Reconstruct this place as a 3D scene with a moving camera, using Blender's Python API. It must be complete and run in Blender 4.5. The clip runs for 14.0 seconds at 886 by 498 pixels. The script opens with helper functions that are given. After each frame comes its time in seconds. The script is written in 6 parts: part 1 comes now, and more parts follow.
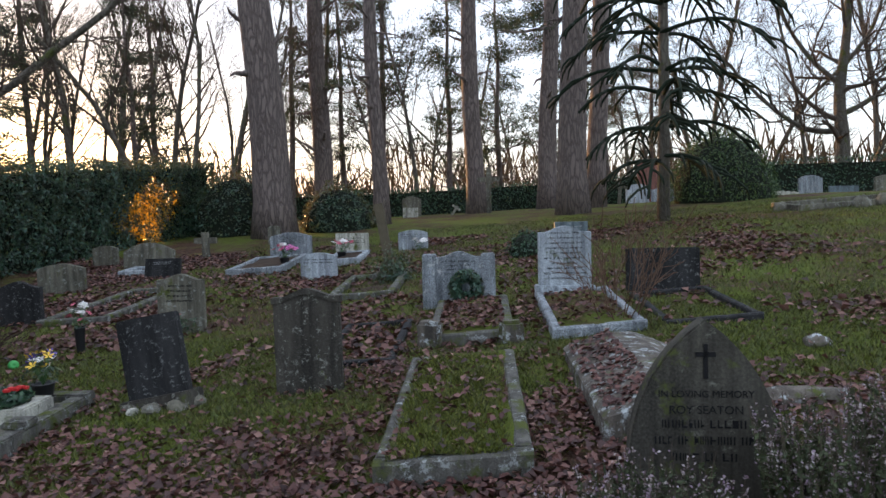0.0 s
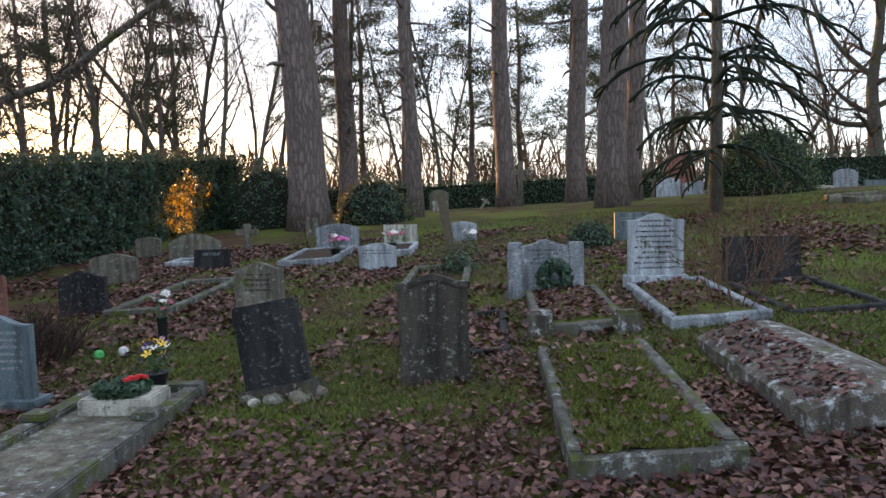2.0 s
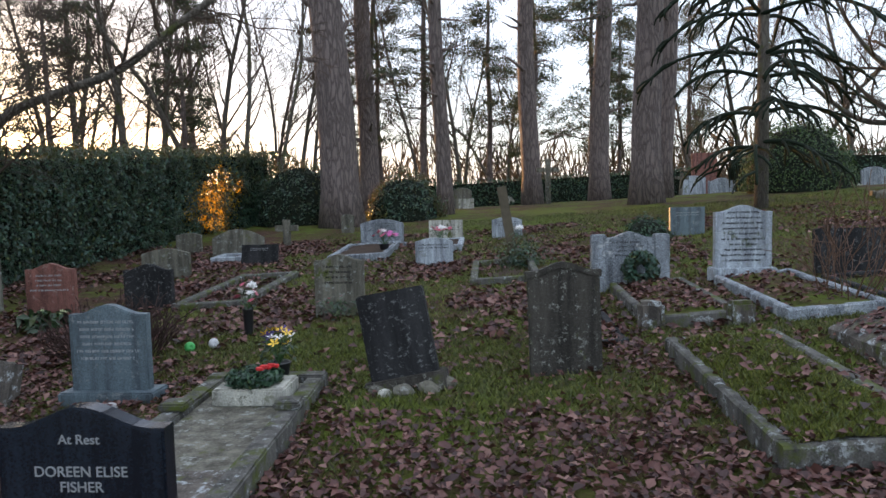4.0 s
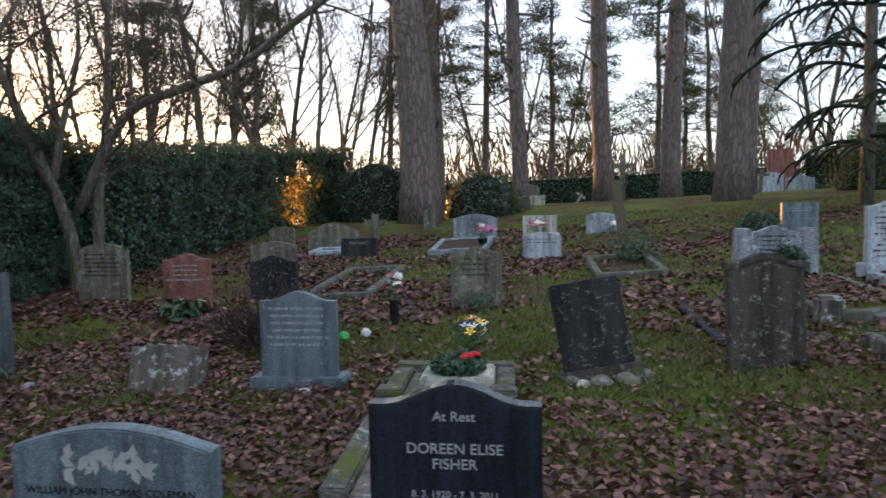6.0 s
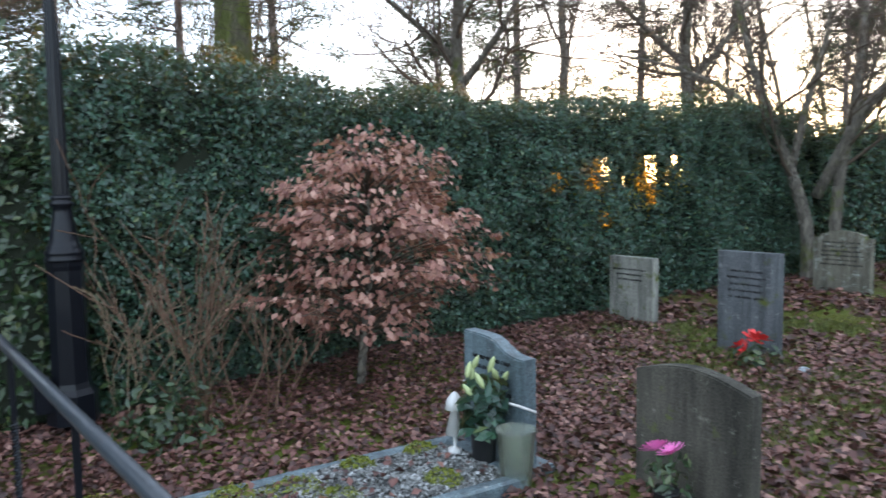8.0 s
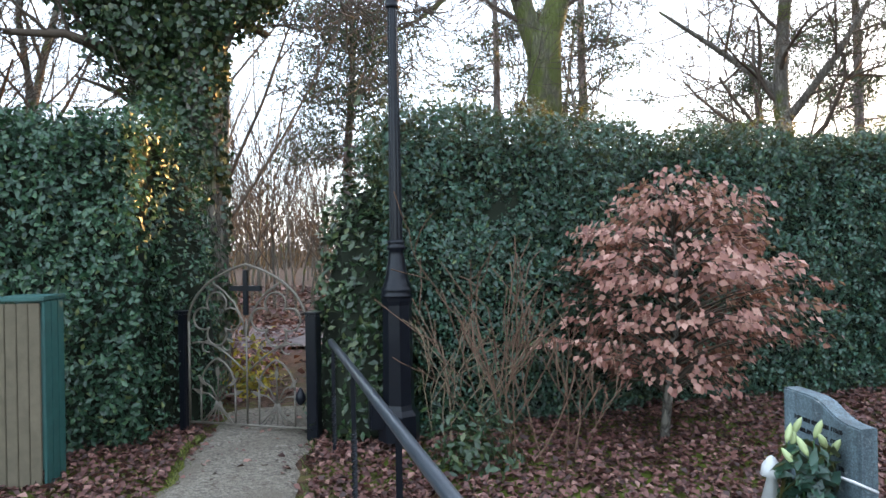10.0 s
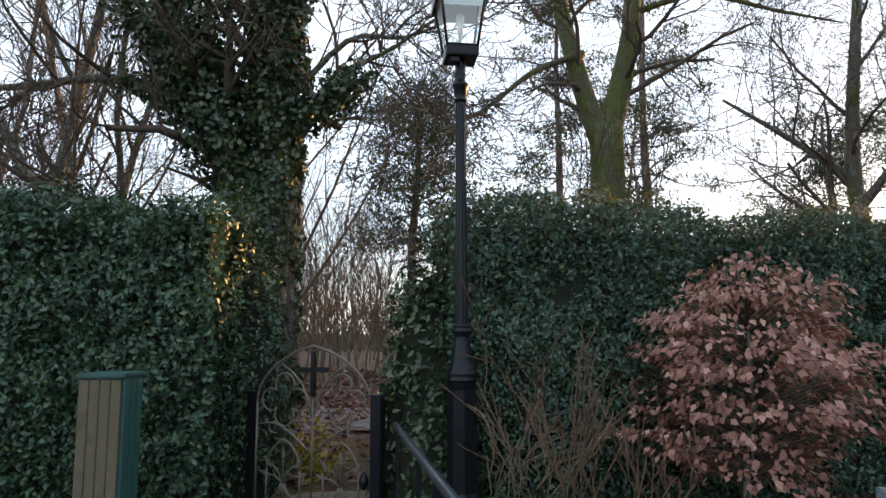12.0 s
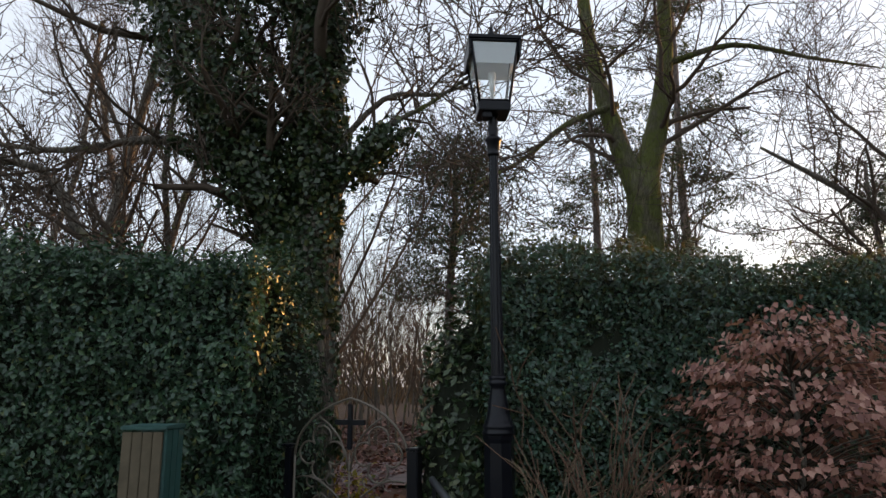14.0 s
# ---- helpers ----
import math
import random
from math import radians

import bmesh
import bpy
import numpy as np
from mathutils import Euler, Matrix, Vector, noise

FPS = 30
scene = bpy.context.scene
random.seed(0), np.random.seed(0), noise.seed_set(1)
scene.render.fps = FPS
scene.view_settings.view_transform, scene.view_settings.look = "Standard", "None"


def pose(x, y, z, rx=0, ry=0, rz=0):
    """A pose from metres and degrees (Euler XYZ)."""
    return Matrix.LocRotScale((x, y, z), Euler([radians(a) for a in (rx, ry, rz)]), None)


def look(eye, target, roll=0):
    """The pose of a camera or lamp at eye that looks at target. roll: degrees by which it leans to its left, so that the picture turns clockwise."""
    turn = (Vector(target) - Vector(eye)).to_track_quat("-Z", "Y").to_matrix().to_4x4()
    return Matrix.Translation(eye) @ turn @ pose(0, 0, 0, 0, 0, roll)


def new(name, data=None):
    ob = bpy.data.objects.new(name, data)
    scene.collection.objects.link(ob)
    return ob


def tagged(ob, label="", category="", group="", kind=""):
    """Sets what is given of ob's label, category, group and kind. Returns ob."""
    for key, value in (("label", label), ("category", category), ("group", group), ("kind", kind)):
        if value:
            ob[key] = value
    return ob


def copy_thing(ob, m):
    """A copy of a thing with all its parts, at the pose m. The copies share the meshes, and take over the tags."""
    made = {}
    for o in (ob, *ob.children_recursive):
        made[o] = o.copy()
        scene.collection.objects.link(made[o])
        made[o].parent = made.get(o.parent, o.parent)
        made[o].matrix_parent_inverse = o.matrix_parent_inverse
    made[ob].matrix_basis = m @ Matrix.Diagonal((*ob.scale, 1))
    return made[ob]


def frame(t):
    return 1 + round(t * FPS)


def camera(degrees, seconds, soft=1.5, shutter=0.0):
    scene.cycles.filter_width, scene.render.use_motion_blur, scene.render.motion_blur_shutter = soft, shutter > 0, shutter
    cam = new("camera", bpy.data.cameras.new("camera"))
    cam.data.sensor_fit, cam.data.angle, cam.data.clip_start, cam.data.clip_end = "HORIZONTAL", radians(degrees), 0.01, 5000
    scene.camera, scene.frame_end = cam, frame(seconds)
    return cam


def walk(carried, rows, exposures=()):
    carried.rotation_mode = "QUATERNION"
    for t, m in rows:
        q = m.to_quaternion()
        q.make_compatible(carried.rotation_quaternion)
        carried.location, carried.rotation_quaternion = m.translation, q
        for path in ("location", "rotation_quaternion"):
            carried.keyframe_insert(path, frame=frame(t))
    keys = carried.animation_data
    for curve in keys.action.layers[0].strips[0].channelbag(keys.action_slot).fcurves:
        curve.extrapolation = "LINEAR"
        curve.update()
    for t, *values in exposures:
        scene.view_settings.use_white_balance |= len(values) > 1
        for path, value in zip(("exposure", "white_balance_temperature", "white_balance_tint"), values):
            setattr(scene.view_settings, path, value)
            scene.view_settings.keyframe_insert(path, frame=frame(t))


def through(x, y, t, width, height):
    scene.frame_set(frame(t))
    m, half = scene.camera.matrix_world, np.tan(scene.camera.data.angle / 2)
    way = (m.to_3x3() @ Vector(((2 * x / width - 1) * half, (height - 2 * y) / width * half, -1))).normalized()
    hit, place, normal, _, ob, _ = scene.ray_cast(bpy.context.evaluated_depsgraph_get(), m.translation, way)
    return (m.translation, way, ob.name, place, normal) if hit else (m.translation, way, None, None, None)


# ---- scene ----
cam = camera(66.0, 14.0, shutter=0.2)
PATH = [
    (0, (0.239, 0.062, 1.571), (0.125, 2.054, 1.425), -1.5),
    (0.5, (0.026, 0.132, 1.571), (-0.08, 2.122, 1.41), -1.4),
    (1, (-0.201, 0.154, 1.541), (-0.307, 2.147, 1.404), -1.4),
    (1.5, (-0.469, 0.191, 1.515), (-0.593, 2.181, 1.357), -1.5),
    (2, (-0.719, 0.272, 1.482), (-0.852, 2.262, 1.325), -1.4),
    (2.5, (-0.94, 0.321, 1.476), (-1.079, 2.31, 1.324), -1.5),
    (3, (-1.189, 0.33, 1.45), (-1.327, 2.319, 1.29), -1.4),
    (5.5, (-2.435, 0.307, 1.367), (-2.584, 2.296, 1.218), -1.2),
    (6, (-2.754, 0.255, 1.355), (-3.018, 2.231, 1.196), -1.2),
    (6.5, (-3.055, 0.204, 1.315), (-3.63, 2.113, 1.154), -1.1),
    (7, (-3.267, 0.154, 1.318), (-4.225, 1.904, 1.166), -1.0),
    (7.5, (-3.47, 0.074, 1.315), (-4.855, 1.509, 1.16), -1.0),
    (8, (-3.619, 0.054, 1.308), (-5.352, 1.04, 1.153), -0.9),
    (8.5, (-3.64, 0.057, 1.286), (-5.531, 0.691, 1.141), -1.0),
    (9, (-3.639, 0.033, 1.296), (-5.597, 0.413, 1.147), -0.9),
    (9.2, (-3.628, 0.062, 1.282), (-5.601, 0.36, 1.14), -0.9),
    (11.5, (-3.478, 0.041, 1.296), (-5.47, 0.042, 1.472), 0.0),
    (12, (-3.487, 0.026, 1.282), (-5.472, 0.001, 1.526), -0.1),
    (12.5, (-3.453, 0.068, 1.262), (-5.429, 0.008, 1.565), -0.4),
    (13, (-3.445, 0.088, 1.248), (-5.411, -0.005, 1.603), -0.6),
    (13.5, (-3.436, 0.071, 1.265), (-5.396, -0.045, 1.645), -0.4),
    (14, (-3.435, 0.055, 1.276), (-5.391, -0.08, 1.669), -0.2),
]
walk(cam, [(t, look(eye, target, roll)) for t, eye, target, roll in PATH],
     [(0.0, 0.97, 6450, 15), (3.0, 1.08, 6450, 15), (6.0, 1.05, 6400, 14), (7.5, 1.4, 6400, 11), (8.1, 2.1, 6300, 10), (9.0, 2.5, 6250, 10), (11.5, 1.5, 6500, 11), (12.5, 1.0, 6700, 12), (14.0, 0.55, 7000, 15)])


# ---- light ----
SUN_AZ, SUN_EL = 40.0, 3.6          # degrees to the left of +y, and up
sun_dir = Vector((-math.sin(radians(SUN_AZ)) * math.cos(radians(SUN_EL)), math.cos(radians(SUN_AZ)) * math.cos(radians(SUN_EL)), math.sin(radians(SUN_EL))))
world = bpy.data.worlds.new("evening_sky")
scene.world = world
world.use_nodes = True
wn = world.node_tree
sky = wn.nodes.new("ShaderNodeTexSky")
sky.sky_type, sky.sun_disc = "NISHITA", False
sky.sun_elevation, sky.sun_rotation = radians(SUN_EL), radians(-SUN_AZ)
sky.dust_density, sky.air_density, sky.ozone_density = 1.2, 0.9, 2.0
veil = wn.nodes.new("ShaderNodeMix")            # thin high cloud over the whole sky
veil.data_type, veil.blend_type = "RGBA", "ADD"
veil.inputs[0].default_value = 1.0
veil.inputs[7].default_value = (3.28, 3.6, 4.05, 1)
wn.links.new(sky.outputs[0], veil.inputs[6])
wn.links.new(veil.outputs[2], wn.nodes["Background"].inputs[0])
wn.nodes["Background"].inputs[1].default_value = 0.15
sun = new("sun", bpy.data.lights.new("sun", "SUN"))
sun.data.energy, sun.data.angle, sun.data.color = 5.0, radians(0.6), (1.0, 0.52, 0.17)
sun.matrix_world = look(sun_dir * 60, (0, 0, 0))


# ---- materials ----
def nodes_of(name):
    m = bpy.data.materials.new(name)
    m.use_nodes = True
    t = m.node_tree
    return m, t, t.nodes["Principled BSDF"]


def nd(t, kind, **inputs):
    n = t.nodes.new("ShaderNode" + kind)
    for k, v in inputs.items():
        n.inputs[k.replace("_", " ")].default_value = v
    return n


def coords(t, random_shift=False):
    c = nd(t, "TexCoord")
    if not random_shift:
        return c.outputs["Object"]
    info = nd(t, "ObjectInfo")
    mul = nd(t, "VectorMath")
    mul.operation = "MULTIPLY_ADD"
    t.links.new(info.outputs["Random"], mul.inputs[0])
    mul.inputs[1].default_value = (31, 17, 23)
    t.links.new(c.outputs["Object"], mul.inputs[2])
    return mul.outputs[0]


def noise_tex(t, vec, scale, detail=4.0, rough=0.6):
    n = nd(t, "TexNoise", Scale=scale, Detail=detail, Roughness=rough)
    t.links.new(vec, n.inputs["Vector"])
    return n.outputs["Fac"]


def ramp(t, fac, stops):
    r = nd(t, "ValToRGB")
    el = r.color_ramp.elements
    while len(el) < len(stops):
        el.new(0.5)
    for e, (p, c) in zip(el, stops):
        e.position, e.color = p, (*c, 1) if len(c) == 3 else c
    t.links.new(fac, r.inputs[0])
    return r.outputs[0]


def mix(t, fac, a, b, kind="MIX"):
    m = nd(t, "Mix")
    m.data_type, m.blend_type = "RGBA", kind
    for i, v in ((0, fac), (6, a), (7, b)):
        if isinstance(v, (int, float)):
            m.inputs[i].default_value = v
        elif isinstance(v, tuple):
            m.inputs[i].default_value = (*v, 1)
        else:
            t.links.new(v, m.inputs[i])
    return m.outputs[2]


def bump(t, b, height, strength, dist):
    n = nd(t, "Bump", Strength=strength, Distance=dist)
    t.links.new(height, n.inputs["Height"])
    t.links.new(n.outputs[0], b.inputs["Normal"])


def stone_mat(name, base, dark, lichen, amount, rough=0.85, speckle=0.0, moss=0.0, relief=0.5, spots=11):
    m, t, b = nodes_of(name)
    v = coords(t, True)
    big, mid, fine = noise_tex(t, v, 2.2, 5), noise_tex(t, v, spots, 9, 0.78), noise_tex(t, v, 90, 3)
    c = mix(t, ramp(t, big, [(0.35, (0, 0, 0)), (0.68, (1, 1, 1))]), base, dark)
    c = mix(t, ramp(t, fine, [(0.3, (0, 0, 0)), (0.7, (1, 1, 1))]), c, tuple(min(1, x * 1.35) for x in base))
    sm = nd(t, "Mapping")
    sm.inputs["Scale"].default_value = (9, 9, 0.9)
    t.links.new(v, sm.inputs["Vector"])
    streak = noise_tex(t, sm.outputs[0], 1.0, 5, 0.65)
    c = mix(t, 1.0, c, ramp(t, streak, [(0.36, (0.5, 0.5, 0.5)), (0.62, (1.25, 1.25, 1.22))]), "MULTIPLY")
    if speckle:
        cell = nd(t, "TexVoronoi", Scale=170.0)
        t.links.new(v, cell.inputs["Vector"])
        sp = ramp(t, cell.outputs["Color"], [(0.3, (0.25, 0.25, 0.25)), (0.75, (1.3, 1.3, 1.3))])
        c = mix(t, speckle, c, mix(t, 1.0, c, sp, "MULTIPLY"))
    if amount:
        c = mix(t, ramp(t, mid, [(0.605 - amount * 0.3, (0, 0, 0)), (0.66 - amount * 0.25, (1, 1, 1))]), c, lichen)
    if moss:
        mo = noise_tex(t, v, 5, 5, 0.7)
        c = mix(t, ramp(t, mo, [(0.62 - moss * 0.25, (0, 0, 0)), (0.72 - moss * 0.2, (1, 1, 1))]), c, (0.075, 0.09, 0.022))
    t.links.new(c, b.inputs["Base Color"])
    b.inputs["Roughness"].default_value = rough
    b.inputs["Specular IOR Level"].default_value = 0.5 if rough < 0.6 else 0.15
    bump(t, b, mix(t, 0.5, mid, fine), relief, 0.006)
    return m


def plain_mat(name, col, rough=0.6, metal=0.0, vary=0.25, scale=14.0, relief=0.15):
    m, t, b = nodes_of(name)
    v = coords(t, True)
    n = noise_tex(t, v, scale, 5)
    c = mix(t, n, tuple(x * (1 - vary) for x in col), tuple(min(1, x * (1 + vary)) for x in col))
    t.links.new(c, b.inputs["Base Color"])
    b.inputs["Roughness"].default_value, b.inputs["Metallic"].default_value = rough, metal
    b.inputs["Specular IOR Level"].default_value = 0.2 if rough > 0.6 or max(col) < 0.012 else 0.5
    bump(t, b, noise_tex(t, v, scale * 6, 3), relief, 0.003)
    return m


def leaf_mat(name, stops, rough=0.45, through=0.35, glow=None):
    """Leaves: each has its own tint; light passes through them."""
    m, t, b = nodes_of(name)
    g = nd(t, "NewGeometry")
    c = ramp(t, g.outputs["Random Per Island"], stops)
    t.links.new(c, b.inputs["Base Color"])
    b.inputs["Roughness"].default_value = rough
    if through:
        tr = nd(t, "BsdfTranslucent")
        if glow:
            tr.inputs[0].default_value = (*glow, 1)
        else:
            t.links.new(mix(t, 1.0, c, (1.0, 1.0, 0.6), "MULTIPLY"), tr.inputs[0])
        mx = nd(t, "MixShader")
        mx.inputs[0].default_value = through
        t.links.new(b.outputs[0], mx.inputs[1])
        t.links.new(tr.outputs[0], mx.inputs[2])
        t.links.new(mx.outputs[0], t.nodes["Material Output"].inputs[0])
    return m


def bark_mat(name, light, dark, moss=0.0, scale=9.0, relief=1.0):
    m, t, b = nodes_of(name)
    v = coords(t, True)
    s = nd(t, "Mapping")
    s.inputs["Scale"].default_value = (1, 1, 0.22)
    t.links.new(v, s.inputs["Vector"])
    vor = nd(t, "TexVoronoi", Scale=scale)
    vor.feature = "DISTANCE_TO_EDGE"
    warp = nd(t, "TexNoise", Scale=scale * 0.6, Detail=4.0)
    t.links.new(s.outputs[0], warp.inputs["Vector"])
    add = nd(t, "VectorMath")
    add.operation = "MULTIPLY_ADD"
    t.links.new(warp.outputs["Color"], add.inputs[0])
    add.inputs[1].default_value = (0.25, 0.25, 0.25)
    t.links.new(s.outputs[0], add.inputs[2])
    t.links.new(add.outputs[0], vor.inputs["Vector"])
    plate = ramp(t, vor.outputs["Distance"], [(0.0, (0, 0, 0)), (0.22, (1, 1, 1))])
    c = mix(t, plate, dark, light)
    c = mix(t, 0.45, c, mix(t, noise_tex(t, v, 25, 5), dark, light))
    if moss:
        c = mix(t, ramp(t, noise_tex(t, v, 2.0, 5), [(0.6 - moss * 0.3, (0, 0, 0)), (0.7 - moss * 0.2, (1, 1, 1))]), c, (0.085, 0.10, 0.02))
    t.links.new(c, b.inputs["Base Color"])
    b.inputs["Roughness"].default_value = 0.9
    bump(t, b, plate, relief, 0.03)
    return m


def ground_mat():
    m, t, b = nodes_of("turf_and_litter")
    v = coords(t)
    big, mid, fine = noise_tex(t, v, 0.55, 5, 0.65), noise_tex(t, v, 6, 6, 0.7), noise_tex(t, v, 60, 4, 0.7)
    green = mix(t, fine, (0.030, 0.046, 0.007), (0.125, 0.155, 0.022))
    cell = nd(t, "TexVoronoi", Scale=19.0)
    t.links.new(v, cell.inputs["Vector"])
    litter = ramp(t, cell.outputs["Color"], [(0.1, (0.024, 0.013, 0.009)), (0.5, (0.075, 0.036, 0.024)), (0.9, (0.14, 0.075, 0.05))])
    litter = mix(t, fine, litter, (0.045, 0.028, 0.018))
    where = mix(t, 0.35, big, mid)
    c = mix(t, ramp(t, where, [(0.44, (0, 0, 0)), (0.56, (1, 1, 1))]), litter, green)
    axis = nd(t, "SeparateXYZ")                     # the wood beyond the hedge has a floor of leaves
    t.links.new(v, axis.inputs[0])
    span = nd(t, "MapRange")
    for k, q in enumerate((-10.5, -13.0, 0.0, 0.93)):
        span.inputs[k + 1].default_value = q
    t.links.new(axis.outputs[0], span.inputs[0])
    c = mix(t, span.outputs[0], c, litter)
    t.links.new(c, b.inputs["Base Color"])
    b.inputs["Roughness"].default_value = 0.95
    b.inputs["Specular IOR Level"].default_value = 0.15
    bump(t, b, mix(t, 0.5, mid, fine), 0.8, 0.03)
    return m


M = {}
M["ground"] = ground_mat()
M["granite"] = stone_mat("grey_granite", (0.25, 0.275, 0.30), (0.16, 0.175, 0.19), (0.42, 0.43, 0.42), 0.15, 0.7, 0.8)
M["white"] = stone_mat("white_marble", (0.35, 0.385, 0.42), (0.25, 0.275, 0.30), (0.24, 0.26, 0.25), 0.2, 0.6, 0.45, 0.1)
M["pale"] = stone_mat("pale_limestone", (0.40, 0.39, 0.34), (0.20, 0.20, 0.165), (0.14, 0.14, 0.11), 0.2, 0.85, 0.2, 0.25)
M["weathered"] = stone_mat("weathered_sandstone", (0.135, 0.126, 0.100), (0.050, 0.048, 0.042), (0.26, 0.27, 0.24), 0.18, 0.92, 0.15, 0.12)
M["blackened"] = stone_mat("blackened_stone", (0.024, 0.024, 0.025), (0.011, 0.011, 0.012), (0.15, 0.155, 0.15), 0.15, 0.8, 0.1, 0.0, spots=26)
M["lichened"] = stone_mat("lichened_stone", (0.115, 0.10, 0.085), (0.05, 0.046, 0.042), (0.40, 0.43, 0.43), 0.22, 0.9, 0.1, 0.25)
M["kerb"] = stone_mat("kerb_stone", (0.105, 0.100, 0.090), (0.045, 0.045, 0.041), (0.33, 0.35, 0.34), 0.17, 0.92, 0.2, 0.45)
M["slate"] = stone_mat("blue_grey_granite", (0.092, 0.125, 0.143), (0.064, 0.090, 0.104), (0.20, 0.22, 0.22), 0.1, 0.55, 0.5, 0.0, 0.25)
M["black"] = stone_mat("polished_black_granite", (0.012, 0.017, 0.025), (0.009, 0.012, 0.018), (0.03, 0.03, 0.03), 0.0, 0.16, 0.3, 0.0, 0.03)
M["grey_lime"] = stone_mat("grey_limestone", (0.21, 0.21, 0.19), (0.10, 0.10, 0.085), (0.30, 0.30, 0.26), 0.15, 0.9, 0.2, 0.3)
M["dark_slate"] = stone_mat("dark_grey_slate", (0.085, 0.092, 0.100), (0.055, 0.060, 0.066), (0.24, 0.25, 0.25), 0.08, 0.6, 0.4, 0.1, 0.3)
M["red"] = stone_mat("red_granite", (0.19, 0.085, 0.068), (0.13, 0.058, 0.048), (0.3, 0.2, 0.17), 0.15, 0.65, 0.5)
M["letter_dark"] = plain_mat("dark_lead_letter", (0.008, 0.008, 0.009), 0.7)
M["letter_light"] = plain_mat("pale_painted_letter", (0.29, 0.30, 0.30), 0.6)
M["bark_pine"] = bark_mat("pine_bark", (0.215, 0.168, 0.150), (0.052, 0.040, 0.036))
M["bark_grey"] = bark_mat("grey_bark", (0.17, 0.15, 0.12), (0.065, 0.056, 0.045), 0.15, 14)
M["bark_moss"] = bark_mat("mossy_oak_bark", (0.14, 0.13, 0.08), (0.05, 0.045, 0.03), 0.75, 12)
M["twig"] = plain_mat("bare_twig", (0.078, 0.060, 0.046), 0.9)
M["needle"] = leaf_mat("pine_needles", [(0, (0.018, 0.030, 0.016)), (0.6, (0.035, 0.055, 0.024)), (1, (0.075, 0.080, 0.030))], 0.6, 0.25)
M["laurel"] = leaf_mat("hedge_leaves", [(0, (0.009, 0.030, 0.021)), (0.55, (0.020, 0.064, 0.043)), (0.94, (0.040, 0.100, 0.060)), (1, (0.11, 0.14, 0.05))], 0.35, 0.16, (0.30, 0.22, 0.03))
M["ivy"] = leaf_mat("ivy_leaves", [(0, (0.012, 0.028, 0.012)), (0.7, (0.030, 0.060, 0.022)), (1, (0.075, 0.09, 0.03))], 0.35, 0.12)
M["yew"] = leaf_mat("yew_sprays", [(0, (0.012, 0.036, 0.021)), (0.6, (0.030, 0.078, 0.042)), (0.95, (0.060, 0.120, 0.056)), (1, (0.13, 0.15, 0.05))], 0.38, 0.2)
# Leaves coloured yellow to stand in for sun shining through the hedge.
M["sunglow_leaf"] = leaf_mat("painted_sunglow_leaves", [(0, (0.10, 0.09, 0.015)), (0.5, (0.22, 0.16, 0.02)), (1, (0.05, 0.08, 0.02))], 0.5, 0.6, (0.80, 0.55, 0.06))
# Shade inside dense foliage, put into a near-black colour.
M["hedge_core"] = plain_mat("foliage_inner_shade", (0.014, 0.018, 0.011), 0.95, 0, 0.5, 8)
M["beech"] = leaf_mat("copper_beech_leaves", [(0, (0.14, 0.054, 0.042)), (0.5, (0.31, 0.140, 0.108)), (1, (0.48, 0.275, 0.215))], 0.55, 0.3)
M["litter"] = leaf_mat("fallen_leaves", [(0, (0.030, 0.013, 0.011)), (0.5, (0.092, 0.035, 0.029)), (0.85, (0.160, 0.070, 0.055)), (1, (0.27, 0.150, 0.118))], 0.6, 0.1)
M["grass"] = leaf_mat("grass_blades", [(0, (0.060, 0.052, 0.016)), (0.2, (0.044, 0.058, 0.012)), (0.7, (0.088, 0.112, 0.022)), (1, (0.17, 0.175, 0.050))], 0.6, 0.25)
M["rail_paint"] = plain_mat("worn_black_paint", (0.030, 0.036, 0.044), 0.3, 0.0, 0.4, 25, 0.2)
M["iron"] = plain_mat("black_painted_iron", (0.006, 0.007, 0.010), 0.28, 0.0, 0.3, 30, 0.1)
def path_mat():
    m, t, b = nodes_of("trodden_gravel")
    v = coords(t)
    big, mid = noise_tex(t, v, 1.1, 6, 0.7), noise_tex(t, v, 9, 6, 0.75)
    cell = nd(t, "TexVoronoi", Scale=60.0)
    t.links.new(v, cell.inputs["Vector"])
    c = ramp(t, cell.outputs["Color"], [(0.15, (0.075, 0.062, 0.047)), (0.55, (0.165, 0.142, 0.110)), (0.95, (0.27, 0.245, 0.205))])
    c = mix(t, ramp(t, big, [(0.35, (0, 0, 0)), (0.65, (1, 1, 1))]), c, (0.105, 0.085, 0.060))
    c = mix(t, ramp(t, mid, [(0.56, (0, 0, 0)), (0.66, (1, 1, 1))]), c, (0.055, 0.042, 0.027))
    t.links.new(c, b.inputs["Base Color"])
    b.inputs["Roughness"].default_value = 0.95
    bump(t, b, mix(t, 0.6, mid, cell.outputs["Distance"]), 1.0, 0.02)
    return m


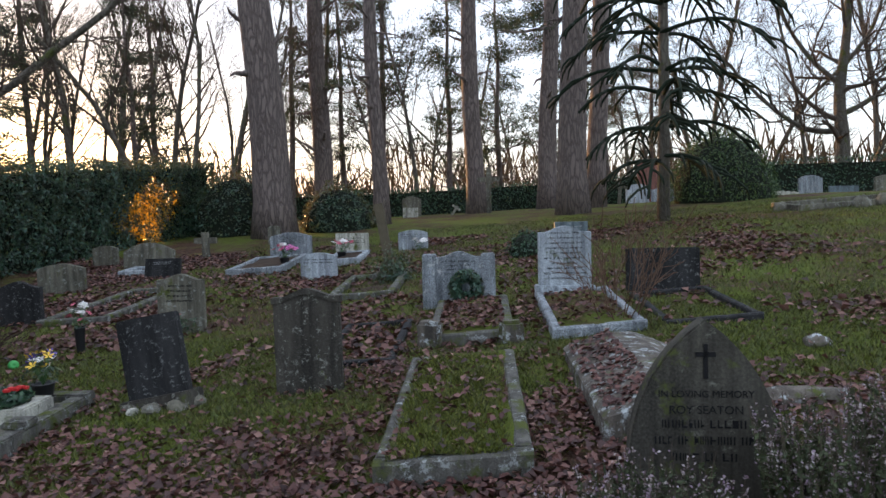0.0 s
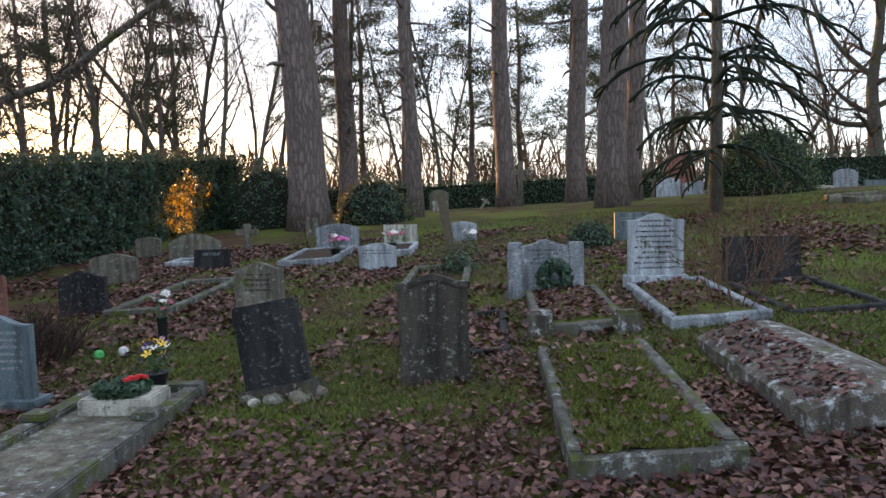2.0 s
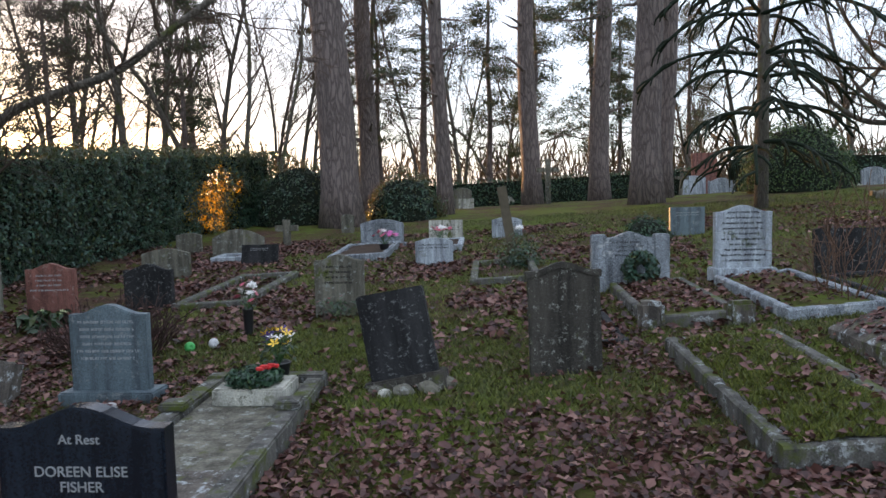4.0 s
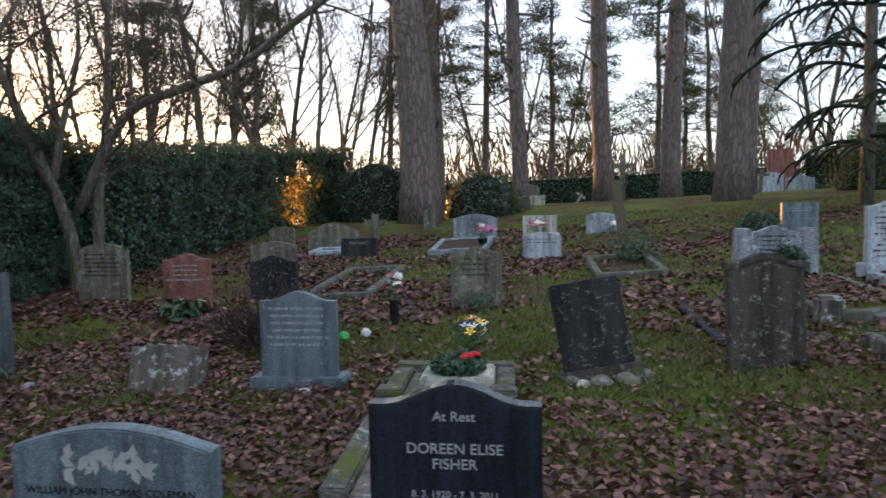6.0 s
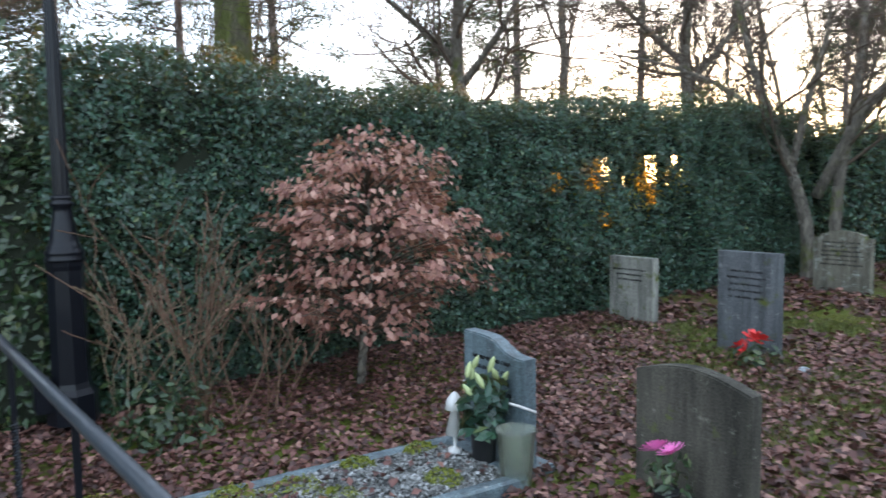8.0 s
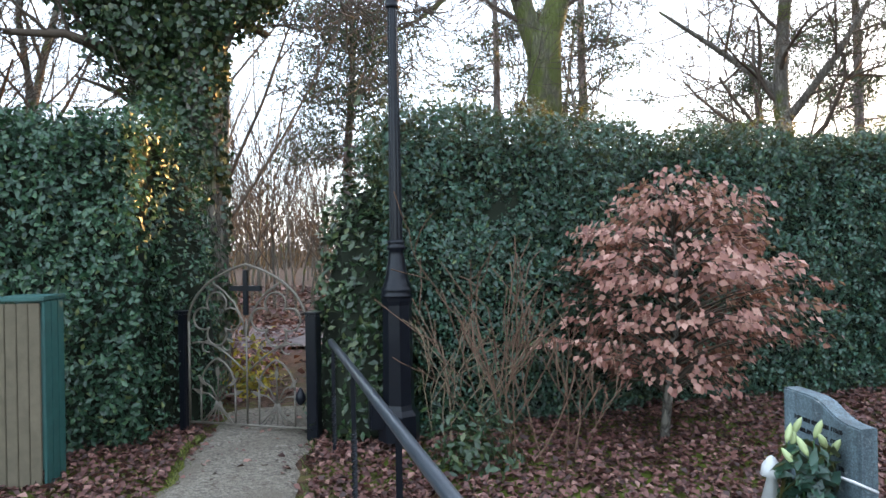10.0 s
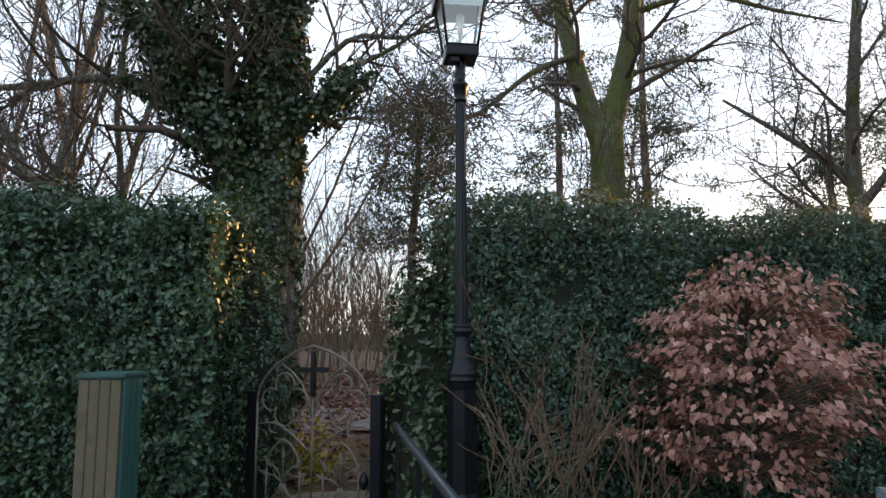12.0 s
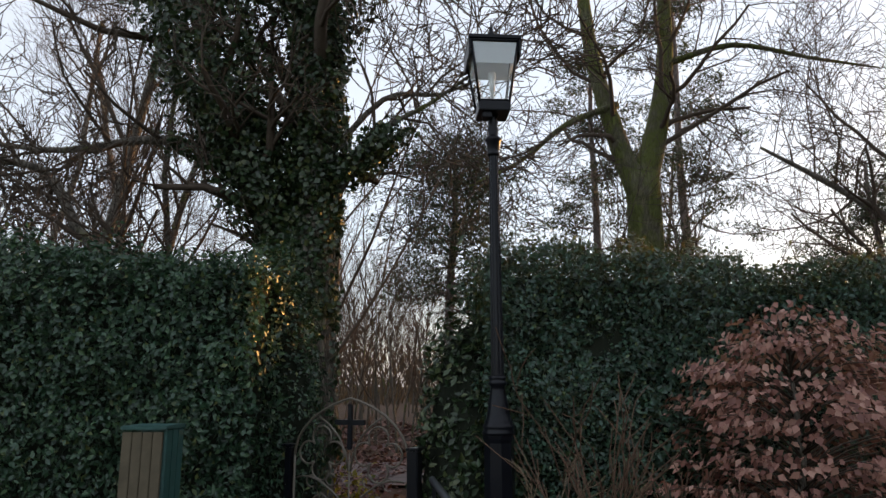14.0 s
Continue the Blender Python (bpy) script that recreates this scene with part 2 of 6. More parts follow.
M["gravel"] = path_mat()
M["bush_green"] = leaf_mat("clipped_bush_leaves", [(0, (0.018, 0.045, 0.012)), (0.6, (0.040, 0.085, 0.020)), (1, (0.09, 0.13, 0.03))], 0.45, 0.2)
M["yellow_leaf"] = leaf_mat("yellow_autumn_leaves", [(0, (0.20, 0.15, 0.02)), (0.5, (0.34, 0.26, 0.035)), (1, (0.10, 0.13, 0.03))], 0.5, 0.4)
M["moss"] = leaf_mat("bright_moss", [(0, (0.08, 0.10, 0.012)), (1, (0.22, 0.24, 0.03))], 0.8, 0.2)
M["sooty"] = stone_mat("sooty_sandstone", (0.056, 0.051, 0.043), (0.020, 0.019, 0.017), (0.21, 0.21, 0.185), 0.15, 0.92, 0.15, 0.06, spots=19)
M["gothic"] = stone_mat("dark_grey_sandstone", (0.062, 0.058, 0.048), (0.026, 0.025, 0.022), (0.14, 0.14, 0.115), 0.03, 0.92, 0.15, 0.1)
M["moss_grass"] = leaf_mat("yellow_green_moss", [(0, (0.075, 0.062, 0.022)), (0.3, (0.085, 0.105, 0.014)), (0.8, (0.16, 0.185, 0.022)), (1, (0.23, 0.22, 0.06))], 0.7, 0.2)
M["soil"] = plain_mat("leaf_mould_soil", (0.05, 0.034, 0.024), 0.95, 0, 0.5, 12, 0.9)


# ---- helpers for building ----
GC = (0.016, 0.6414, 0.3205, 0.2277, 0.2106, -0.1432, -0.037, -0.1859, 0.1678, -0.1106, -0.0055, 0.027, -0.041)
def soft_clamp(v, lo, hi, k=2.0):
    if v < lo + k:
        d = lo + k - v
        return lo + k - k * (1 - math.exp(-d / k))
    if v > hi - k:
        d = v - hi + k
        return hi - k + k * (1 - math.exp(-d / k))
    return v


def gz(x, y):
    """Height of the ground: a slope that rises away from the path and to the right."""
    x, y = soft_clamp(x, -11, 14) / 10, soft_clamp(y, -5, 31) / 10
    return sum(c * b for c, b in zip(GC, (1, x, y, x * y, x * x, y * y, x * x * y, x * y * y, y ** 3, x ** 3, x * x * y * y, x * y ** 3, y ** 4)))


def mesh_ob(name, verts, faces, mat, parent=None, smooth=False, label=""):
    me = bpy.data.meshes.new(name)
    me.from_pydata([tuple(v) for v in verts], [], [tuple(f) for f in faces])
    me.materials.append(mat)
    if smooth:
        me.polygons.foreach_set("use_smooth", [True] * len(me.polygons))
    ob = new(name, me)
    if parent:
        ob.parent = parent
    if label:
        ob["label"] = label
    return ob


def part(name, bm, mat, parent=None, label="", smooth=False):
    me = bpy.data.meshes.new(name)
    bm.normal_update()
    bm.to_mesh(me)
    bm.free()
    me.materials.append(mat)
    if smooth:
        me.polygons.foreach_set("use_smooth", [True] * len(me.polygons))
    ob = new(name, me)
    if parent:
        ob.parent = parent
    if label:
        ob["label"] = label
    return ob


def thing(name, m, label, category, group=""):
    e = new(name)
    e.empty_display_size = 0.1
    e.matrix_world = m
    return tagged(e, label, category, group)


def box_bm(x0, x1, y0, y1, z0, z1, bevel=0.0, bm=None, wear=0.0):
    own = bm is None
    bm = bm or bmesh.new()
    vs = [bm.verts.new((x, y, z)) for z in (z0, z1) for y in (y0, y1) for x in (x0, x1)]
    es = [bm.faces.new([vs[i] for i in f]) for f in ((0, 2, 3, 1), (4, 5, 7, 6), (0, 1, 5, 4), (2, 6, 7, 3), (0, 4, 6, 2), (1, 3, 7, 5))]
    if bevel:
        edges = list({e for f in es for e in f.edges})
        bmesh.ops.bevel(bm, geom=edges, offset=bevel, segments=2, affect="EDGES")
    if wear and own:
        bmesh.ops.subdivide_edges(bm, edges=[e for e in bm.edges if e.calc_length() > 0.15], cuts=5)
        for v in bm.verts:
            v.co += Vector((noise.noise(v.co * 5), noise.noise(v.co * 5 + Vector((9, 0, 0))), noise.noise(v.co * 5 + Vector((0, 9, 0))))) * wear
    return bm


def tube(points, radii, sides=6, verts=None, faces=None, cap=True):
    """A round bar along points, added to lists of vertices and faces."""
    verts = [] if verts is None else verts
    faces = [] if faces is None else faces
    pts = [Vector(p) for p in points]
    if isinstance(radii, (int, float)):
        radii = [radii] * len(pts)
    ref = Vector((0, 0, 1))
    d0 = (pts[1] - pts[0]).normalized()
    if abs(d0.z) > 0.9:
        ref = Vector((1, 0, 0))
    u = d0.cross(ref).normalized()
    start = len(verts)
    for i, p in enumerate(pts):
        d = (pts[min(i + 1, len(pts) - 1)] - pts[max(i - 1, 0)]).normalized()
        u = (u - d * u.dot(d)).normalized()
        w = d.cross(u)
        for k in range(sides):
            a = 2 * math.pi * k / sides
            verts.append(p + (u * math.cos(a) + w * math.sin(a)) * radii[i])
    for i in range(len(pts) - 1):
        for k in range(sides):
            a, b = start + i * sides + k, start + i * sides + (k + 1) % sides
            faces.append((a, b, b + sides, a + sides))
    if cap and sides > 3:
        faces.append(tuple(start + k for k in reversed(range(sides))))
        faces.append(tuple(start + (len(pts) - 1) * sides + k for k in range(sides)))
    return verts, faces


def lathe(profile, sides=20):
    """A turned body from (radius, height) pairs."""
    verts, faces = [], []
    for r, z in profile:
        for k in range(sides):
            a = 2 * math.pi * k / sides
            verts.append((r * math.cos(a), r * math.sin(a), z))
    for i in range(len(profile) - 1):
        for k in range(sides):
            a, b = i * sides + k, i * sides + (k + 1) % sides
            faces.append((a, b, b + sides, a + sides))
    faces.append(tuple(reversed(range(sides))))
    faces.append(tuple((len(profile) - 1) * sides + k for k in range(sides)))
    return verts, faces


def leaf_mesh(name, pos, nrm, size, rng, aspect=0.55, fold=0.18, jitter=0.6, parent=None, mat=None, along=None):
    """Many small folded leaves as one mesh: four corners each, bent along the middle rib."""
    pos, nrm = np.asarray(pos, float), np.asarray(nrm, float)
    n = len(pos)
    nrm = nrm + rng.normal(0, jitter, (n, 3))
    nrm /= np.linalg.norm(nrm, axis=1)[:, None] + 1e-9
    d = rng.normal(0, 1, (n, 3)) if along is None else np.asarray(along, float) + rng.normal(0, 0.35, (n, 3))
    d -= nrm * (d * nrm).sum(1)[:, None]
    d /= np.linalg.norm(d, axis=1)[:, None] + 1e-9
    s = np.cross(nrm, d)
    L = np.asarray(size)[:, None] * np.ones((n, 1))
    v = np.empty((n, 4, 3))
    v[:, 0] = pos - d * L * 0.5
    v[:, 1] = pos + s * L * aspect * 0.5 + nrm * L * fold - d * L * 0.08
    v[:, 2] = pos + d * L * 0.5
    v[:, 3] = pos - s * L * aspect * 0.5 + nrm * L * fold - d * L * 0.08
    idx = np.arange(n)[:, None] * 4
    f = np.concatenate([idx + [0, 1, 2], idx + [0, 2, 3]], 1).reshape(-1, 3)
    me = bpy.data.meshes.new(name)
    me.vertices.add(n * 4)
    me.vertices.foreach_set("co", v.ravel())
    me.loops.add(f.size)
    me.loops.foreach_set("vertex_index", f.ravel())
    me.polygons.add(len(f))
    me.polygons.foreach_set("loop_start", np.arange(0, f.size, 3))
    me.update(calc_edges=True)
    me.materials.append(mat)
    ob = new(name, me)
    ob["kind"] = "stuff"
    if parent:
        ob.parent = parent
    return ob


# ---- ground ----
def axis_steps(lo, hi, near_lo, near_hi, fine, coarse_factor=1.35):
    out = list(np.arange(near_lo, near_hi + 1e-6, fine))
    step, v = fine, near_hi
    while v < hi:
        step *= coarse_factor
        v += step
        out.append(v)
    step, v = fine, near_lo
    while v > lo:
        step *= coarse_factor
        v -= step
        out.insert(0, v)
    return out


xs, ys = axis_steps(-900, 900, -14, 10, 0.16), axis_steps(-900, 900, -3, 20, 0.16)
gv = [(x, y, gz(x, y) + (0.035 * noise.noise(Vector((x * 1.3, y * 1.3, 0))) + 0.012 * noise.noise(Vector((x * 6, y * 6, 3)))) * (abs(x) < 40)) for y in ys for x in xs]
gf = [(j * len(xs) + i, j * len(xs) + i + 1, (j + 1) * len(xs) + i + 1, (j + 1) * len(xs) + i) for j in range(len(ys) - 1) for i in range(len(xs) - 1)]
tagged(mesh_ob("ground", gv, gf, M["ground"], smooth=True), "mossy turf strewn with brown fallen leaves", "ground", kind="structure")


# ---- headstones ----
def outline(shape, w, h):
    """Front outline of a headstone, from the lower left round the top to the lower right."""
    a = w / 2
    if shape == "flat":
        return [(-a, 0), (-a, h), (a, h), (a, 0)]
    pts = [(-a, 0)]
    n = 14
    if shape == "arch":                       # shallow round top
        s = h - 0.17 * w
        pts += [(-a + w * i / n, s + 0.17 * w * math.sin(math.pi * i / n)) for i in range(n + 1)]
    elif shape == "bow":                      # very shallow top
        s = h - 0.10 * w
        pts += [(-a + w * i / n, s + 0.10 * w * math.sin(math.pi * i / n)) for i in range(n + 1)]
    elif shape == "ogee":                     # raised middle between level shoulders
        s = h - 0.12 * w
        for i in range(n + 9):
            u = i / (n + 8)
            k = max(0.0, 1 - abs(u - 0.5) / 0.42)
            pts.append((-a + w * u, s + 0.12 * w * (0.5 - 0.5 * math.cos(math.pi * k))))
    elif shape == "shoulder":                 # notched shoulders with a bowed middle
        s = h - 0.13 * w
        pts += [(-a, s), (-a * 0.80, s), (-a * 0.78, s + 0.05 * w)]
        pts += [(-a * 0.78 + 1.56 * a * i / n, s + 0.05 * w + 0.08 * w * math.sin(math.pi * i / n)) for i in range(1, n)]
        pts += [(a * 0.78, s + 0.05 * w), (a * 0.80, s), (a, s)]
    elif shape == "gothic":
        s = h * 0.42
        r = ((h - s) ** 2 + a * a) / (2 * a)
        for i in range(11):
            z = (h - s) * i / 10
            pts.append((-(math.sqrt(max(r * r - z * z, 0)) - (r - a)), s + z))
        pts += [(-x, z) for x, z in reversed(pts[1:-1])]
    elif shape == "half":                     # one scrolled side
        for i in range(n + 1):
            u = i / n
            pts.append((-a + w * u, h - 0.16 * w * (1 / (1 + math.exp(-(u - 0.62) * 14)))))
    elif shape == "rough":
        for i in range(n + 1):
            u = i / n
            pts.append((-a + w * u, h - 0.1 * w * abs(u - 0.45) + 0.02 * math.sin(i * 2.7)))
    elif shape == "slope":
        pts += [(-a, h * 0.97), (-a * 0.9, h), (a * 0.95, h * 0.985), (a, h * 0.95)]
    pts.append((a, 0))
    return pts


def slab_bm(pts, thick, bevel=0.008, bow=0.0):
    bm = bmesh.new()
    vs = [bm.verts.new((x, -thick / 2, z)) for x, z in pts]
    f = bm.faces.new(vs)
    ext = bmesh.ops.extrude_face_region(bm, geom=[f])
    for v in ext["geom"]:
        if isinstance(v, bmesh.types.BMVert):
            v.co.y += thick
    bmesh.ops.recalc_face_normals(bm, faces=bm.faces)
    rim = [e for e in bm.edges if abs(e.verts[0].co.y - e.verts[1].co.y) < 1e-6 and not (e.verts[0].co.z < 1e-4 and e.verts[1].co.z < 1e-4)]
    bmesh.ops.bevel(bm, geom=rim, offset=bevel, segments=2, affect="EDGES")
    return bm


def text_part(body, size, mat, parent, x, y, z, name="inscription", extrude=0.0015):
    cu = bpy.data.curves.new(name, "FONT")
    cu.body, cu.size, cu.align_x, cu.extrude = body, size, "CENTER", extrude
    tmp = new("tmp_text", cu)
    dg = bpy.context.evaluated_depsgraph_get()
    me = bpy.data.meshes.new_from_object(tmp.evaluated_get(dg))
    bpy.data.objects.remove(tmp)
    me.materials.clear()
    me.materials.append(mat)
    ob = new(name, me)
    ob["kind"] = "stuff"
    ob.parent = parent
    ob.matrix_local = pose(x, y, z, 90, 0, 0)
    return ob


def bars(parent, mat, w, z_top, rows, y, seed, row=0.055, hgt=0.022):
    """Worn lettering that cannot be read: word-long raised bars, row under row."""
    rng = random.Random(seed)
    bm = bmesh.new()
    for r in range(rows):
        x = -w * 0.5 * rng.uniform(0.55, 0.95)
        end = -x
        z = z_top - r * row
        while x < end - 0.02:
            for _ in range(rng.randint(2, 8)):
                l = rng.uniform(0.35, 0.75) * hgt
                if x + l > end:
                    break
                k = rng.random()
                if k < 0.5:                      # an upright with a short foot or head
                    box_bm(x, x + l * 0.3, y - 0.002, y + 0.002, z - hgt, z, 0, bm)
                    box_bm(x + l * 0.3, x + l, y - 0.002, y + 0.002, z - hgt * rng.choice((1.0, 0.6, 0.25)), z - hgt * rng.choice((1.0, 0.6, 0.25)) + hgt * 0.2, 0, bm)
                else:
                    box_bm(x, x + l * 0.28, y - 0.002, y + 0.002, z - hgt, z, 0, bm)
                    box_bm(x + l * 0.72, x + l, y - 0.002, y + 0.002, z - hgt, z, 0, bm)
                x += l + hgt * 0.22
            x += hgt * 0.55
    ob = part("inscription", bm, mat, parent)
    ob["kind"] = "stuff"
    return ob


def headstone(x, y, w, h, shape, mat, label, thick=0.09, turn=0.0, tilt=0.0, lean=0.0, base=None, letters=None, rows=0, sink=0.06, z=None, top=0.82, group=""):
    g = gz(x, y) if z is None else z
    e = thing("headstone", pose(x, y, g, tilt, lean, turn), label, "headstone", group)
    b0 = 0.0
    if base:
        bw, bh, bd, bmat = base
        part("base", box_bm(-bw / 2, bw / 2, -bd / 2, bd / 2, -sink - 0.05, bh, 0.012, wear=0.004), M[bmat], e)
        b0 = bh - 0.002
    pts = [(px, pz + (0 if pz > 0.001 or base else -sink)) for px, pz in outline(shape, w, h - b0)]
    t = part("tablet", slab_bm(pts, thick), M[mat], e)
    t.location.z = b0
    if letters:
        ins = bars(e, M[letters], w * 0.86, b0 + (h - b0) * top, rows, -thick / 2 - 0.001, int(abs(x * 100 + y * 10)), row=min(0.062, (h - b0) * 0.085), hgt=min(0.022, (h - b0) * 0.034))
    return e


def kerb_set(x0, x1, y0, y1, w, h, mat, label, infill=None, infill_h=0.6, top=None, turn=0.0, front=True, group="kerbed graves"):
    """A grave surround: two long kerbs, a foot kerb, a head kerb and its filling."""
    cx, cy = (x0 + x1) / 2, (y0 + y1) / 2
    e = thing("kerbed_grave", pose(cx, cy, 0, 0, 0, turn), label, "grave", group)
    def zt(x, y):
        return (gz(x, y) + h) if top is None else top
    def kerb(xa, xb, ya, yb, name):
        verts, faces, n = [], [], 9
        long_y = (yb - ya) > (xb - xa)
        for i in range(n):
            u = i / (n - 1)
            px = [(xa, ya + (yb - ya) * u), (xb, ya + (yb - ya) * u)] if long_y else [(xa + (xb - xa) * u, yb), (xa + (xb - xa) * u, ya)]
            (ax, ay), (bx, by) = px
            zz = zt((ax + bx) / 2, (ay + by) / 2) + 0.006 * noise.noise(Vector((ax * 7, ay * 7, 1)))
            b = 0.014
            ux, uy = ((b, 0) if long_y else (0, -b))
            for qx, qy, qz in ((ax, ay, zz - 0.35), (ax, ay, zz - b), (ax + ux, ay + uy, zz), (bx - ux, by - uy, zz), (bx, by, zz - b), (bx, by, zz - 0.35)):
                verts.append((qx - cx + 0.004 * noise.noise(Vector((qx * 9, qy * 9, qz * 9))), qy - cy, qz))
            if i:
                o = (i - 1) * 6
                for k in range(5):
                    faces.append((o + k, o + k + 1, o + k + 7, o + k + 6))
        faces.append(tuple(range(5, -1, -1)))
        faces.append(tuple(range((n - 1) * 6, n * 6)))
        bm = bmesh.new()
        vv = [bm.verts.new(v) for v in verts]
        for f in faces:
            bm.faces.new([vv[k] for k in f])
        bmesh.ops.recalc_face_normals(bm, faces=bm.faces)
        part(name, bm, M[mat], e)
    kerb(x0, x0 + w, y0 + w, y1, "side_kerb")
    kerb(x1 - w, x1, y0 + w, y1, "side_kerb")
    if front:
        kerb(x0, x1, y0, y0 + w, "foot_kerb")
    kerb(x0 + w, x1 - w, y1 - w, y1 - 0.003, "head_kerb")
    if infill:
        n, m2 = 12, 22
        iv, fc = [], []
        for j in range(m2):
            for i in range(n):
                px, py = x0 + w * 0.4 + (x1 - x0 - 0.8 * w) * i / (n - 1), y0 + w * 0.4 + (y1 - y0 - 0.8 * w) * j / (m2 - 1)
                hump = math.sin(math.pi * i / (n - 1)) * 0.035
                iv.append((px - cx, py - cy, zt(px, py) - h * (1 - infill_h) + hump + 0.025 * noise.noise(Vector((px * 4, py * 4, 7)))))
        fc = [(j * n + i, j * n + i + 1, (j + 1) * n + i + 1, (j + 1) * n + i) for j in range(m2 - 1) for i in range(n - 1)]
        mesh_ob("filling", iv, fc, M[infill], e, True)
    return e


# mossy kerbed grave in the foreground
kerb_set(-0.35, 0.48, 3.45, 5.56, 0.095, 0.13, "kerb", "weathered lichen-spotted stone kerb round a mossy grass-grown grave", "ground", 0.9)
# coped ledger stone
def coped_ledger(x, y, w, l, label, turn=0):
    z = gz(x, y)
    e = thing("ledger_stone", pose(x, y, z + 0.02, 0, 0, turn), label, "grave")
    a, b = w / 2, l / 2
    bm = bmesh.new()
    prof = [(-a, -0.12), (-a, 0.06), (-a * 0.94, 0.085), (-0.10, 0.20), (0.10, 0.20), (a * 0.94, 0.085), (a, 0.06), (a, -0.12)]
    rows_ = [(-b, 0.0), (-b + 0.05, 1.0), (0, 1.0), (b - 0.05, 1.0), (b, 0.0)]
    vs = []
    for yy, k in rows_:
        vs.append([bm.verts.new((px, yy, pz if k or pz < 0.08 else 0.07 + (pz - 0.07) * 0.75)) for px, pz in prof])
    for r in range(len(vs) - 1):
        for k in range(len(prof) - 1):
            bm.faces.new((vs[r][k], vs[r][k + 1], vs[r + 1][k + 1], vs[r + 1][k]))
    bm.faces.new(list(reversed(vs[0])))
    bm.faces.new(vs[-1])
    bmesh.ops.recalc_face_normals(bm, faces=bm.faces)
    bmesh.ops.subdivide_edges(bm, edges=[q for q in bm.edges if q.calc_length() > 0.2], cuts=4, use_grid_fill=True)
    for v in bm.verts:
        v.co += Vector((0, 0, 0.012 * noise.noise(v.co * 6)))
    part("coped_slab", bm, M["lichened"], e)
    return e


coped_ledger(1.32, 4.72, 0.86, 1.85, "coped stone ledger crusted with pale lichen")
# pointed stone beside the heather
C = headstone(1.06, 2.62, 0.56, 0.93, "gothic", "gothic", "dark weathered pointed headstone with a small incised cross", 0.10, turn=-4, tilt=-3)
cross_bm = box_bm(-0.008, 0.008, -0.056, -0.050, 0.71, 0.84)
box_bm(-0.036, 0.036, -0.056, -0.050, 0.792, 0.810, 0, cross_bm)
part("incised_cross", cross_bm, M["letter_dark"], C)
for k, (txt, s) in enumerate((("IN LOVING MEMORY", 0.037), ("ROY SEATON", 0.044))):
    text_part(txt, s, M["letter_dark"], C, 0, -0.0515, 0.64 - 0.062 * k)
bars(C, M["letter_dark"], 0.40, 0.555, 3, -0.051, 5, 0.062, 0.03)
# dark upright stone
headstone(-1.13, 5.27, 0.52, 0.80, "ogee", "sooty", "dark weathered headstone with pale lichen spots", 0.09, turn=2, tilt=-3, lean=-1)
capped = bpy.data.objects["headstone.001"]
cap_pts = [(x * 1.05, z + 0.012) for x, z in outline("ogee", 0.52, 0.80)[1:-1]]
cap_low = [(x, z - 0.05) for x, z in reversed(cap_pts)]
part("moulded_cap", slab_bm(cap_pts + cap_low, 0.115, 0.01), M["sooty"], capped, "weathered projecting top moulding")
# leaning blackened stone on a rough base
headstone(-2.28, 5.17, 0.50, 0.72, "slope", "blackened", "blackened headstone leaning on a rough broken base", 0.09, turn=-3, tilt=-6, lean=-11, base=(0.60, 0.09, 0.22, "sooty"))
for k, (bx, by, br) in enumerate(((-2.50, 5.04, 0.07), (-2.30, 5.03, 0.075), (-2.10, 5.05, 0.085), (-1.99, 5.16, 0.065))):
    bm = bmesh.new()
    bmesh.ops.create_icosphere(bm, subdivisions=2, radius=br)
    for v in bm.verts:
        v.co *= 1 + 0.5 * noise.noise(v.co * 9 + Vector((k * 3, 0, 0)))
        v.co.z *= 0.7
    ob = part("rubble_stone", bm, M["weathered"])
    ob.matrix_world = pose(bx, by, gz(bx, by) + 0.02)
    tagged(ob, "broken lichened stone at the foot of a leaning headstone", "stone", "rubble at the headstone")
# grey granite stone with its corner blocks
headstone(-0.05, 8.38, 0.56, 0.60, "ogee", "granite", "pale grey granite headstone with low flanking blocks", 0.10, letters="letter_dark", rows=4, z=0.33)
for sx in (-1, 1):
    tagged(part("flanking_block", box_bm(-0.05 + sx * 0.36 - 0.085, -0.05 + sx * 0.36 + 0.085, 8.30, 8.46, 0.2, 0.90, 0.012, wear=0.005), M["granite"]), "square rough grey granite block beside a headstone", "headstone")
kerb_set(-0.30, 0.53, 6.38, 8.28, 0.09, 0.11, "kerb", "rough grey kerb with square corner blocks and leaf filling", "ground", 0.7)
for sx, px in ((-1, -0.27), (1, 0.50)):
    tagged(part("corner_block", box_bm(px - 0.11, px + 0.11, 6.30, 6.50, 0.0, 0.425, 0.03, wear=0.03), M["lichened"]), "rough lichened grey corner block of a grave", "grave")
# tall white stone with kerb
headstone(1.24, 8.42, 0.64, 0.78, "ogee", "white", "clean white marble headstone with dense dark lettering", 0.09, base=(0.72, 0.06, 0.24, "white"), letters="letter_dark", rows=10, z=0.43, top=0.9)
kerb_set(0.87, 1.73, 6.29, 8.26, 0.085, 0.10, "granite", "pale granite kerb round a planted grave", "ground", 0.6)
# low dark slab and its kerb strip
headstone(2.35, 8.15, 0.84, 0.44, "slope", "blackened", "low wide blackened slab leaning back", 0.10, tilt=-4, z=0.50)
kerb_set(1.93, 2.80, 6.38, 8.0, 0.08, 0.05, "blackened", "sunken dark kerb half lost in grass")
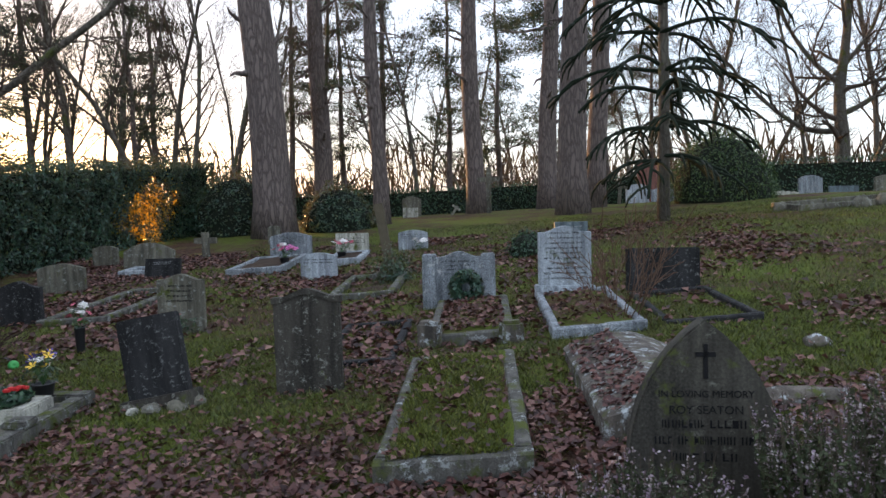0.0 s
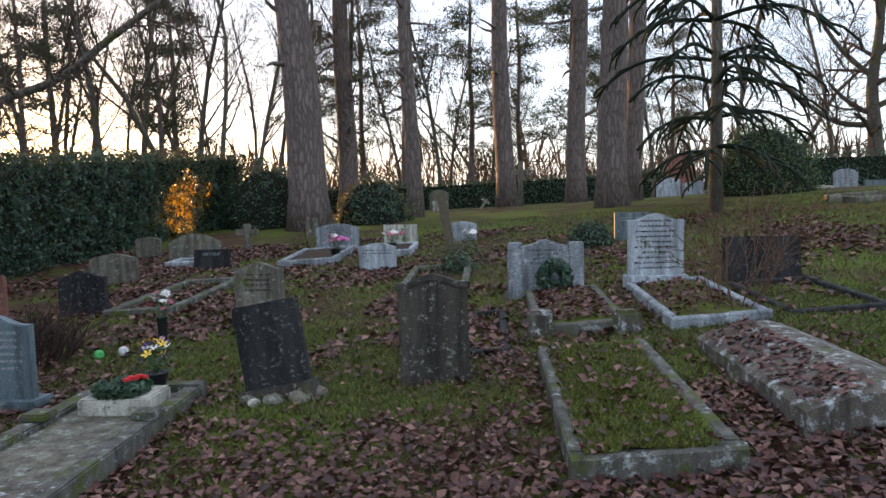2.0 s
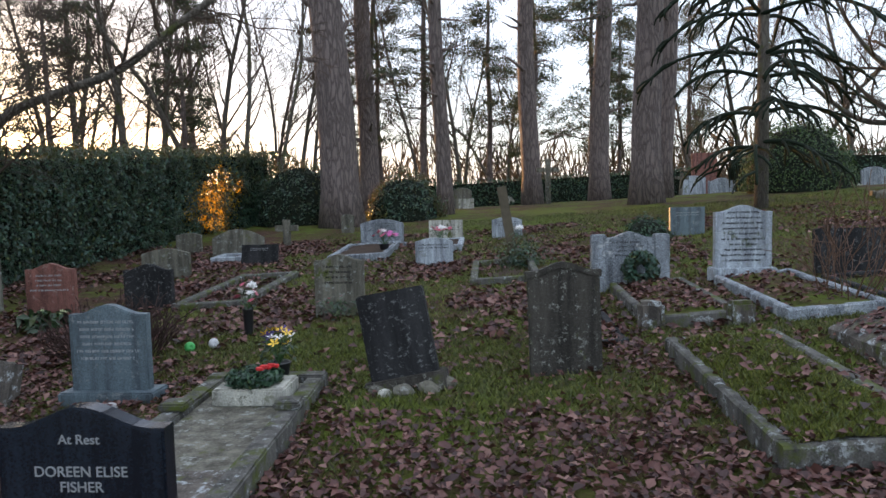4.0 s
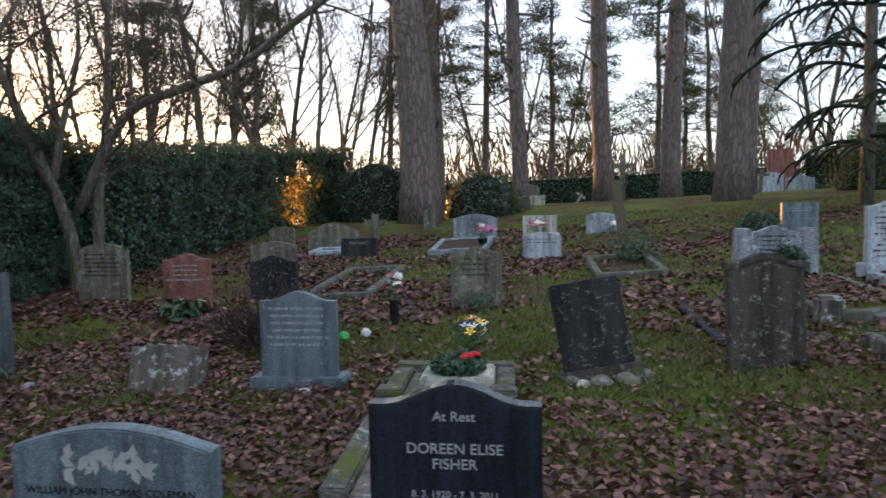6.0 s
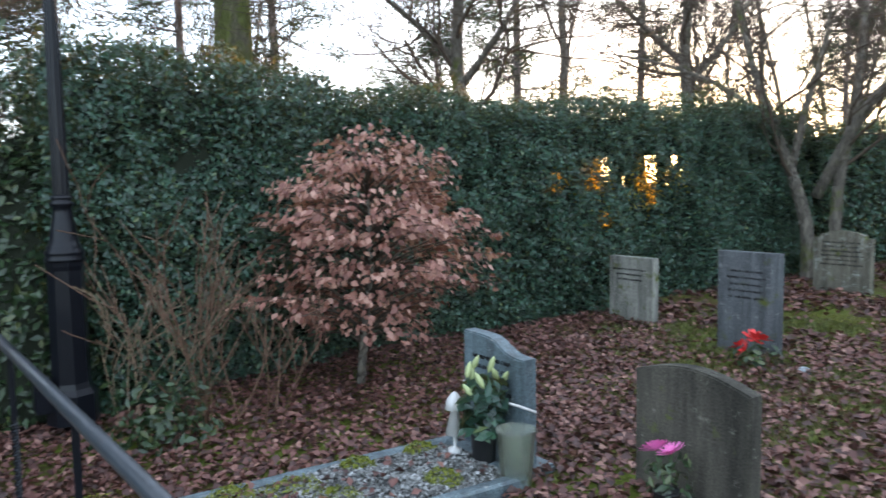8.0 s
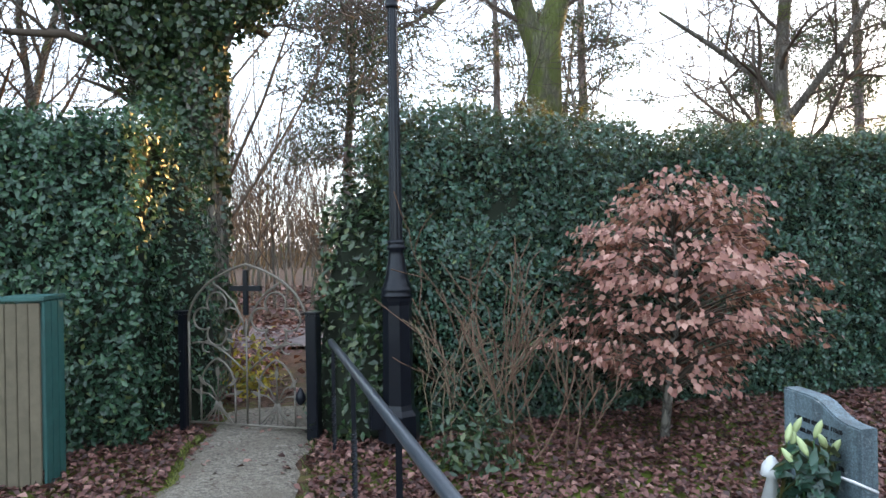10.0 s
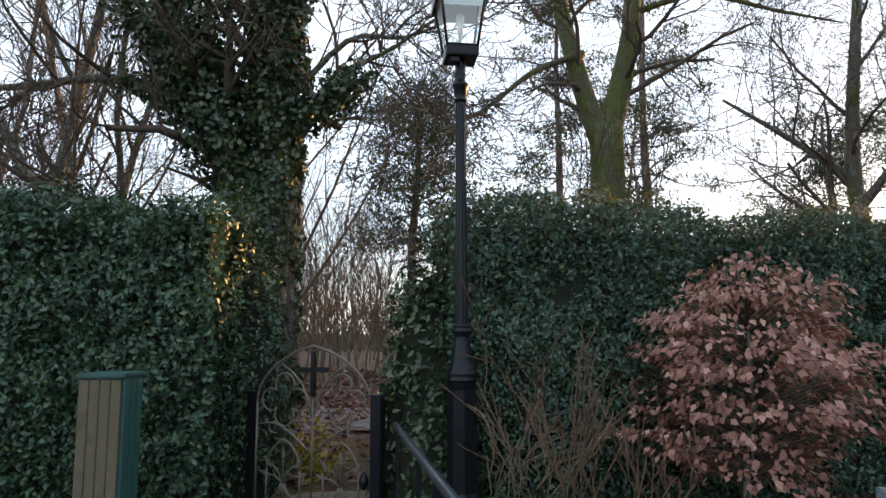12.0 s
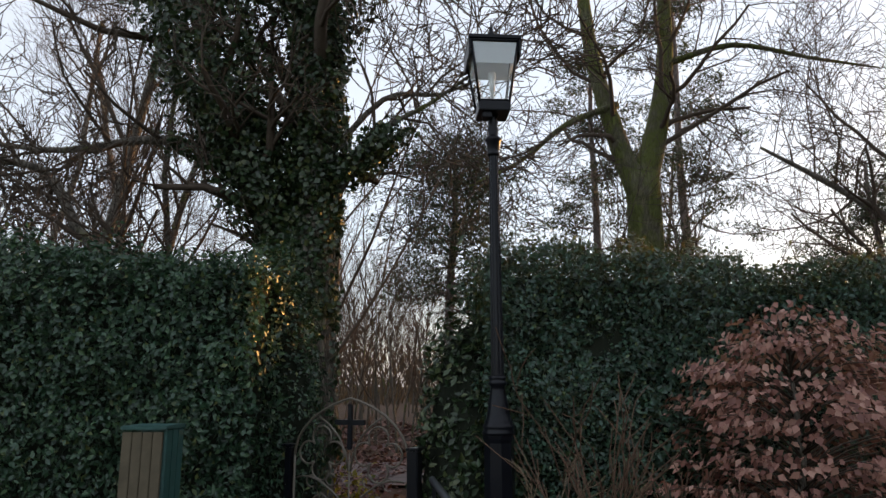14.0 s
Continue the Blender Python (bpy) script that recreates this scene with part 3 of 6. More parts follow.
# far white group
headstone(-4.02, 15.08, 0.94, 0.62, "bow", "granite", "bluish grey headstone with a bowed top over flowers", 0.09, base=(1.05, 0.10, 0.3, "granite"), letters="letter_dark", rows=4, z=0.30)
kerb_set(-4.75, -3.62, 13.0, 14.9, 0.10, 0.14, "granite", "grey granite kerb holding potted flowers", "soil", 0.6)
headstone(-2.62, 15.0, 0.73, 0.55, "flat", "pale", "cream headstone with a flat top", 0.09, letters="letter_dark", rows=3, z=0.32)
kerb_set(-2.95, -2.22, 13.6, 14.9, 0.10, 0.12, "white", "white marble kerb holding flowers", "soil", 0.6)
headstone(-2.62, 11.85, 0.64, 0.60, "bow", "white", "pale stained headstone with a bowed top", 0.10, z=0.09, letters="letter_dark", rows=2)
headstone(-1.30, 15.3, 0.66, 0.50, "bow", "white", "white headstone with dark lettering", 0.09, letters="letter_dark", rows=3, z=0.40)
headstone(1.93, 13.1, 0.62, 0.50, "flat", "slate", "bluish grey headstone in the grass", 0.09, letters="letter_light", rows=2)
# left-hand group
headstone(-3.42, 8.1, 0.58, 0.72, "ogee", "weathered", "mossy sandstone headstone with dark lettering", 0.10, turn=-4, letters="letter_dark", rows=4, z=0.03)
headstone(-7.1, 14.7, 1.10, 0.62, "arch", "weathered", "low broad weathered headstone", 0.12, turn=6, tilt=-5)
headstone(-6.2, 13.4, 0.72, 0.40, "flat", "blackened", "low dark grey slab with pale lettering", 0.1, tilt=-14, letters="letter_light", rows=2)
headstone(-6.36, 9.35, 0.68, 0.62, "ogee", "blackened", "dark grey headstone with an ogee top", 0.09)
headstone(-7.4, 12.0, 0.84, 0.56, "bow", "weathered", "grey weathered broad headstone", 0.12, turn=4)
headstone(-8.6, 15.6, 0.6, 0.5, "bow", "weathered", "small dark weathered headstone", 0.1)
headstone(-7.22, 8.55, 0.62, 0.78, "ogee", "red", "red granite headstone above green shoots", 0.09, turn=3, letters="letter_light", rows=4)
headstone(-9.1, 9.6, 0.80, 0.86, "shoulder", "weathered", "grey weathered headstone in front of a small tree", 0.10, letters="letter_dark", rows=6)
headstone(-7.74, 5.72, 0.62, 0.95, "flat", "dark_slate", "tall plain dark grey headstone", 0.11, turn=2, letters="letter_dark", rows=5)
headstone(-9.62, 6.12, 0.66, 0.78, "flat", "grey_lime", "pale mossy headstone with a flat top", 0.12, turn=4, z=-0.24, letters="letter_dark", rows=3)
headstone(-5.68, 5.27, 0.58, 0.34, "rough", "lichened", "low broken slab blotched with white lichen", 0.16, tilt=-18, z=-0.14)
headstone(-4.55, 5.25, 0.60, 0.70, "ogee", "slate", "blue-grey granite headstone with gilt lettering on a slab base", 0.085, turn=0, base=(0.74, 0.05, 0.26, "slate"), letters="letter_light", rows=6, z=-0.06)
W = headstone(-4.36, 2.62, 0.82, 0.66, "bow", "slate", "blue-grey headstone with a carved daffodil spray", 0.09, z=-0.16)
text_part("WILLIAM JOHN THOMAS COLEMAN", 0.043, M["letter_dark"], W, 0, -0.0465, 0.40)
bars(W, M["letter_dark"], 0.5, 0.36, 4, -0.046, 8, 0.07, 0.028)
D = headstone(-3.02, 2.46, 0.575, 0.835, "ogee", "black", "polished black granite headstone with white lettering", 0.08, z=-0.10)
for txt, s, z in (("At Rest", 0.046, 0.715), ("DOREEN ELISE", 0.050, 0.605), ("FISHER", 0.050, 0.553), ("8. 3. 1920 - 7. 3. 2011", 0.033, 0.455)):
    text_part(txt, s, M["letter_light"], D, 0, -0.0415, z)
headstone(-5.85, 2.72, 0.66, 0.68, "bow", "gothic", "brown weathered headstone with a lichened rounded top", 0.09, turn=3, z=-0.22)
F = headstone(-6.88, 2.27, 0.56, 0.74, "half", "slate", "blue-grey granite headstone with a scrolled shoulder", 0.10, turn=4, z=-0.25, base=(0.68, 0.05, 0.28, "slate"), letters="letter_dark", rows=4)


# ---- hedges ----
def leaf_box(rng, n, x0, x1, y0, y1, z0, z1, faces="sides", lump=0.26, freq=1.2):
    """Places and outward directions on the lumpy skin of a clipped hedge block, with ground under it."""
    pos, nrm = [], []
    for _ in range(n):
        k = rng.random()
        u, v = rng.random(), rng.random()
        p, q = None, None
        if k < 0.66:
            p, q = (x1, y0 + (y1 - y0) * u, z0 + (z1 - z0) * v), (1, 0, 0.15)
        elif k < 0.88:
            p, q = (x0 + (x1 - x0) * v, y0 + (y1 - y0) * u, z1), (0.1, 0, 1)
            f_in = abs(rng.normal(0, 0.13))
            p = (p[0], p[1], p[2] - f_in)
        elif k < 0.92:
            p, q = (x0 + (x1 - x0) * u, y0, z0 + (z1 - z0) * v), (0, -1, 0.15)
        elif k < 0.96:
            p, q = (x0 + (x1 - x0) * u, y1, z0 + (z1 - z0) * v), (0, 1, 0.15)
        else:
            p, q = (x0, y0 + (y1 - y0) * u, z0 + (z1 - z0) * v), (-1, 0, 0.15)
        f = lump * (noise.noise(Vector(p) * freq) + 0.6 * noise.noise(Vector(p) * freq * 3) + 0.45 * noise.noise(Vector(p) * freq * 8)) - abs(rng.normal(0, 0.10)) + 0.03
        if q[2] > 0.9:
            f += 0.35 * max(0.0, noise.noise(Vector(p) * 3.1 + Vector((0, 0, 7))))
        pos.append([p[i] + q[i] * f for i in range(3)])
        nrm.append(q)
    return np.array(pos), np.array(nrm)


def hedge_block(y0, y1, xc, depth, h, n, label, gaps=(), x_of=None, mat="laurel", size=0.078, seed=3, name="hedge"):
    """A stretch of hedge that runs along y at xc (or x_of(y)); gaps are (y, z, radius) thin spots that daylight comes through."""
    rng = np.random.default_rng(seed)
    e = thing(name, pose(0, 0, 0), label, "hedge")
    x_of = x_of or (lambda y: xc)
    pos, nrm = leaf_box(rng, n, -depth / 2, depth / 2, y0, y1, -0.1, h)
    keep = np.ones(len(pos), bool)
    for gy, gzz, gr in gaps:
        back = depth / 2 - pos[:, 0]
        d = np.hypot(pos[:, 1] - gy - back * 1.2, pos[:, 2] - gzz - back * 0.1)
        keep &= (d > gr) | (rng.random(len(pos)) < np.where(back < 0.5, 1.0, 0.08))
    pos, nrm = pos[keep], nrm[keep]
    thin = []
    for gy, gzz, gr in gaps:                 # added screen of yellow leaves before each hole, sun glow put into their colour
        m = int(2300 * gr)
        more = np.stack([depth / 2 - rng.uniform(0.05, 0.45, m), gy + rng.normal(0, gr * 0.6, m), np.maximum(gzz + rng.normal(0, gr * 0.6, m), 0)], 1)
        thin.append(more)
    n_thick = len(pos)
    if thin:
        pos = np.concatenate([pos] + thin)
    for p in pos:
        p[2] += gz(x_of(p[1]), p[1]) + 0.14 * noise.noise(Vector((p[1] * 0.5, 0, 5))) * (p[2] / h)
        p[0] += x_of(p[1])
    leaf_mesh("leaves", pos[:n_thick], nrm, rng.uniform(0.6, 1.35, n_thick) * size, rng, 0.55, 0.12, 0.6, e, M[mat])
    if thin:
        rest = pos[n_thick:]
        leaf_mesh("thin_leaves", rest, np.tile((1, 0, 0.15), (len(rest), 1)), rng.uniform(0.6, 1.2, len(rest)) * size, rng, 0.55, 0.12, 0.7, e, M["sunglow_leaf"])
    # dark heart, inner shade put into its colour; holes where light comes through
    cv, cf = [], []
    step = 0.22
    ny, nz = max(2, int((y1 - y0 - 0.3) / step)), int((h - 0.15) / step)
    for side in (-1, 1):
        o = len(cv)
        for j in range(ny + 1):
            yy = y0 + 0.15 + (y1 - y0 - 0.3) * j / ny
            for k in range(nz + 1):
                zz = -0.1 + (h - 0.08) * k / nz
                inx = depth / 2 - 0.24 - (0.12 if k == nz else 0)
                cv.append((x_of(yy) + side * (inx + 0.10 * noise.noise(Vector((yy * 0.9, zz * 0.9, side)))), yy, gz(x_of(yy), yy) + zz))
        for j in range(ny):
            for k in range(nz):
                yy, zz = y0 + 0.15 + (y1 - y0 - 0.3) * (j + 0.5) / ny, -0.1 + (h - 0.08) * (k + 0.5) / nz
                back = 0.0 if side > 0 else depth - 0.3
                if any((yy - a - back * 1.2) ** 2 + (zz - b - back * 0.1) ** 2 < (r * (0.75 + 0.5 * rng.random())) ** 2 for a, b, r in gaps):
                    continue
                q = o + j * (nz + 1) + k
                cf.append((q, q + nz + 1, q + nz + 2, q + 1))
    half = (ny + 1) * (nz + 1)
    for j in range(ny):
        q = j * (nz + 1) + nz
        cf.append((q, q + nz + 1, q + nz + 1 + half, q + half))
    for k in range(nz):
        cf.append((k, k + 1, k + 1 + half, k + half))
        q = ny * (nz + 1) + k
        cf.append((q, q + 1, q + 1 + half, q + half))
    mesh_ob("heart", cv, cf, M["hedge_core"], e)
    return e


def hedge_x(y):
    return -10.95 + 0.10 * math.sin(y * 0.5) - 0.02 * (y - 8) + (0.9 if y < 0.6 else 0.9 * max(0, 1 - (y - 0.6) / 2.0))


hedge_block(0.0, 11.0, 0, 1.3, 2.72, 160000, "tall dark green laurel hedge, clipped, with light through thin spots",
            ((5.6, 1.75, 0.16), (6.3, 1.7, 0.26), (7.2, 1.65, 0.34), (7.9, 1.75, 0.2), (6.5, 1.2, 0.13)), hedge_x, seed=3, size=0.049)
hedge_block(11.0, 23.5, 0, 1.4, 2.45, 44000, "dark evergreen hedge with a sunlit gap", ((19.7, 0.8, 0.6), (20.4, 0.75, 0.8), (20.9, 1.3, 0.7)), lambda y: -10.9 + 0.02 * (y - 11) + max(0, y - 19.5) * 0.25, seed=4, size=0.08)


# ---- trees ----
def grow(rng, verts, faces, p, d, length, r, depth, opts, tips):
    """One branch as a bent tapered tube, and the branches that leave it."""
    n = 5 if depth < 2 else 4 if depth == 2 else 3
    pts, rad = [Vector(p)], [r]
    seg = length / n
    dd = Vector(d)
    for i in range(n):
        dd = (dd + Vector((rng.gauss(0, 1), rng.gauss(0, 1), rng.gauss(0, 1))) * opts["wiggle"] + Vector((0, 0, opts["lift"][min(depth, len(opts["lift"]) - 1)]))).normalized()
        pts.append(pts[-1] + dd * seg)
        rad.append(max(r * (1 - (1 - opts["taper"]) * (i + 1) / n), opts.get("least", 0.0035)))
    tube(pts, rad, (9, 6, 5, 3, 3, 3)[min(depth, 5)], verts, faces, False)
    if depth >= opts["levels"]:
        tips.append((pts[-1], dd))
        return
    kids = opts["kids"][min(depth, len(opts["kids"]) - 1)]
    for k in range(kids):
        u = opts["from"][min(depth, len(opts["from"]) - 1)]
        f = u + (1 - u) * (k + rng.random()) / kids
        i = min(int(f * n), n - 1)
        q = pts[i].lerp(pts[i + 1], f * n - i)
        axis = (pts[i + 1] - pts[i]).normalized()
        a = rng.uniform(0, 2 * math.pi)
        side = axis.orthogonal().normalized()
        side = (Matrix.Rotation(a, 3, axis) @ side)
        sp = opts["spread"] * rng.uniform(0.75, 1.25)
        nd_ = (axis * math.cos(sp) + side * math.sin(sp)).normalized()
        rr = rad[i] * rng.uniform(*opts.get("limb", (0.45, 0.68)))
        grow(rng, verts, faces, q, nd_, length * rng.uniform(0.5, 0.78) * (1.1 - 0.35 * f) * (opts.get("reach", 1.0) if depth == 0 else 1.0), rr, depth + 1, opts, tips)
    if depth > 0:
        tips.append((pts[-1], dd))


BARE = dict(wiggle=0.13, lift=(0.02, 0.05, 0.06, 0.04), taper=0.42, levels=4, kids=(7, 5, 4, 3), spread=0.75)
BARE["least"] = 0.007
BARE["from"] = (0.28, 0.22, 0.2, 0.2)


def bare_tree(seed, height, r, label, mat="bark_grey", opts=None, name="bare_tree", lean=(0, 0), category="tree"):
    rng = random.Random(seed)
    o = dict(BARE)
    o.update(opts or {})
    e = thing(name, pose(0, 0, 0), label, category)
    verts, faces, tips = [], [], []
    # trunk and main limbs first, fine twigs apart
    grow(rng, verts, faces, (0, 0, -0.2), (lean[0], lean[1], 1), height, r, 0, o, tips)
    cut = 9 * 6
    tv, tf = verts[:cut], [f for f in faces if max(f) < cut]
    for i in range(9):                       # root flare
        tv[i] = tv[i] + Vector((tv[i].x, tv[i].y, 0)) * 0.45
    mesh_ob("trunk", tv, tf, M[mat], e, True)
    cv = verts[cut:]
    cf = [tuple(i - cut for i in f) for f in faces if min(f) >= cut]
    mesh_ob("crown", cv, cf, M["twig"] if mat == "bark_grey" else M[mat], e, True)["kind"] = "stuff"
    return e, tips


def pine_tree(seed, height, r, label, first=0.3, clumps=60, dead=6, lean=(0, 0), needle=0.16):
    """A straight scaly trunk, dead stubs low down, and tufts of needles on crooked limbs higher up."""
    rng = random.Random(seed)
    nrg = np.random.default_rng(seed)
    e = thing("pine_tree", pose(0, 0, 0), label, "tree")
    n = 16
    pts = [Vector((lean[0] * height * i / n + 0.05 * math.sin(i * 0.9 + seed), lean[1] * height * i / n + 0.05 * math.cos(i * 0.7 + seed), -0.2 + height * i / n)) for i in range(n + 1)]
    rad = [r * (1 - 0.72 * (i / n) ** 1.1) * (1.28 if i == 0 else 1.0) for i in range(n + 1)]
    tv, tf = tube(pts, rad, 16)
    mesh_ob("trunk", tv, tf, M["bark_pine"], e, True)
    verts, faces, tp, td = [], [], [], []
    for k in range(clumps // 4 + dead):
        bare = k < dead
        f = rng.uniform(first * 0.55, first) if bare else first + (1 - first) * rng.random() ** 0.9
        i = min(int(f * n), n - 1)
        q = pts[i].lerp(pts[i + 1], f * n - i)
        a = rng.uniform(0, 6.283)
        d = Vector((math.cos(a), math.sin(a), rng.uniform(-0.25, 0.3)))
        L = rng.uniform(0.6, 1.6) if bare else rng.uniform(1.6, 3.6) * (1.15 - 0.6 * f)
        bp, br = [q], [rad[i] * 0.28]
        for s in range(5):
            d = (d + Vector((rng.gauss(0, .2), rng.gauss(0, .2), rng.gauss(0.04, .2)))).normalized()
            bp.append(bp[-1] + d * L / 5)
            br.append(br[0] * (1 - 0.16 * (s + 1)))
        verts, faces = [], []
        tube(bp, br, 5, verts, faces, False)
        if not bare:
            for s in range(2, 6):
                for _ in range(3):
                    c = bp[s] + Vector((rng.gauss(0, .35), rng.gauss(0, .35), rng.gauss(0.12, .18)))
                    tube([bp[s], bp[s].lerp(c, 0.6) + Vector((0, 0, .05)), c], [br[s] * 0.5, br[s] * 0.35, 0.006], 3, verts, faces, False)
                    m = 34
                    tp.append(nrg.normal(0, 1, (m, 3)) * (0.24, 0.24, 0.11) + np.array(c))
                    td.append(nrg.normal(0, 1, (m, 3)) + (0, 0, 0.5))
        mesh_ob("limb", verts, faces, M["bark_pine"], e, True)
    if tp:
        tp, td = np.concatenate(tp), np.concatenate(td)
        leaf_mesh("needles", tp, nrg.normal(0, 1, tp.shape), nrg.uniform(0.8, 1.5, len(tp)) * needle, nrg, 0.22, 0.05, 0.2, e, M["needle"], td)
    return e


def move(e, x, y, turn=0, scale=1.0, dz=0.0):
    e.matrix_world = pose(x, y, gz(x, y) + dz, 0, 0, turn) @ Matrix.Scale(scale, 4)
    return e


def again(e, x, y, turn=0, scale=1.0, dz=0.0):
    return copy_thing(e, pose(x, y, gz(x, y) + dz, 0, 0, turn) @ Matrix.Scale(scale / e.scale[0], 4))


# big pines inside the ground
move(pine_tree(11, 21, 0.62, "massive leaning pine trunk with furrowed grey bark", 0.42, 60, 7, (-0.055, 0)), -6.11, 20.96)
move(pine_tree(12, 24, 0.52, "tall dark pine trunk beyond the hedge", 0.26, 90, 8, (-0.01, 0)), -7.6, 34)
move(pine_tree(13, 20, 0.28, "slender straight pine with reddish bark", 0.36, 60, 8, (-0.02, 0)), -3.2, 23.4)
move(pine_tree(14, 23, 0.40, "straight pine with reddish-brown bark", 0.40, 70, 4, (-0.02, 0)), 0.04, 28.5)
move(pine_tree(15, 23, 0.46, "tall pine leaning slightly, dark furrowed bark", 0.28, 90, 6, (0.03, 0)), 3.3, 32)
move(pine_tree(16, 22, 0.47, "broad pine with one side of the trunk lit orange", 0.5, 50, 4, (0.012, 0)), 3.12, 21.6)
move(pine_tree(17, 22, 0.36, "pine standing behind a larger one", 0.45, 50, 5, (0.03, 0)), 4.3, 24.5)
# needle-crowned pines of the wood behind
P1 = move(pine_tree(21, 14, 0.20, "dark-needled pine in the wood beyond", 0.22, 150, 8), -1.6, 42, 0)
P2 = move(pine_tree(22, 17, 0.22, "dark-needled pine in the wood beyond", 0.32, 150, 10, (0.03, 0)), -12, 44, 40)
for i, (x, y, s) in enumerate(((4.2, 40, 1.0), (-5.5, 40, 1.05), (-9, 46, 1.1), (9, 48, .95), (-20, 42, 1.1), (-28, 18, 1.0), (-25, 3.5, .9), (-31, 8, 1.1), (13, 52, 1.0), (-33, 30, 1.2), (1.5, 47, 1.1), (-14.5, 29, 0.62), (-18, 25, 0.7), (-22, 33, .9), (6.5, 44, .8))):
    again((P1, P2)[i % 2], x, y, 50 * i, s)
# bare woodland
SLIM = dict(limb=(0.30, 0.48), least=0.005, wiggle=0.08)
B1, _ = bare_tree(31, 12.0, 0.15, "bare winter tree with upswept branches", opts=dict(SLIM, reach=0.42, spread=0.55, kids=(13, 6, 4, 3)))
B2, _ = bare_tree(32, 13.5, 0.12, "tall thin bare winter tree", opts=dict(SLIM, reach=0.30, spread=0.5, kids=(15, 5, 4, 3)))
B3, _ = bare_tree(33, 9.0, 0.14, "bare spreading winter tree", opts=dict(SLIM, reach=0.6, spread=0.85, wiggle=0.15, kids=(11, 6, 4, 3)))
move(B1, -14, 31), move(B2, -17.5, 34, 30), move(B3, -13, 27, 10)
rng = random.Random(5)
spots = []
for k in range(64):
    for _ in range(30):
        a = rng.uniform(-52, 118)
        dist = rng.uniform(46, 80) if a < -15 else rng.uniform(30, 75) if a < 25 else rng.uniform(19, 62) if a < 62 else rng.uniform(27, 70)
        x, y = -2 - math.sin(radians(a)) * dist, math.cos(radians(a)) * dist
        if x > -13 and y < 34 and x < 9:
            continue
        if all((x - u) ** 2 + (y - v) ** 2 > 5 for u, v in spots):
            spots.append((x, y))
            break
for k in range(15):                     # slim stems close behind the hedge
    a, d = 14 + 27 * ((k * 0.618) % 1.0), 30 + 16 * ((k * 0.381 + 0.2) % 1.0)
    again(B2 if k % 3 else B1, -2 - math.sin(radians(a)) * d, math.cos(radians(a)) * d, 83 * k, 0.75 + 0.35 * ((k * 0.27) % 1.0))
for i, (x, y) in enumerate(spots):
    if x < -14 and -0.32 * -x < y < 0.02 * -x and x > -48 or x < -22 and y < 0.55 * -x and i % 5 > 1:     # the wood thins out towards the lane
        continue
    again((B1, B2, B3)[i % 3], x, y, rng.uniform(0, 360), rng.uniform(0.75, 1.25))

# thin saplings beyond the gate, and the far woods all round
S1, _ = bare_tree(34, 7.5, 0.075, "thin bare sapling in the wood", opts=dict(levels=3, kids=(9, 4, 3), spread=0.55, wiggle=0.07))
move(S1, -16, -3)
sap = []
for k in range(44):
    for _ in range(20):
        x, y = rng.uniform(-48, -18), rng.uniform(-22, 6)
        if all((x - u) ** 2 + (y - v) ** 2 > 1.5 for u, v in sap):
            sap.append((x, y))
            break
for x, y in sap:
    again(S1, x, y, rng.uniform(0, 360), rng.uniform(0.5, 0.8))
for k, (x, y, sc) in enumerate(((12.5, 39, 1.1), (22, 39, 1.2), (9.5, 43, 1.0), (26, 35, 1.2), (15, 45, 1.2), (29, 41, 1.3), (20, 36, 1.0))):
    again((B3, B1, B2)[k % 3], x, y, 70 * k, sc)
for k, (x, y, sc) in enumerate(((-14.0, -6.4, 0.8), (-18.5, -9.3, 0.9), (-22.1, -13.6, 1.1), (-24.3, -11.3, 1.1), (-15.5, -9.2, 0.8), (-17.4, -6.4, 0.75), (-20.0, -8.6, 0.9))):
    again((B1, B3, B2)[k % 3], x, y, 40 + 65 * k, sc)
for k in range(34):                     # thicket beyond the gate
    d = 15.5 + 0.75 * k
    again(S1, -3.4 - d, 0.05 + d * (-0.27 + 0.22 * ((k * 0.618) % 1.0)), 47 * k, 0.35 + 0.28 * ((k * 0.414) % 1.0))
M["far_twig"] = leaf_mat("far_brown_twigs", [(0, (0.050, 0.038, 0.028)), (0.6, (0.085, 0.060, 0.038)), (1, (0.14, 0.092, 0.048))], 0.9, 0.2)
nr = np.random.default_rng(35)
n = 26000
a = nr.uniform(radians(-75), radians(150), n)
dist = nr.uniform(58, 105, n)
fx, fy = -2 - np.sin(a) * dist, np.cos(a) * dist
hh = np.where(np.abs(np.degrees(a) - 40) < 11, 0.25, 1.0) * nr.random(n) ** 1.8 * (5 + 3.5 * np.array([noise.noise(Vector((q * 7, 1.0, 0))) for q in a]))
fp = np.stack([fx, fy, np.array([gz(u, v) for u, v in zip(fx, fy)]) + hh], 1)
tagged(leaf_mesh("far_woods", fp, np.stack([np.sin(a), -np.cos(a), 0 * a], 1), nr.uniform(1.2, 4.0, n), nr, 0.045, 0.02, 0.15, None, M["far_twig"], np.tile((0, 0, 1.6), (n, 1)) + nr.normal(0, 0.45, (n, 3))), "far brown winter woodland", "trees", kind="stuff")


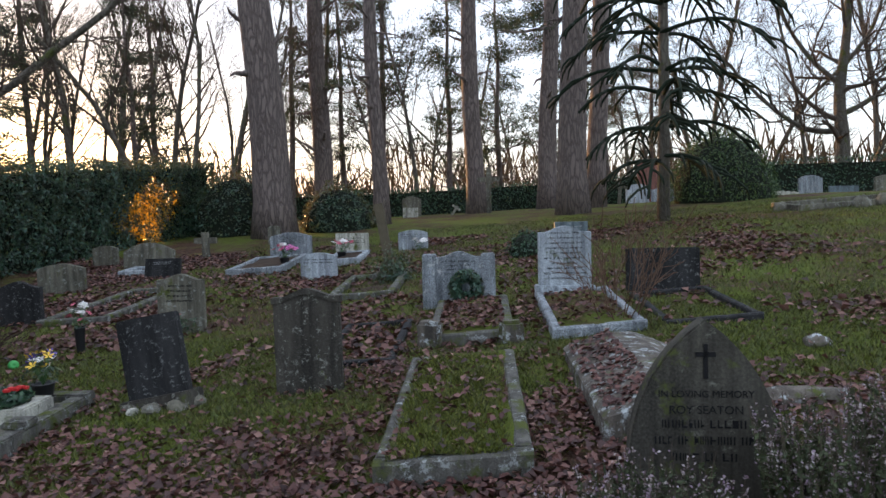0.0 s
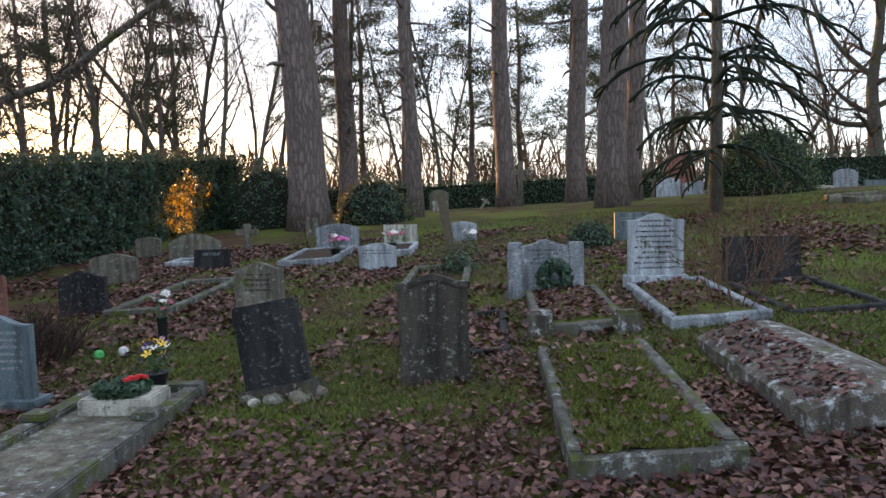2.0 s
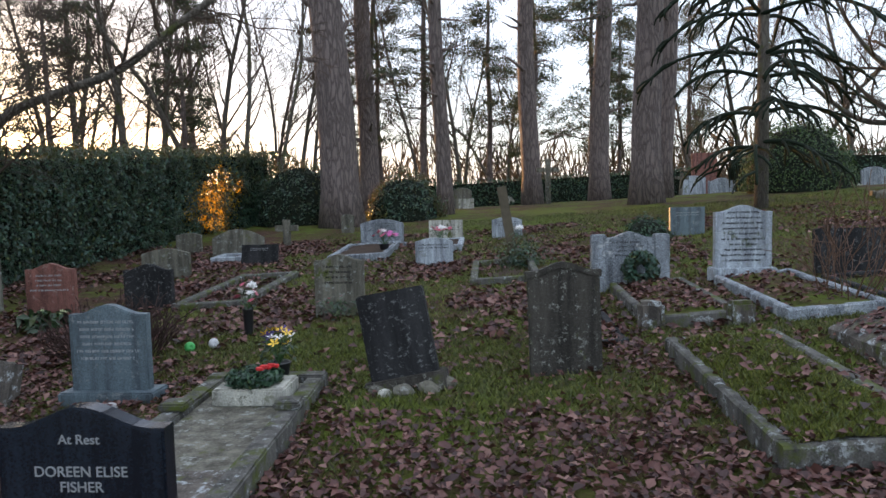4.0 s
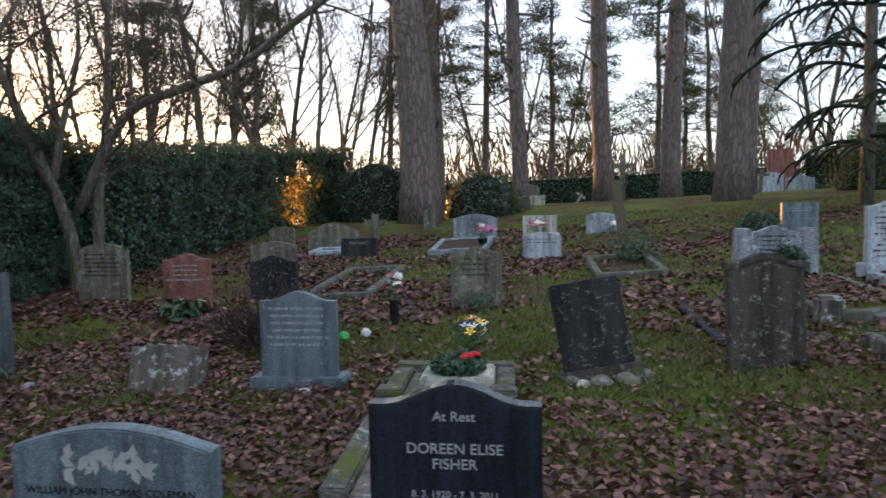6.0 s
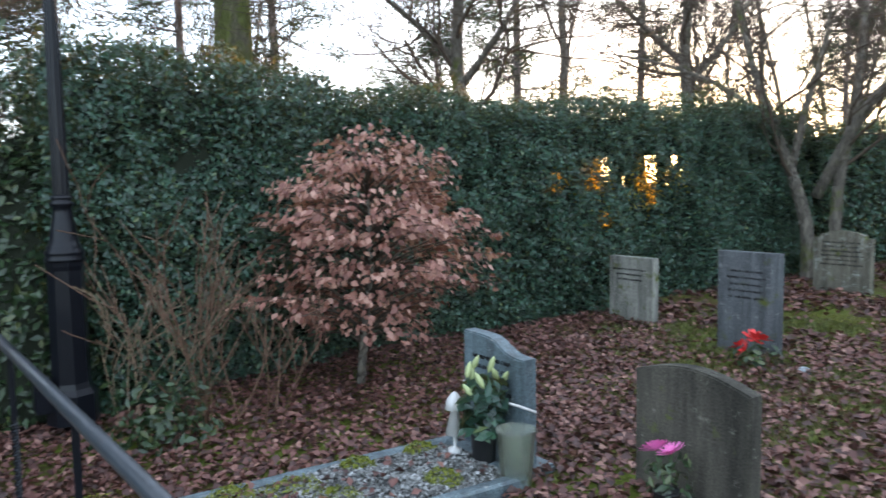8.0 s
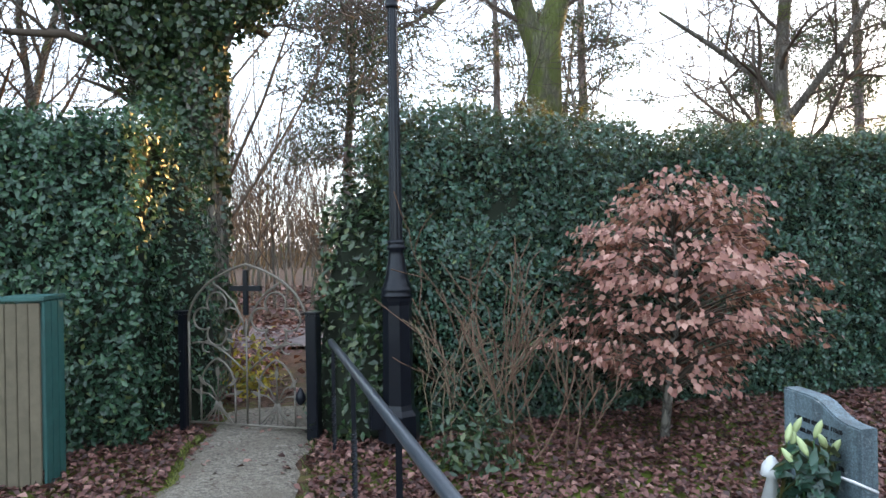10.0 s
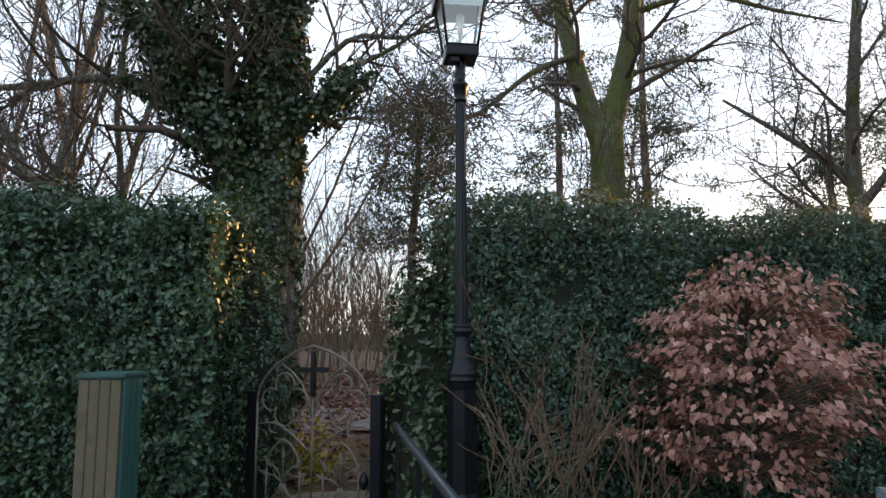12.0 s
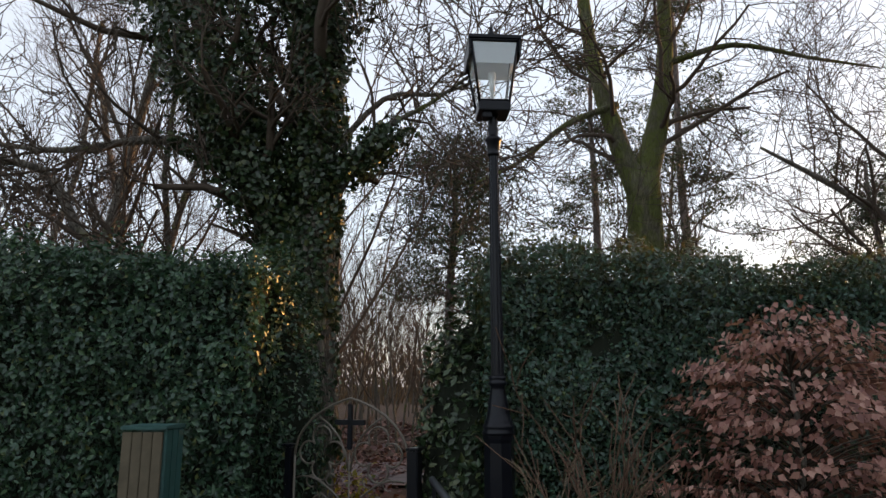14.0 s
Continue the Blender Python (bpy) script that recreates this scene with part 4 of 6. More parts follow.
def tree_from_limbs(name, label, limbs, mat, twig_mat, seed, x, y, opts=None, kids=7, base_len=2.2, skip=0.3):
    """A tree whose main stems follow given bends; smaller branches grow from them."""
    rng = random.Random(seed)
    o = dict(BARE)
    o.update(dict(levels=4, kids=(5, 4, 4, 3), spread=0.8))
    o.update(opts or {})
    e = thing(name, pose(x, y, gz(x, y)), label, "tree")
    verts, faces, tips = [], [], []
    for pts, r0, r1, *own in limbs:
        P = [Vector(p) for p in pts]
        fine = []
        for i in range(len(P) - 1):
            for k in range(4):
                u = k / 4
                a, b, c, d = P[max(i - 1, 0)], P[i], P[i + 1], P[min(i + 2, len(P) - 1)]
                fine.append(0.5 * ((2 * b) + (c - a) * u + (2 * a - 5 * b + 4 * c - d) * u * u + (3 * b - a - 3 * c + d) * u ** 3))
        fine.append(P[-1])
        n = len(fine)
        rad = [r0 + (r1 - r0) * i / (n - 1) for i in range(n)]
        sv, sf = tube(fine, rad, 10)
        mesh_ob("stem", sv, sf, M[mat], e, True)
        many = own[0] if own else kids
        for k in range(many):
            f = skip + (1 - skip) * (k + rng.random()) / many
            i = min(int(f * (n - 1)), n - 2)
            axis = (fine[i + 1] - fine[i]).normalized()
            side = Matrix.Rotation(rng.uniform(0, 6.28), 3, axis) @ axis.orthogonal().normalized()
            d = (axis * 0.55 + side * 0.8).normalized()
            grow(rng, verts, faces, fine[i], d, base_len * rng.uniform(0.6, 1.2), rad[i] * o.get("first", 0.5), 1, o, tips)
    c = mesh_ob("crown", verts, faces, M[twig_mat], e, True)
    c["kind"] = "stuff"
    return e, tips


# small many-stemmed tree before the hedge, with a long limb over the graves
tree_from_limbs("small_tree", "bare grey many-stemmed tree in front of the hedge", [
    ([(0, 0, -0.3), (-0.05, 0.0, 0.9), (-0.5, -0.1, 2.3), (-0.95, -0.2, 3.6), (-1.3, -0.3, 5.2)], 0.12, 0.04),
    ([(0.33, 0.1, -0.3), (0.38, 0.1, 1.4), (0.52, 0.2, 2.6), (0.6, 0.3, 4.4), (0.5, 0.4, 6.0)], 0.10, 0.035),
    ([(0.1, 0.0, 1.3), (0.9, 0.1, 2.75), (1.85, 0.2, 3.2), (2.8, 0.2, 3.5), (3.7, 0.2, 4.1), (4.55, 0.2, 4.65), (5.2, 0.1, 5.1), (6.6, -0.2, 5.9)], 0.080, 0.035),
    ([(-0.3, 0.0, 1.8), (-0.2, 0.2, 2.8), (0.0, 0.4, 4.0), (-0.2, 0.6, 5.5)], 0.07, 0.02),
    ([(-0.6, -0.1, 2.5), (-1.4, -0.4, 3.2), (-2.4, -0.7, 3.7), (-3.3, -1.0, 4.0)], 0.05, 0.015),
], "bark_grey", "twig", 41, -10.05, 10.3, dict(wiggle=0.2, least=0.004, first=0.34, kids=(6, 5, 4, 3)), 10, 1.8)
# mossy forked oak behind the beech
tree_from_limbs("oak_tree", "bare forked oak with a mossy green trunk", [
    ([(0, 0, -0.3), (0.02, 0, 3.0), (0.0, 0.02, 6.6)], 0.50, 0.40, 0),
    ([(0, -0.08, 6.0), (-0.1, -0.62, 7.9), (-0.1, -1.1, 10.3), (0, -1.35, 14)], 0.30, 0.12),
    ([(0, 0, 6.3), (0, 0.4, 7.6), (0.1, 0.75, 9.8), (0.2, 0.8, 14)], 0.36, 0.12),
    ([(0.1, 0.75, 9.4), (0.6, 2.2, 9.6), (1.0, 3.8, 9.0), (1.2, 5.2, 8.6)], 0.09, 0.02),
    ([(0, -0.5, 8.4), (0.3, -1.8, 7.8), (0.5, -3.0, 6.8), (0.6, -4.2, 6.2)], 0.10, 0.025),
], "bark_moss", "twig", 43, -19.7, 3.8, dict(wiggle=0.24, kids=(6, 5, 4, 3), limb=(0.35, 0.55), first=0.26), 9, 3.2, 0.2)
move(pine_tree(23, 8.6, 0.17, "flat-topped pine with crooked limbs beyond the gate", 0.48, 190, 8, (-0.02, 0.03), 0.13), -21.5, -1.1)
move(pine_tree(24, 8.0, 0.15, "dark pine beyond the hedge", 0.35, 150, 6, (0.0, 0.0), 0.13), -23.5, 11.2)
for sx, sy, sd in ((-17.5, 8.5, 47), (-16.5, 15.0, 48)):
    tree_from_limbs("oak_tree", "bare oak beyond the hedge with crooked limbs", [
        ([(0, 0, -0.3), (0.1, 0.05, 2.5), (0.0, -0.1, 5.0), (0.1, 0.2, 8.5)], 0.24, 0.10),
        ([(0, 0, 4.0), (0.8, 0.6, 5.2), (1.2, 1.4, 6.8)], 0.11, 0.03),
        ([(0, 0, 4.5), (-0.6, -1.0, 5.6), (-0.8, -2.4, 6.6)], 0.11, 0.03),
    ], "bark_grey", "twig", sd, sx, sy, dict(wiggle=0.2, first=0.36, limb=(0.35, 0.55), kids=(6, 6, 4, 3)), 9, 2.6, 0.3)

# ivy-clad tree behind the gate
ivy_e, _ = tree_from_limbs("ivy_clad_tree", "forked tree thickly clad in dark ivy", [
    ([(0, 0, -0.3), (0.05, 0.0, 2.5), (0.05, -0.05, 4.4), (0.0, -0.1, 6.2), (0.0, -0.2, 8.5)], 0.28, 0.15),
    ([(0.0, -0.05, 2.4), (0.0, -0.6, 3.7), (0.1, -1.3, 5.2), (0.1, -2.0, 7.5)], 0.18, 0.10),
    ([(0.05, 0.0, 3.4), (0.2, 0.7, 4.5), (0.3, 1.4, 4.9), (0.4, 2.3, 5.5)], 0.05, 0.012),
    ([(0.05, 0.0, 4.2), (0.2, 0.8, 5.0), (0.3, 1.5, 5.0), (0.4, 2.1, 5.2)], 0.045, 0.012),
    ([(0.0, -0.9, 4.2), (0.1, -2.0, 4.6), (0.1, -3.3, 4.5), (0.1, -4.6, 4.7)], 0.08, 0.02),
    ([(0.0, -0.3, 2.2), (0.1, -1.6, 2.9), (0.1, -2.8, 3.3), (0.0, -3.6, 4.3), (0.1, -4.9, 4.4)], 0.12, 0.03),
    ([(0.0, -0.3, 2.0), (-0.2, -1.5, 2.6), (-0.2, -3.0, 2.7), (-0.2, -4.6, 2.9)], 0.09, 0.02),
], "bark_grey", "twig", 51, -11.35, -2.0, dict(wiggle=0.22, limb=(0.35, 0.55)), 9, 1.8, 0.35)
nrg = np.random.default_rng(52)
ip, inn = [], []
for (a, b, r, n) in (((0, 0, 0.5), (0.05, 0, 2.5), 0.36, 3000), ((0.05, 0, 2.4), (0.05, -0.05, 4.0), 0.38, 4500), ((0.05, -0.05, 3.9), (0, -0.1, 6.2), 0.48, 6500), ((0, -0.1, 6.2), (0, -0.2, 8.5), 0.9, 7000), ((0, -0.05, 2.6), (0, -0.6, 3.7), 0.38, 3000), ((0, -0.6, 3.7), (0.1, -1.3, 5.2), 0.62, 6500), ((0.1, -1.3, 5.2), (0.1, -2.0, 7.5), 0.95, 7000), ((0.1, 0.3, 4.0), (0.25, 0.95, 4.6), 0.30, 1100), ((0, -0.9, 4.2), (0.1, -1.9, 4.6), 0.25, 600)):
    u = nrg.random((n, 1))
    c = np.array(a) * (1 - u) + np.array(b) * u
    d = nrg.normal(0, 1, (n, 3)) * (1, 1, 0.5)
    d /= np.linalg.norm(d, axis=1)[:, None]
    lump = np.array([0.7 + 0.6 * abs(noise.noise(Vector(q) * 1.7 + Vector(w) * 0.8)) for q, w in zip(c, d)])
    ip.append(c + d * (r * lump * nrg.uniform(0.6, 1.05, n))[:, None])
    inn.append(d)
leaf_mesh("ivy", np.concatenate(ip), np.concatenate(inn), nrg.uniform(0.05, 0.10, sum(len(q) for q in ip)), nrg, 0.8, 0.1, 0.6, ivy_e, M["ivy"])

# monkey puzzle tree: rope-like drooping limbs in whorls
def monkey_puzzle(x, y):
    rng = random.Random(61)
    nr = np.random.default_rng(61)
    e = thing("monkey_puzzle_tree", pose(x, y, gz(x, y)), "dark monkey puzzle tree with rope-like drooping limbs", "tree")
    tv, tf = tube([(0, 0, -0.2), (0.02, 0, 3), (-0.02, 0, 7), (0.05, 0, 13)], [0.16, 0.13, 0.10, 0.03], 12)
    mesh_ob("trunk", tv, tf, M["bark_grey"], e, True)
    z = 1.45
    while z < 11:
        count = rng.randint(4, 5)
        for k in range(count):
            L = rng.uniform(1.7, 2.8) * (1.0 if z < 7 else (12.5 - z) / 5.5) * (0.75 if z < 1.6 else 1.0)
            a = k * 6.283 / count + z * 2.1 + rng.uniform(-.25, .25)
            d = Vector((math.cos(a), math.sin(a), 0))
            side = d.cross(Vector((0, 0, 1)))
            up = rng.uniform(0.12, 0.34) if z > 1.6 else rng.uniform(0.0, 0.15)
            zz = z + rng.uniform(-.12, .12)
            pts = [Vector((0, 0, zz)) + d * L * u + side * 0.08 * math.sin(u * 3 + k) + Vector((0, 0, L * (up * u - 0.48 * u ** 3.0))) for u in [i / 9 for i in range(10)]]
            bv, bf = [], []
            tube(pts, [0.052 - 0.018 * i / 9 for i in range(10)], 7, bv, bf)
            limb = mesh_ob("limb", bv, bf, M["puzzle"], e, True)
            for i in range(3, 9, 1):
                for s in (-1, 1):
                    if rng.random() < 0.5:
                        continue
                    l = rng.uniform(0.4, 0.85)
                    sd = (side * s * 0.7 + d * 0.6 + Vector((0, 0, -0.25))).normalized()
                    sv, sf = tube([pts[i], pts[i] + sd * l * 0.5 + Vector((0, 0, -0.03)), pts[i] + sd * l * 0.9 + Vector((0, 0, -0.2 * l - 0.05)), pts[i] + sd * l + Vector((0, 0, -0.45 * l - 0.05))], [0.032, 0.030, 0.026, 0.014], 5)
                    mesh_ob("branchlet", sv, sf, M["puzzle"], limb, True)
        z += rng.uniform(0.65, 0.95)


M["puzzle"] = plain_mat("scaly_dark_foliage", (0.012, 0.020, 0.011), 0.8, 0, 0.5, 40, 1.0)
monkey_puzzle(4.55, 16.5)
# wide oak on the far side
tree_from_limbs("oak_tree", "big bare oak with crooked limbs behind the far hedge", [
    ([(0, 0, -0.3), (0.1, 0, 2.5), (-0.1, 0, 5.0), (0.2, 0, 8.0), (0.3, 0, 13)], 0.40, 0.12),
    ([(0, 0, 3.2), (-1.6, 0.2, 3.4), (-3.4, 0.1, 4.6), (-5.2, 0, 6.4), (-6.6, 0, 8.0)], 0.16, 0.03),
    ([(0, 0, 4.0), (1.5, 0, 4.8), (3.2, 0.3, 6.4), (4.6, 0.2, 8.6)], 0.16, 0.03),
    ([(0, 0, 5.4), (-1.3, 0.4, 6.8), (-2.6, 0.6, 9.0), (-3.4, 0.5, 11.5)], 0.15, 0.03),
    ([(0.1, 0, 6.4), (1.2, -0.3, 8.0), (2.0, -0.4, 10.8)], 0.14, 0.03),
], "bark_grey", "twig", 45, 17.8, 34.6, dict(wiggle=0.22, least=0.012), 8, 2.8, 0.25)


# ---- shrubs and far hedges ----
def leaf_dome(name, x, y, rx, ry, h, n, label, mat, size, seed, lump=0.12, category="shrub", core=True, flat=0.0, z0=0.0, inner=0.86):
    nr = np.random.default_rng(seed)
    e = thing(name, pose(x, y, gz(x, y) + z0), label, category)
    d = nr.normal(0, 1, (n, 3))
    d[:, 2] = np.abs(d[:, 2]) - flat
    d /= np.linalg.norm(d, axis=1)[:, None]
    f = np.array([1 + lump * (noise.noise(Vector(q) * 2.2) + 0.7 * noise.noise(Vector(q) * 6 + Vector((seed, 0, 0)))) for q in d])
    p = d * f[:, None] * nr.uniform(inner, 1.04, (n, 1)) * (rx, ry, h)
    leaf_mesh("leaves", p, d, nr.uniform(0.6, 1.3, n) * size, nr, 0.5, 0.12, 0.6, e, M[mat])
    # dark inner body: the shade among the leaves as plain colour
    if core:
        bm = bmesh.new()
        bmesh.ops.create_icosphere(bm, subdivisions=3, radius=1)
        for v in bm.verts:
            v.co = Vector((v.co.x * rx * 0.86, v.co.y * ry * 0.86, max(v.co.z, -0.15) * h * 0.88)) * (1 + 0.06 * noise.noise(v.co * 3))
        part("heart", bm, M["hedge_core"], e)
    return e


leaf_dome("clipped_bush", 8.0, 22.6, 1.7, 1.5, 2.3, 7000, "large round clipped evergreen bush", "bush_green", 0.09, 71, 0.05)
leaf_dome("evergreen_shrub", -4.4, 22.0, 1.25, 0.9, 1.5, 3000, "dark evergreen shrub by the pine trunks", "laurel", 0.11, 72, 0.2)
leaf_dome("evergreen_shrub", -7.9, 22.3, 1.6, 0.9, 2.1, 3500, "dark evergreen shrub behind the big pine", "laurel", 0.11, 73, 0.2)
# Added behind the hedge, mostly hidden, to keep low sun off the yew.
leaf_dome("evergreen_shrub", -12.9, 1.3, 1.3, 1.6, 2.5, 3000, "dark evergreen shrub added outside the hedge to block low sun", "laurel", 0.11, 76, 0.2)
leaf_dome("low_shrub", -1.18, 11.0, 0.42, 0.4, 0.50, 1000, "low dark shrub round a leaning wooden cross", "laurel", 0.06, 74, 0.4, core=False, inner=0.3)
leaf_dome("low_shrub", 1.1, 12.6, 0.42, 0.4, 0.45, 900, "small grey-green shrub in the grass", "yew", 0.06, 75, 0.25)


def far_hedge(x0, y0, x1, y1, h, n, label, seed, mat="yew"):
    nr = np.random.default_rng(seed)
    e = thing("far_hedge", pose(0, 0, 0), label, "hedge")
    a, b = np.array((x0, y0)), np.array((x1, y1))
    t = (b - a) / np.linalg.norm(b - a)
    nrm = np.array((t[1], -t[0]))
    pos, nn = [], []
    for _ in range(n):
        u, v = nr.random(), nr.random() * 1.35
        q = a + (b - a) * u
        hh = h * (1 + 0.12 * noise.noise(Vector((q[0] * 0.6, q[1] * 0.6, seed))))
        g = gz(*q)
        if v < 1:
            f = 0.4 + 0.12 * noise.noise(Vector((q[0], q[1], v * 3))) + nr.normal(0, .06)
            pos.append((*(q + nrm * f), g + v * hh)), nn.append((*nrm, 0.2))
        else:
            pos.append((*(q + nrm * nr.uniform(-.4, .4)), g + hh + nr.normal(0, .07))), nn.append((0, 0, 1))
    leaf_mesh("leaves", pos, nn, nr.uniform(0.08, 0.16, n), nr, 0.5, 0.1, 0.6, e, M[mat])
    # dark inner sheet, coloured as the hedge's own inner shade
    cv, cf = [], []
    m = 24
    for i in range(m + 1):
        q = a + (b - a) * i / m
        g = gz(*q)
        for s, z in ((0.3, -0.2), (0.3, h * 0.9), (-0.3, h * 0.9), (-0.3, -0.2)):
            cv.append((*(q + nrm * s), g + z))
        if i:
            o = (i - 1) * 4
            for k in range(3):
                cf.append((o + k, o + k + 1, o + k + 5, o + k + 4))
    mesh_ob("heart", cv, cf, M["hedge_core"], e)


far_hedge(-9.5, 36, 9.5, 36.5, 1.35, 5000, "low dark hedge closing the burial ground", 81)
far_hedge(9.5, 33, 32, 31, 1.75, 6000, "dark clipped hedge along the far side", 82)
# yew hedge on the other side of the gate
hedge_block(-8.5, -1.98, 0, 1.4, 2.85, 60000, "dense dark yew and ivy hedge beside the gate", (), lambda y: -9.95 - 0.08 * (y + 2), "yew", 0.062, 6)


# ---- copper beech, bare twigs, heather ----
def twig_bush(name, x, y, n, h, spread, label, mat, seed, kids=3, r=0.008, z0=0.0, category="shrub"):
    rng = random.Random(seed)
    e = thing(name, pose(x, y, gz(x, y) + z0), label, category)
    verts, faces, tips = [], [], []
    o = dict(wiggle=0.10, lift=(0.05, 0.05), taper=0.35, levels=2, kids=(kids, 3), spread=0.5)
    o["from"] = (0.3, 0.25)
    for k in range(n):
        a = rng.uniform(0, 6.283)
        s = rng.random() ** 0.6 * spread
        q = (math.cos(a) * s * 0.25, math.sin(a) * s * 0.25, -0.05)
        verts, faces = [], []
        grow(rng, verts, faces, q, Vector((math.cos(a) * s, math.sin(a) * s, 1)).normalized(), h * rng.uniform(0.6, 1.05), r * rng.uniform(0.7, 1.3), 0, o, tips)
        mesh_ob("stem", verts, faces, M[mat], e, True)
    return e, tips


M["twig_red"] = plain_mat("reddish_twig", (0.115, 0.068, 0.045), 0.8)
M["twig_dark"] = plain_mat("dark_dead_twig", (0.045, 0.027, 0.022), 0.85)
M["twig_pale"] = plain_mat("pale_twig", (0.18, 0.13, 0.085), 0.8)
def copper_beech(x, y, label, seed):
    """A young tree: one leaning stem, level sprays in tiers, each spray set with flat leaves."""
    rng, nr = random.Random(seed), np.random.default_rng(seed)
    e = thing("copper_beech", pose(x, y, gz(x, y)), label, "tree")
    axis = [Vector((0.10, -0.16, -0.15)), Vector((0.05, -0.08, 0.4)), Vector((0, 0.02, 1.0)), Vector((0.02, 0.0, 1.5)), Vector((0.0, -0.05, 2.08))]
    sv, sf = tube(axis, [0.042, 0.036, 0.028, 0.018, 0.006], 9)
    mesh_ob("stem", sv, sf, M["bark_grey"], e, True)
    def at(h):
        for p, q in zip(axis, axis[1:]):
            if h <= q.z:
                return p.lerp(q, (h - p.z) / (q.z - p.z))
        return axis[-1]
    def reach(h, a):
        tier = 0.60 + 0.42 * abs(math.sin(3.0 * h + 1.5 * math.sin(a + 0.7)))
        top = 1.0 if h < 1.6 else max(0.15, 1 - (h - 1.6) / 0.65)
        low = 1.0 if h > 0.8 else 0.72 + 0.35 * (h - 0.4)
        return 1.20 * tier * top * low
    bp, bn, bd = [], [], []
    for k in range(150):
        h = 0.40 + 1.68 * ((k * 0.618) % 1.0) ** 0.92
        a = rng.uniform(0, 6.283)
        L = reach(h, a) * rng.uniform(0.72, 1.08)
        p0 = at(max(h - 0.25, 0.35))
        d = Vector((math.cos(a), math.sin(a), 0))
        side = Vector((-d.y, d.x, 0))
        end = Vector((0, 0, 0)) + d * L + Vector((0, 0, h + rng.uniform(-.08, .10)))
        pts = [p0, p0.lerp(end, 0.35) + Vector((0, 0, 0.10)), p0.lerp(end, 0.7) + Vector((0, 0, 0.09)), end]
        tv, tf = tube(pts, [0.010, 0.007, 0.005, 0.002], 4)
        mesh_ob("branch", tv, tf, M["twig"], e, True)
        for j in range(int(5 + 9 * L)):
            u = 0.38 + 0.62 * ((j + rng.random()) / (5 + 9 * L))
            q = pts[1].lerp(pts[2], (u - 0.35) / 0.35) if u < 0.7 else pts[2].lerp(pts[3], (u - 0.7) / 0.3)
            w = (1.05 - u) * 0.55 * rng.uniform(0.2, 1.0) * rng.choice((-1, 1))
            for i in range(rng.randint(2, 4)):
                o = q + side * w + d * (abs(w) * 0.5) + Vector((rng.gauss(0, .05), rng.gauss(0, .05), rng.gauss(-0.01, .03)))
                bp.append(o), bn.append((d.x * 0.75, d.y * 0.75, 0.55)), bd.append((d.x + side.x * w * 2, d.y + side.y * w * 2, -0.35))
    n = len(bp)
    leaf_mesh("leaves", bp, bn, nr.uniform(0.045, 0.088, n), nr, 0.66, 0.10, 0.42, e, M["beech"], bd)


copper_beech(-9.0, 2.38, "young copper beech holding pinkish-brown winter leaves", 91)
twig_bush("bare_twig_bush", -8.55, 0.95, 9, 1.45, 0.5, "bare reddish twiggy shrub beside the lamp post", "twig_red", 93, 3, 0.0065)
twig_bush("bare_twig_bush", -8.35, 1.25, 4, 0.9, 0.8, "low brown twigs beneath a copper beech", "twig_red", 193, 3, 0.006)
twig_bush("bare_twig_bush", -8.75, 0.5, 5, 1.1, 0.4, "thin bare pale stems at the foot of the lamp post", "twig_pale", 94, 2, 0.005)
twig_bush("bare_rose_bush", 1.55, 6.75, 18, 0.85, 0.7, "bare straggling rose bush on a kerbed grave", "twig_red", 95, 2, 0.006)
twig_bush("brown_dead_bush", -5.25, 6.6, 90, 0.46, 1.3, "low dark brown dead bush", "twig_dark", 96, 3, 0.006)
leaf_dome("green_bush", -8.35, 0.6, 0.34, 0.4, 0.55, 420, "small variegated green bush under bare twigs", "ivy", 0.075, 97, 0.3, core=False, inner=0.3)
leaf_dome("ivy_bank", -9.9, -0.12, 0.75, 0.55, 2.45, 5200, "ivy hanging over the end of the hedge", "ivy", 0.085, 98, 0.25)

leaf_dome("yew_bank", -10.32, -2.06, 0.52, 0.46, 2.85, 6500, "dark evergreen growth bulging over the gate post", "yew", 0.06, 198, 0.3)
leaf_dome("yellow_bush", -11.4, -1.55, 0.5, 0.45, 0.75, 420, "low shrub with yellowing leaves beyond the gate", "yellow_leaf", 0.08, 99, 0.4, core=False, inner=0.2)
leaf_dome("yellow_bush", -10.9, -2.0, 0.3, 0.25, 0.7, 160, "sprays of yellow leaves beside the gate post", "yellow_leaf", 0.07, 100, 0.4, core=False, inner=0.2)
for mx, my, mr in ((-7.05, 0.75, 0.13), (-6.95, 1.05, 0.17), (-7.08, 1.45, 0.10), (-6.7, 1.2, 0.14), (-6.65, 1.75, 0.10), (-7.08, 1.85, 0.10), (-6.9, -0.05, 0.25), (-7.5, 0.15, 0.22), (-6.6, 0.2, 0.2)):
    leaf_dome("moss_clump", mx, my, mr, mr, 0.06, 500, "cushion of bright yellow-green moss", "moss", 0.022, int(mr * 1000), 0.3, "moss", core=False, z0=0.075 if my > 0.5 else 0.0, flat=0.0)


